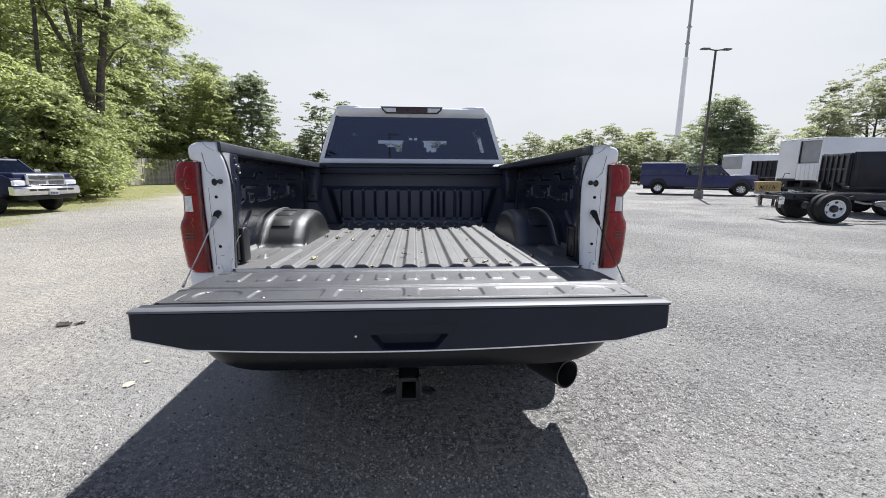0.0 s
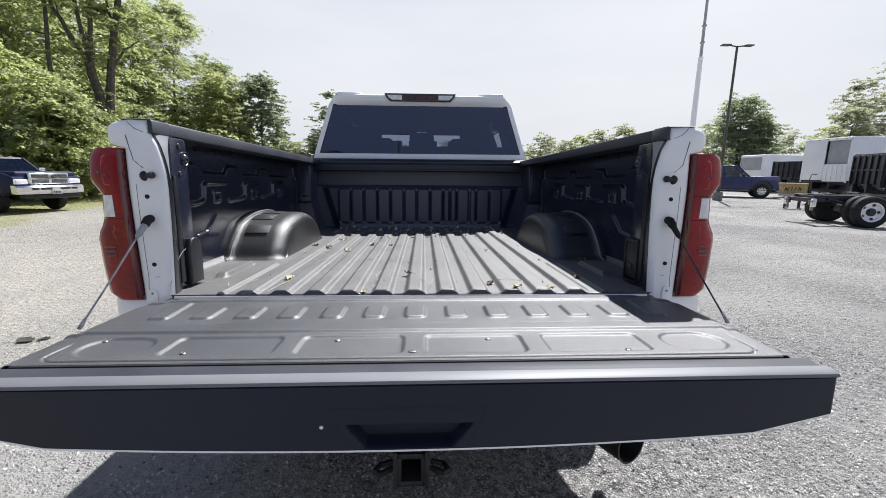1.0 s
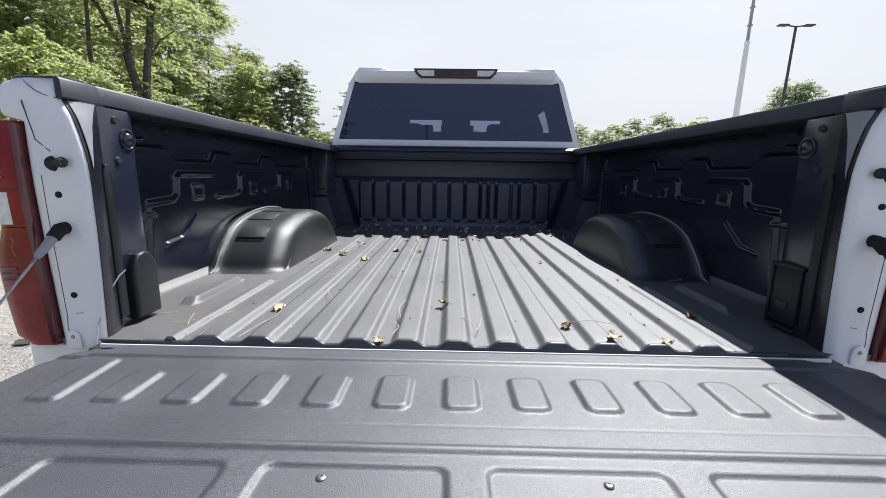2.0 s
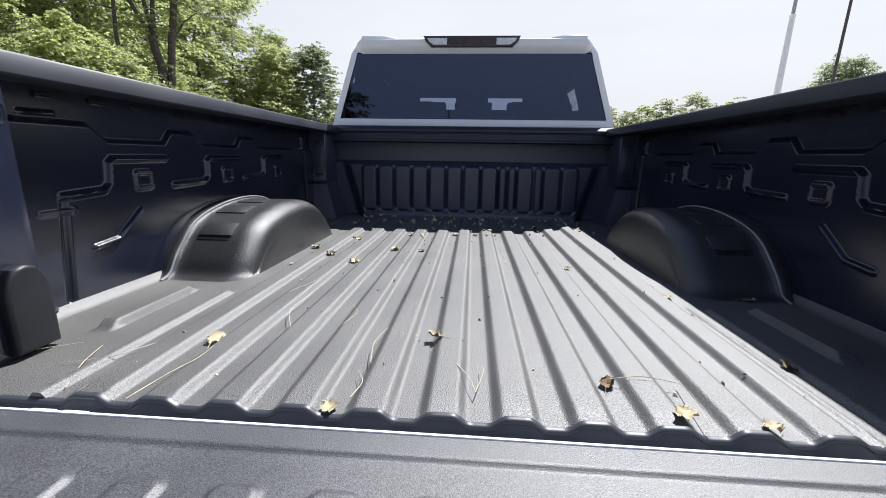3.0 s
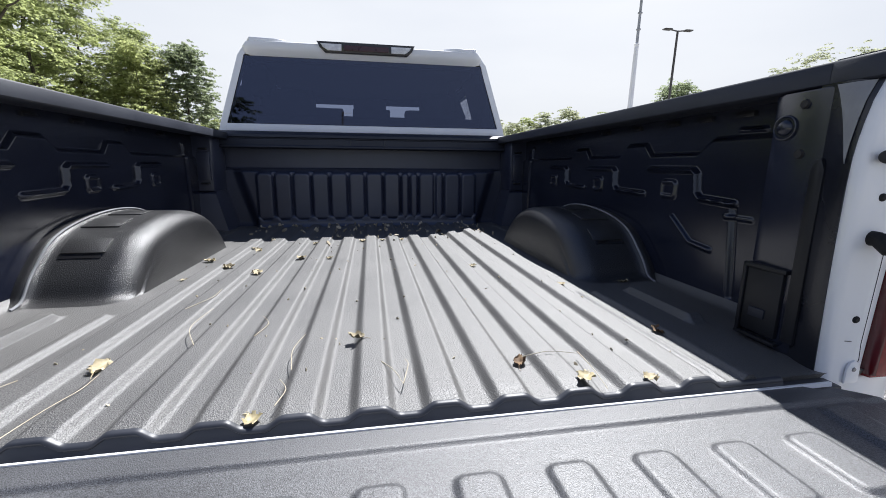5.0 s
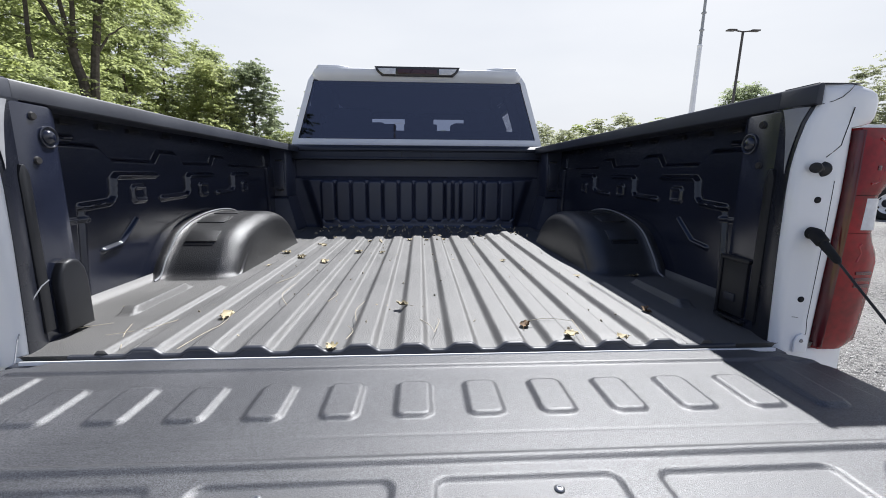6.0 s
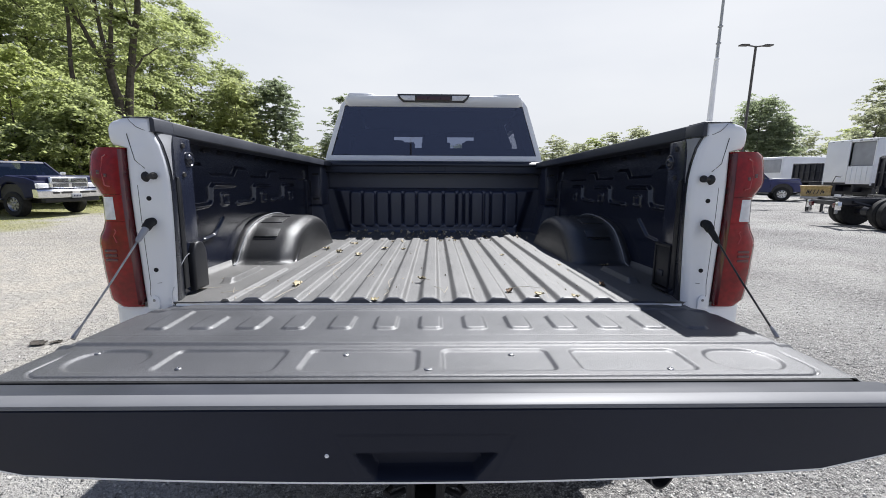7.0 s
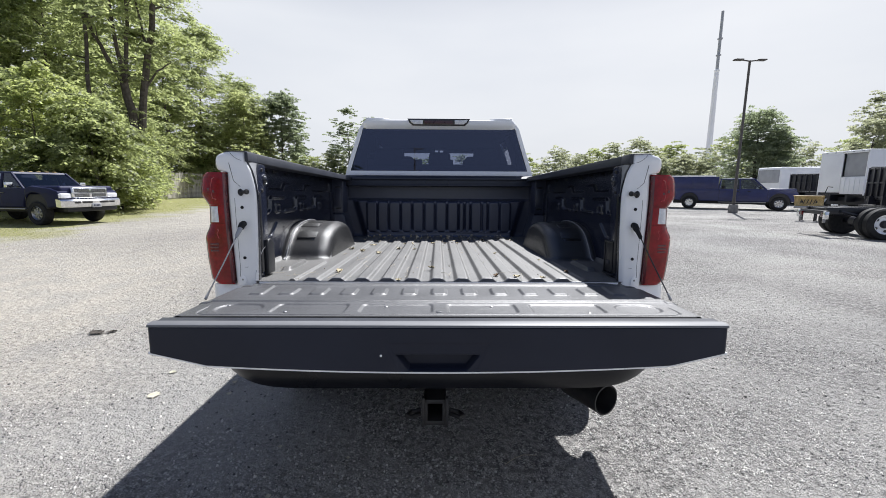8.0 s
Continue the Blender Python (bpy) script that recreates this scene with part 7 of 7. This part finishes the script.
def build_plow():
    """Snow blade: a curved mouldboard on a low frame, its marking worn to dark strokes."""
    t = thing("snow_plow", pose(15.35, 15.1, 0.0, 0, 0, -48) @ Matrix.Diagonal((0.72, 0.8, 1, 1)), "worn yellow snow plow blade standing among the trucks", "snow plow")
    prof = [(-0.10, 0.60), (0.02, 0.63), (0.09, 0.70), (0.11, 0.80), (0.09, 0.90), (0.02, 0.98), (-0.09, 1.03), (-0.16, 1.02)]
    P, F = sheet(np.linspace(-0.62, 0.58, 14), np.arange(len(prof)), lambda U, V: (U * (1 + 0.02 * V), np.array([p[0] for p in prof])[V.astype(int)], np.array([p[1] for p in prof])[V.astype(int)]))
    bl = raw("blade", P, F, M_YELLOW, t)
    sol = bl.modifiers.new("thickness", "SOLIDIFY")
    sol.thickness = 0.025
    for k in range(5):
        bm = bmesh.new()
        x = -0.42 + 0.15 * k
        prism(bm, [(x, 0.72), (x + 0.035, 0.72), (x + 0.10, 0.89), (x + 0.065, 0.89)], "y", 0.070, 0.085)
        part("stroke", bm, M_DUMP, bl)
    for x in (-0.62, 0.60):
        bm = bmesh.new()
        prism(bm, [(y, z) for y, z in prof] + [(0.16, 1.0), (0.20, 0.80), (0.16, 0.60)], "x", x - 0.015, x + 0.015)
        part("end_plate", bm, M_YELLOW, t)
    part("cutting_edge", boxes(((-0.63, -0.12, 0.52), (0.60, -0.09, 0.62), 0.004)), M_STEEL, t)
    part("push_frame", boxes(((-0.35, 0.10, 0.0), (-0.27, 0.18, 0.85), 0.01), ((0.27, 0.10, 0.0), (0.35, 0.18, 0.85), 0.01), ((-0.35, 0.12, 0.35), (-0.27, 0.9, 0.47), 0.01), ((0.27, 0.12, 0.35), (0.35, 0.9, 0.47), 0.01), ((-0.35, 0.82, 0.0), (-0.27, 0.9, 0.47), 0.01), ((0.27, 0.82, 0.0), (0.35, 0.9, 0.47), 0.01), ((-0.35, 0.82, 0.35), (0.35, 0.9, 0.43), 0.01)), M_DUMP, t)
    bm = bmesh.new()
    tube(bm, [(0.50, 0.14, 0.8), (0.62, 0.10, 1.2), (0.70, 0.05, 1.42), (0.92, 0.05, 1.40)], 0.02, 8)
    part("lift_arm", bm, M_DUMP, t)
    return t


build_plow()


# ---- light pole, mast, fence ----
def build_pole():
    t = thing("street_lamp", pose(15.95, 20.25, 0), "dark lot light pole with two lamp heads on a concrete foot", "street lamp")
    bm = bmesh.new()
    lathe(bm, [(0.0, 0.0), (0.23, 0.0), (0.23, 0.38), (0.20, 0.44), (0.0, 0.44)], Matrix.Identity(4), 24)
    part("concrete_foot", bm, M_CONCRETE, t)
    bm = bmesh.new()
    tube(bm, [(0, 0, 0.42), (0.0, 0, 4.0), (0, 0, 7.80)], [0.075, 0.065, 0.055], 12)
    part("pole", bm, M_POLE, t)
    part("base_plate", boxes(((-0.15, -0.15, 0.43), (0.15, 0.15, 0.47), 0.01)), M_POLE, t)
    bm = bmesh.new()
    tube(bm, [(-0.45, 0, 7.83), (0, 0, 7.77), (0.45, 0, 7.83)], 0.035, 8)
    part("arm", bm, M_POLE, t)
    for s in (-1, 1):
        bm = bmesh.new()
        a, b = sorted((s * 0.38, s * 0.82))
        box(bm, (a, -0.14, 7.80), (b, 0.14, 7.87), 0.03, 2)
        part("lamp_head", bm, M_POLE, t, "flat dark lamp head")
    return t


build_pole()


def build_mast():
    t = thing("radio_mast", pose(63.0, 95.0, 0), "tall white radio mast with a thinner dark upper antenna section", "mast")
    bm = bmesh.new()
    tube(bm, [(0, 0, 0), (0, 0, 12), (0, 0, 27.5)], [0.74, 0.62, 0.48], 16)
    part("lower_section", bm, M_MAST, t)
    bm = bmesh.new()
    tube(bm, [(0, 0, 27.5), (0, 0, 40.0)], [0.33, 0.28], 12)
    part("upper_section", bm, M_BOXGREY, t)
    for z in (30.5, 34.0):
        bm = bmesh.new()
        lathe(bm, [(0.30, z), (0.52, z + 0.1), (0.52, z + 0.35), (0.30, z + 0.45)], Matrix.Identity(4), 12)
        part("flange", bm, M_BOXGREY, t)
    bm = bmesh.new()
    lathe(bm, [(0.4, 27.2), (0.56, 27.3), (0.56, 27.6), (0.34, 27.8)], Matrix.Identity(4), 16)
    part("collar", bm, M_MAST, t)
    return t


build_mast()


def build_fence(a, b, height=2.0):
    t = thing("wooden_fence", pose(0, 0, 0), "weathered grey vertical-board wooden fence along the trees", "fence", kind="structure")
    a, b = Vector(a), Vector(b)
    d = (b - a)
    n = int(d.length / 0.165)
    u = d.normalized()
    ang = math.atan2(u.y, u.x)
    rg = random.Random(5)
    protos = []
    for k in range(4):
        bm = bmesh.new()
        box(bm, (-0.077, -0.011, 0.03), (0.077, 0.011, height - 0.04 * k), 0.004, 1)
        me = bpy.data.meshes.new("board")
        bm.to_mesh(me)
        bm.free()
        me.materials.append(M_WOOD)
        protos.append(me)
    for i in range(n):
        p = a + u * (i + 0.5) * 0.165
        o = new("board", protos[rg.randrange(4)])
        o.parent = t
        o.matrix_basis = Matrix.Translation((p.x, p.y, rg.uniform(-0.02, 0.03))) @ Euler((rg.uniform(-0.02, 0.02), rg.uniform(-0.012, 0.012), ang)).to_matrix().to_4x4()
    nrm = Vector((-u.y, u.x, 0))
    for i in range(0, int(d.length / 2.4) + 1):
        p = a + u * i * 2.4 + nrm * 0.07
        o = part("post", boxes(((p.x - 0.05, p.y - 0.05, 0.0), (p.x + 0.05, p.y + 0.05, height + 0.06), 0.006)), M_WOOD, t)
    return t


build_fence((-25.2, 9.0, 0), (-25.2, 47.0, 0), 2.5)


# ---- litter in the bed and on the ground ----
def build_leaf(m, size, mat, seed, label, name="dry_leaf"):
    """A curled leaf with a pointed tip and a stalk."""
    rg = random.Random(seed)
    bm = bmesh.new()
    n, rows = 9, []
    for i in range(n + 1):
        f = i / n
        w = size * 0.38 * math.sin(math.pi * (0.08 + 0.9 * f)) ** 0.8
        cz = size * (0.28 * (f - 0.4) ** 2 * 2 + 0.05)
        row = []
        for j in range(7):
            q = (j - 3) / 3
            row.append(bm.verts.new((q * w * (1 + rg.uniform(-0.4, 0.35)), (f - 0.5) * size * (1 + rg.uniform(-0.12, 0.12) * abs(q)), cz + abs(q) ** 1.5 * w * rg.uniform(0.1, 0.9) + rg.uniform(-0.06, 0.06) * size)))
        rows.append(row)
    for a, b in zip(rows, rows[1:]):
        for j in range(6):
            bm.faces.new((a[j], a[j + 1], b[j + 1], b[j]))
    lo = min(v.co.z for v in bm.verts)
    bmesh.ops.translate(bm, verts=bm.verts[:], vec=(0, 0, -lo))
    tube(bm, [(0, -size * 0.48, size * 0.12), (size * 0.05, -size * 0.75, size * 0.06), (size * 0.15, -size * 0.95, size * 0.02)], size * 0.015, 5)
    ob = part(name, bm, mat, None, angle=60)
    ob.matrix_basis = m
    return tagged(ob, label, "leaf", "fallen leaves")


def on_floor(x, y, rz=0, lift=0.0):
    """A pose on the ribs of the bed floor."""
    top = abs(((x + 0.009 + 0.0545) % 0.109) - 0.0545) < 0.036 and abs(x) < 0.59
    return TRUCK @ pose(x, y, FLOOR_Z + (0.0125 if top else 0.001) + lift, 0, 0, rz)


LEAVES = [(-0.486, 0.221, 0.046, 0), (-0.042, 0.263, 0.036, 0), (0.341, 0.028, 0.042, 1), (-0.181, 0.016, 0.034, 1), (0.36, 0.878, 0.030, 0), (0.263, 0.127, 0.036, 2), (0.628, 0.217, 0.040, 2), (0.452, 0.014, 0.032, 0), (0.573, 0.598, 0.036, 0), (0.79, 0.60, 0.034, 0),
          (-0.51, 0.977, 0.046, 0), (-0.392, 0.882, 0.044, 0), (-0.613, 1.089, 0.046, 0), (-0.282, 1.096, 0.046, 0), (-0.171, 1.085, 0.030, 0), (-0.594, 0.826, 0.026, 0), (-0.469, 1.217, 0.038, 0), (-0.05, 1.45, 0.036, 0), (0.046, 1.459, 0.030, 0), (0.143, 1.469, 0.028, 0), (0.369, 1.696, 0.034, 2), (-0.265, 1.414, 0.028, 0), (-0.172, 1.585, 0.026, 0), (-0.51, 1.318, 0.030, 0)]
for i, (x, y, s, k) in enumerate(LEAVES):
    build_leaf(on_floor(x, y, (i * 67) % 360), s * 0.96, (M_DRYLEAF, M_PALELEAF, M_BROWNBIT)[k], 300 + i, ("dry curled tan leaf lying on the ribbed bed floor", "yellow-green curled leaf lying at the bed's rear edge", "brown withered bud lying on the bed floor")[k])


def build_twig(pts, r, label="thin pale dry stalk lying on the bed floor"):
    bm = bmesh.new()
    pts = [Vector((x, y, FLOOR_Z + 0.014 + z)) for x, y, z in pts]
    fine = []
    for a, b in zip(pts, pts[1:]):
        for k in range(4):
            fine.append(a.lerp(b, k / 4))
    fine.append(pts[-1])
    for _ in range(2):
        fine = [fine[0]] + [(fine[i - 1] + fine[i] * 2 + fine[i + 1]) / 4 for i in range(1, len(fine) - 1)] + [fine[-1]]
    tube(bm, fine, [r * (1 - 0.5 * i / len(fine)) for i in range(len(fine))], 5)
    ob = part("twig", bm, M_TWIG, None)
    ob.matrix_basis = TRUCK.copy()
    return tagged(ob, label, "twig", "fallen stalks")


for pts in ([(-0.484, -0.005, 0), (-0.468, 0.07, 0.004), (-0.455, 0.12, 0.003), (-0.462, 0.174, 0)], [(-0.354, 0.273, 0), (-0.40, 0.36, 0.004), (-0.394, 0.494, 0)], [(-0.152, 0.03, 0), (-0.14, 0.07, 0.004), (-0.161, 0.11, 0)],
            [(-0.147, 0.139, 0), (-0.16, 0.21, 0.005), (-0.147, 0.294, 0)], [(0.007, 0.147, 0), (0.03, 0.10, 0.004), (0.04, 0.062, 0)], [(0.04, 0.062, 0), (0.055, 0.121, 0.006), (0.05, 0.15, 0)], [(0.266, 0.124, 0), (0.32, 0.13, 0.006), (0.376, 0.121, 0)],
            [(0.38, 0.13, 0), (0.37, 0.05, 0.004), (0.362, -0.005, 0)], [(-0.618, 0.028, -0.01), (-0.66, 0.10, -0.006), (-0.69, 0.172, -0.01)], [(-0.592, 0.189, -0.008), (-0.62, 0.12, -0.004), (-0.70, 0.10, -0.01)], [(-0.80, 0.30, -0.008), (-0.76, 0.36, -0.004), (-0.74, 0.45, -0.008)],
            [(-0.84, 0.12, -0.01), (-0.79, 0.13, -0.004), (-0.74, 0.18, -0.01)], [(-0.25, 0.30, 0), (-0.23, 0.36, 0.004), (-0.26, 0.42, 0)], [(-0.46, 0.50, 0), (-0.42, 0.58, 0.004), (-0.43, 0.66, 0)]):
    build_twig(pts, 0.0009)


def bed_bits():
    """Crumbs of leaf and bud, thickest by the front wall."""
    rg = np.random.default_rng(21)
    bm = bmesh.new()
    for i in range(220):
        if i < 130:
            x, y = rg.uniform(-0.66, 0.66), 2.02 - abs(rg.normal()) * 0.28
        else:
            x, y = rg.uniform(-0.6, 0.6), rg.uniform(0.05, 1.6)
        if y < 0.02:
            continue
        top = abs(((x + 0.009 + 0.0545) % 0.109) - 0.0545) < 0.036 and abs(x) < 0.59
        s = rg.uniform(0.003, 0.011) if i < 130 else rg.uniform(0.0015, 0.004)
        z = FLOOR_Z + (0.012 if top else 0.0) + s * 0.3
        bmesh.ops.create_icosphere(bm, subdivisions=1, radius=1.0, matrix=Matrix.LocRotScale((x, y, z), Euler(rg.uniform(0, 6, 3)), Vector((s * 1.6, s, s * 0.5))))
    ob = part("leaf_crumbs", bm, M_CRUMB, None)
    ob.matrix_basis = TRUCK.copy()
    return tagged(ob, "small dry leaf crumbs scattered over the bed floor", "leaf litter", kind="stuff")


bed_bits()
build_leaf(pose(-3.18, 1.96, 0.004, 0, 0, 70) @ Matrix.Diagonal((1, 1, 0.4, 1)), 0.14, M_DARKLEAF, 401, "dark withered leaf lying on the gravel", "dry_leaf")
build_leaf(pose(-3.06, 1.99, 0.004, 0, 0, 130) @ Matrix.Diagonal((1, 1, 0.5, 1)), 0.08, M_DARKLEAF, 402, "brown withered leaf lying on the gravel", "dry_leaf")
build_leaf(pose(-1.87, 0.82, 0.006, 0, 0, 20) @ Matrix.Diagonal((1.2, 1, 0.25, 1)), 0.075, M_PAPER, 403, "pale scrap lying flat on the gravel", "paper_scrap")
build_leaf(pose(-1.42, 0.98, 0.010, 0, 0, 200), 0.045, M_PAPER, 404, "small pale scrap lying on the gravel", "paper_scrap")

for i, (x, y, s) in enumerate([(-1.39, 0.84, 0.035), (-0.76, -0.07, 0.024), (-0.84, 0.28, 0.022), (-0.53, -0.17, 0.028), (-0.46, 0.19, 0.020), (-1.96, 1.15, 0.05)]):
    build_leaf(pose(x, y, 0.006, 0, 0, 53 * i) @ Matrix.Diagonal((1.2, 1, 0.35, 1)), s, M_PALECHIP, 420 + i, "small pale dry leaf lying on the gravel", "dry_leaf")
bm = bmesh.new()
tube(bm, [(0.33, 0.13, 0.010), (0.38, 0.165, 0.016), (0.43, 0.19, 0.018), (0.50, 0.20, 0.010)], 0.0015, 5)
tagged(part("twig", bm, M_TWIG, None), "thin pale dry stalk lying on the gravel", "twig", "fallen stalks")
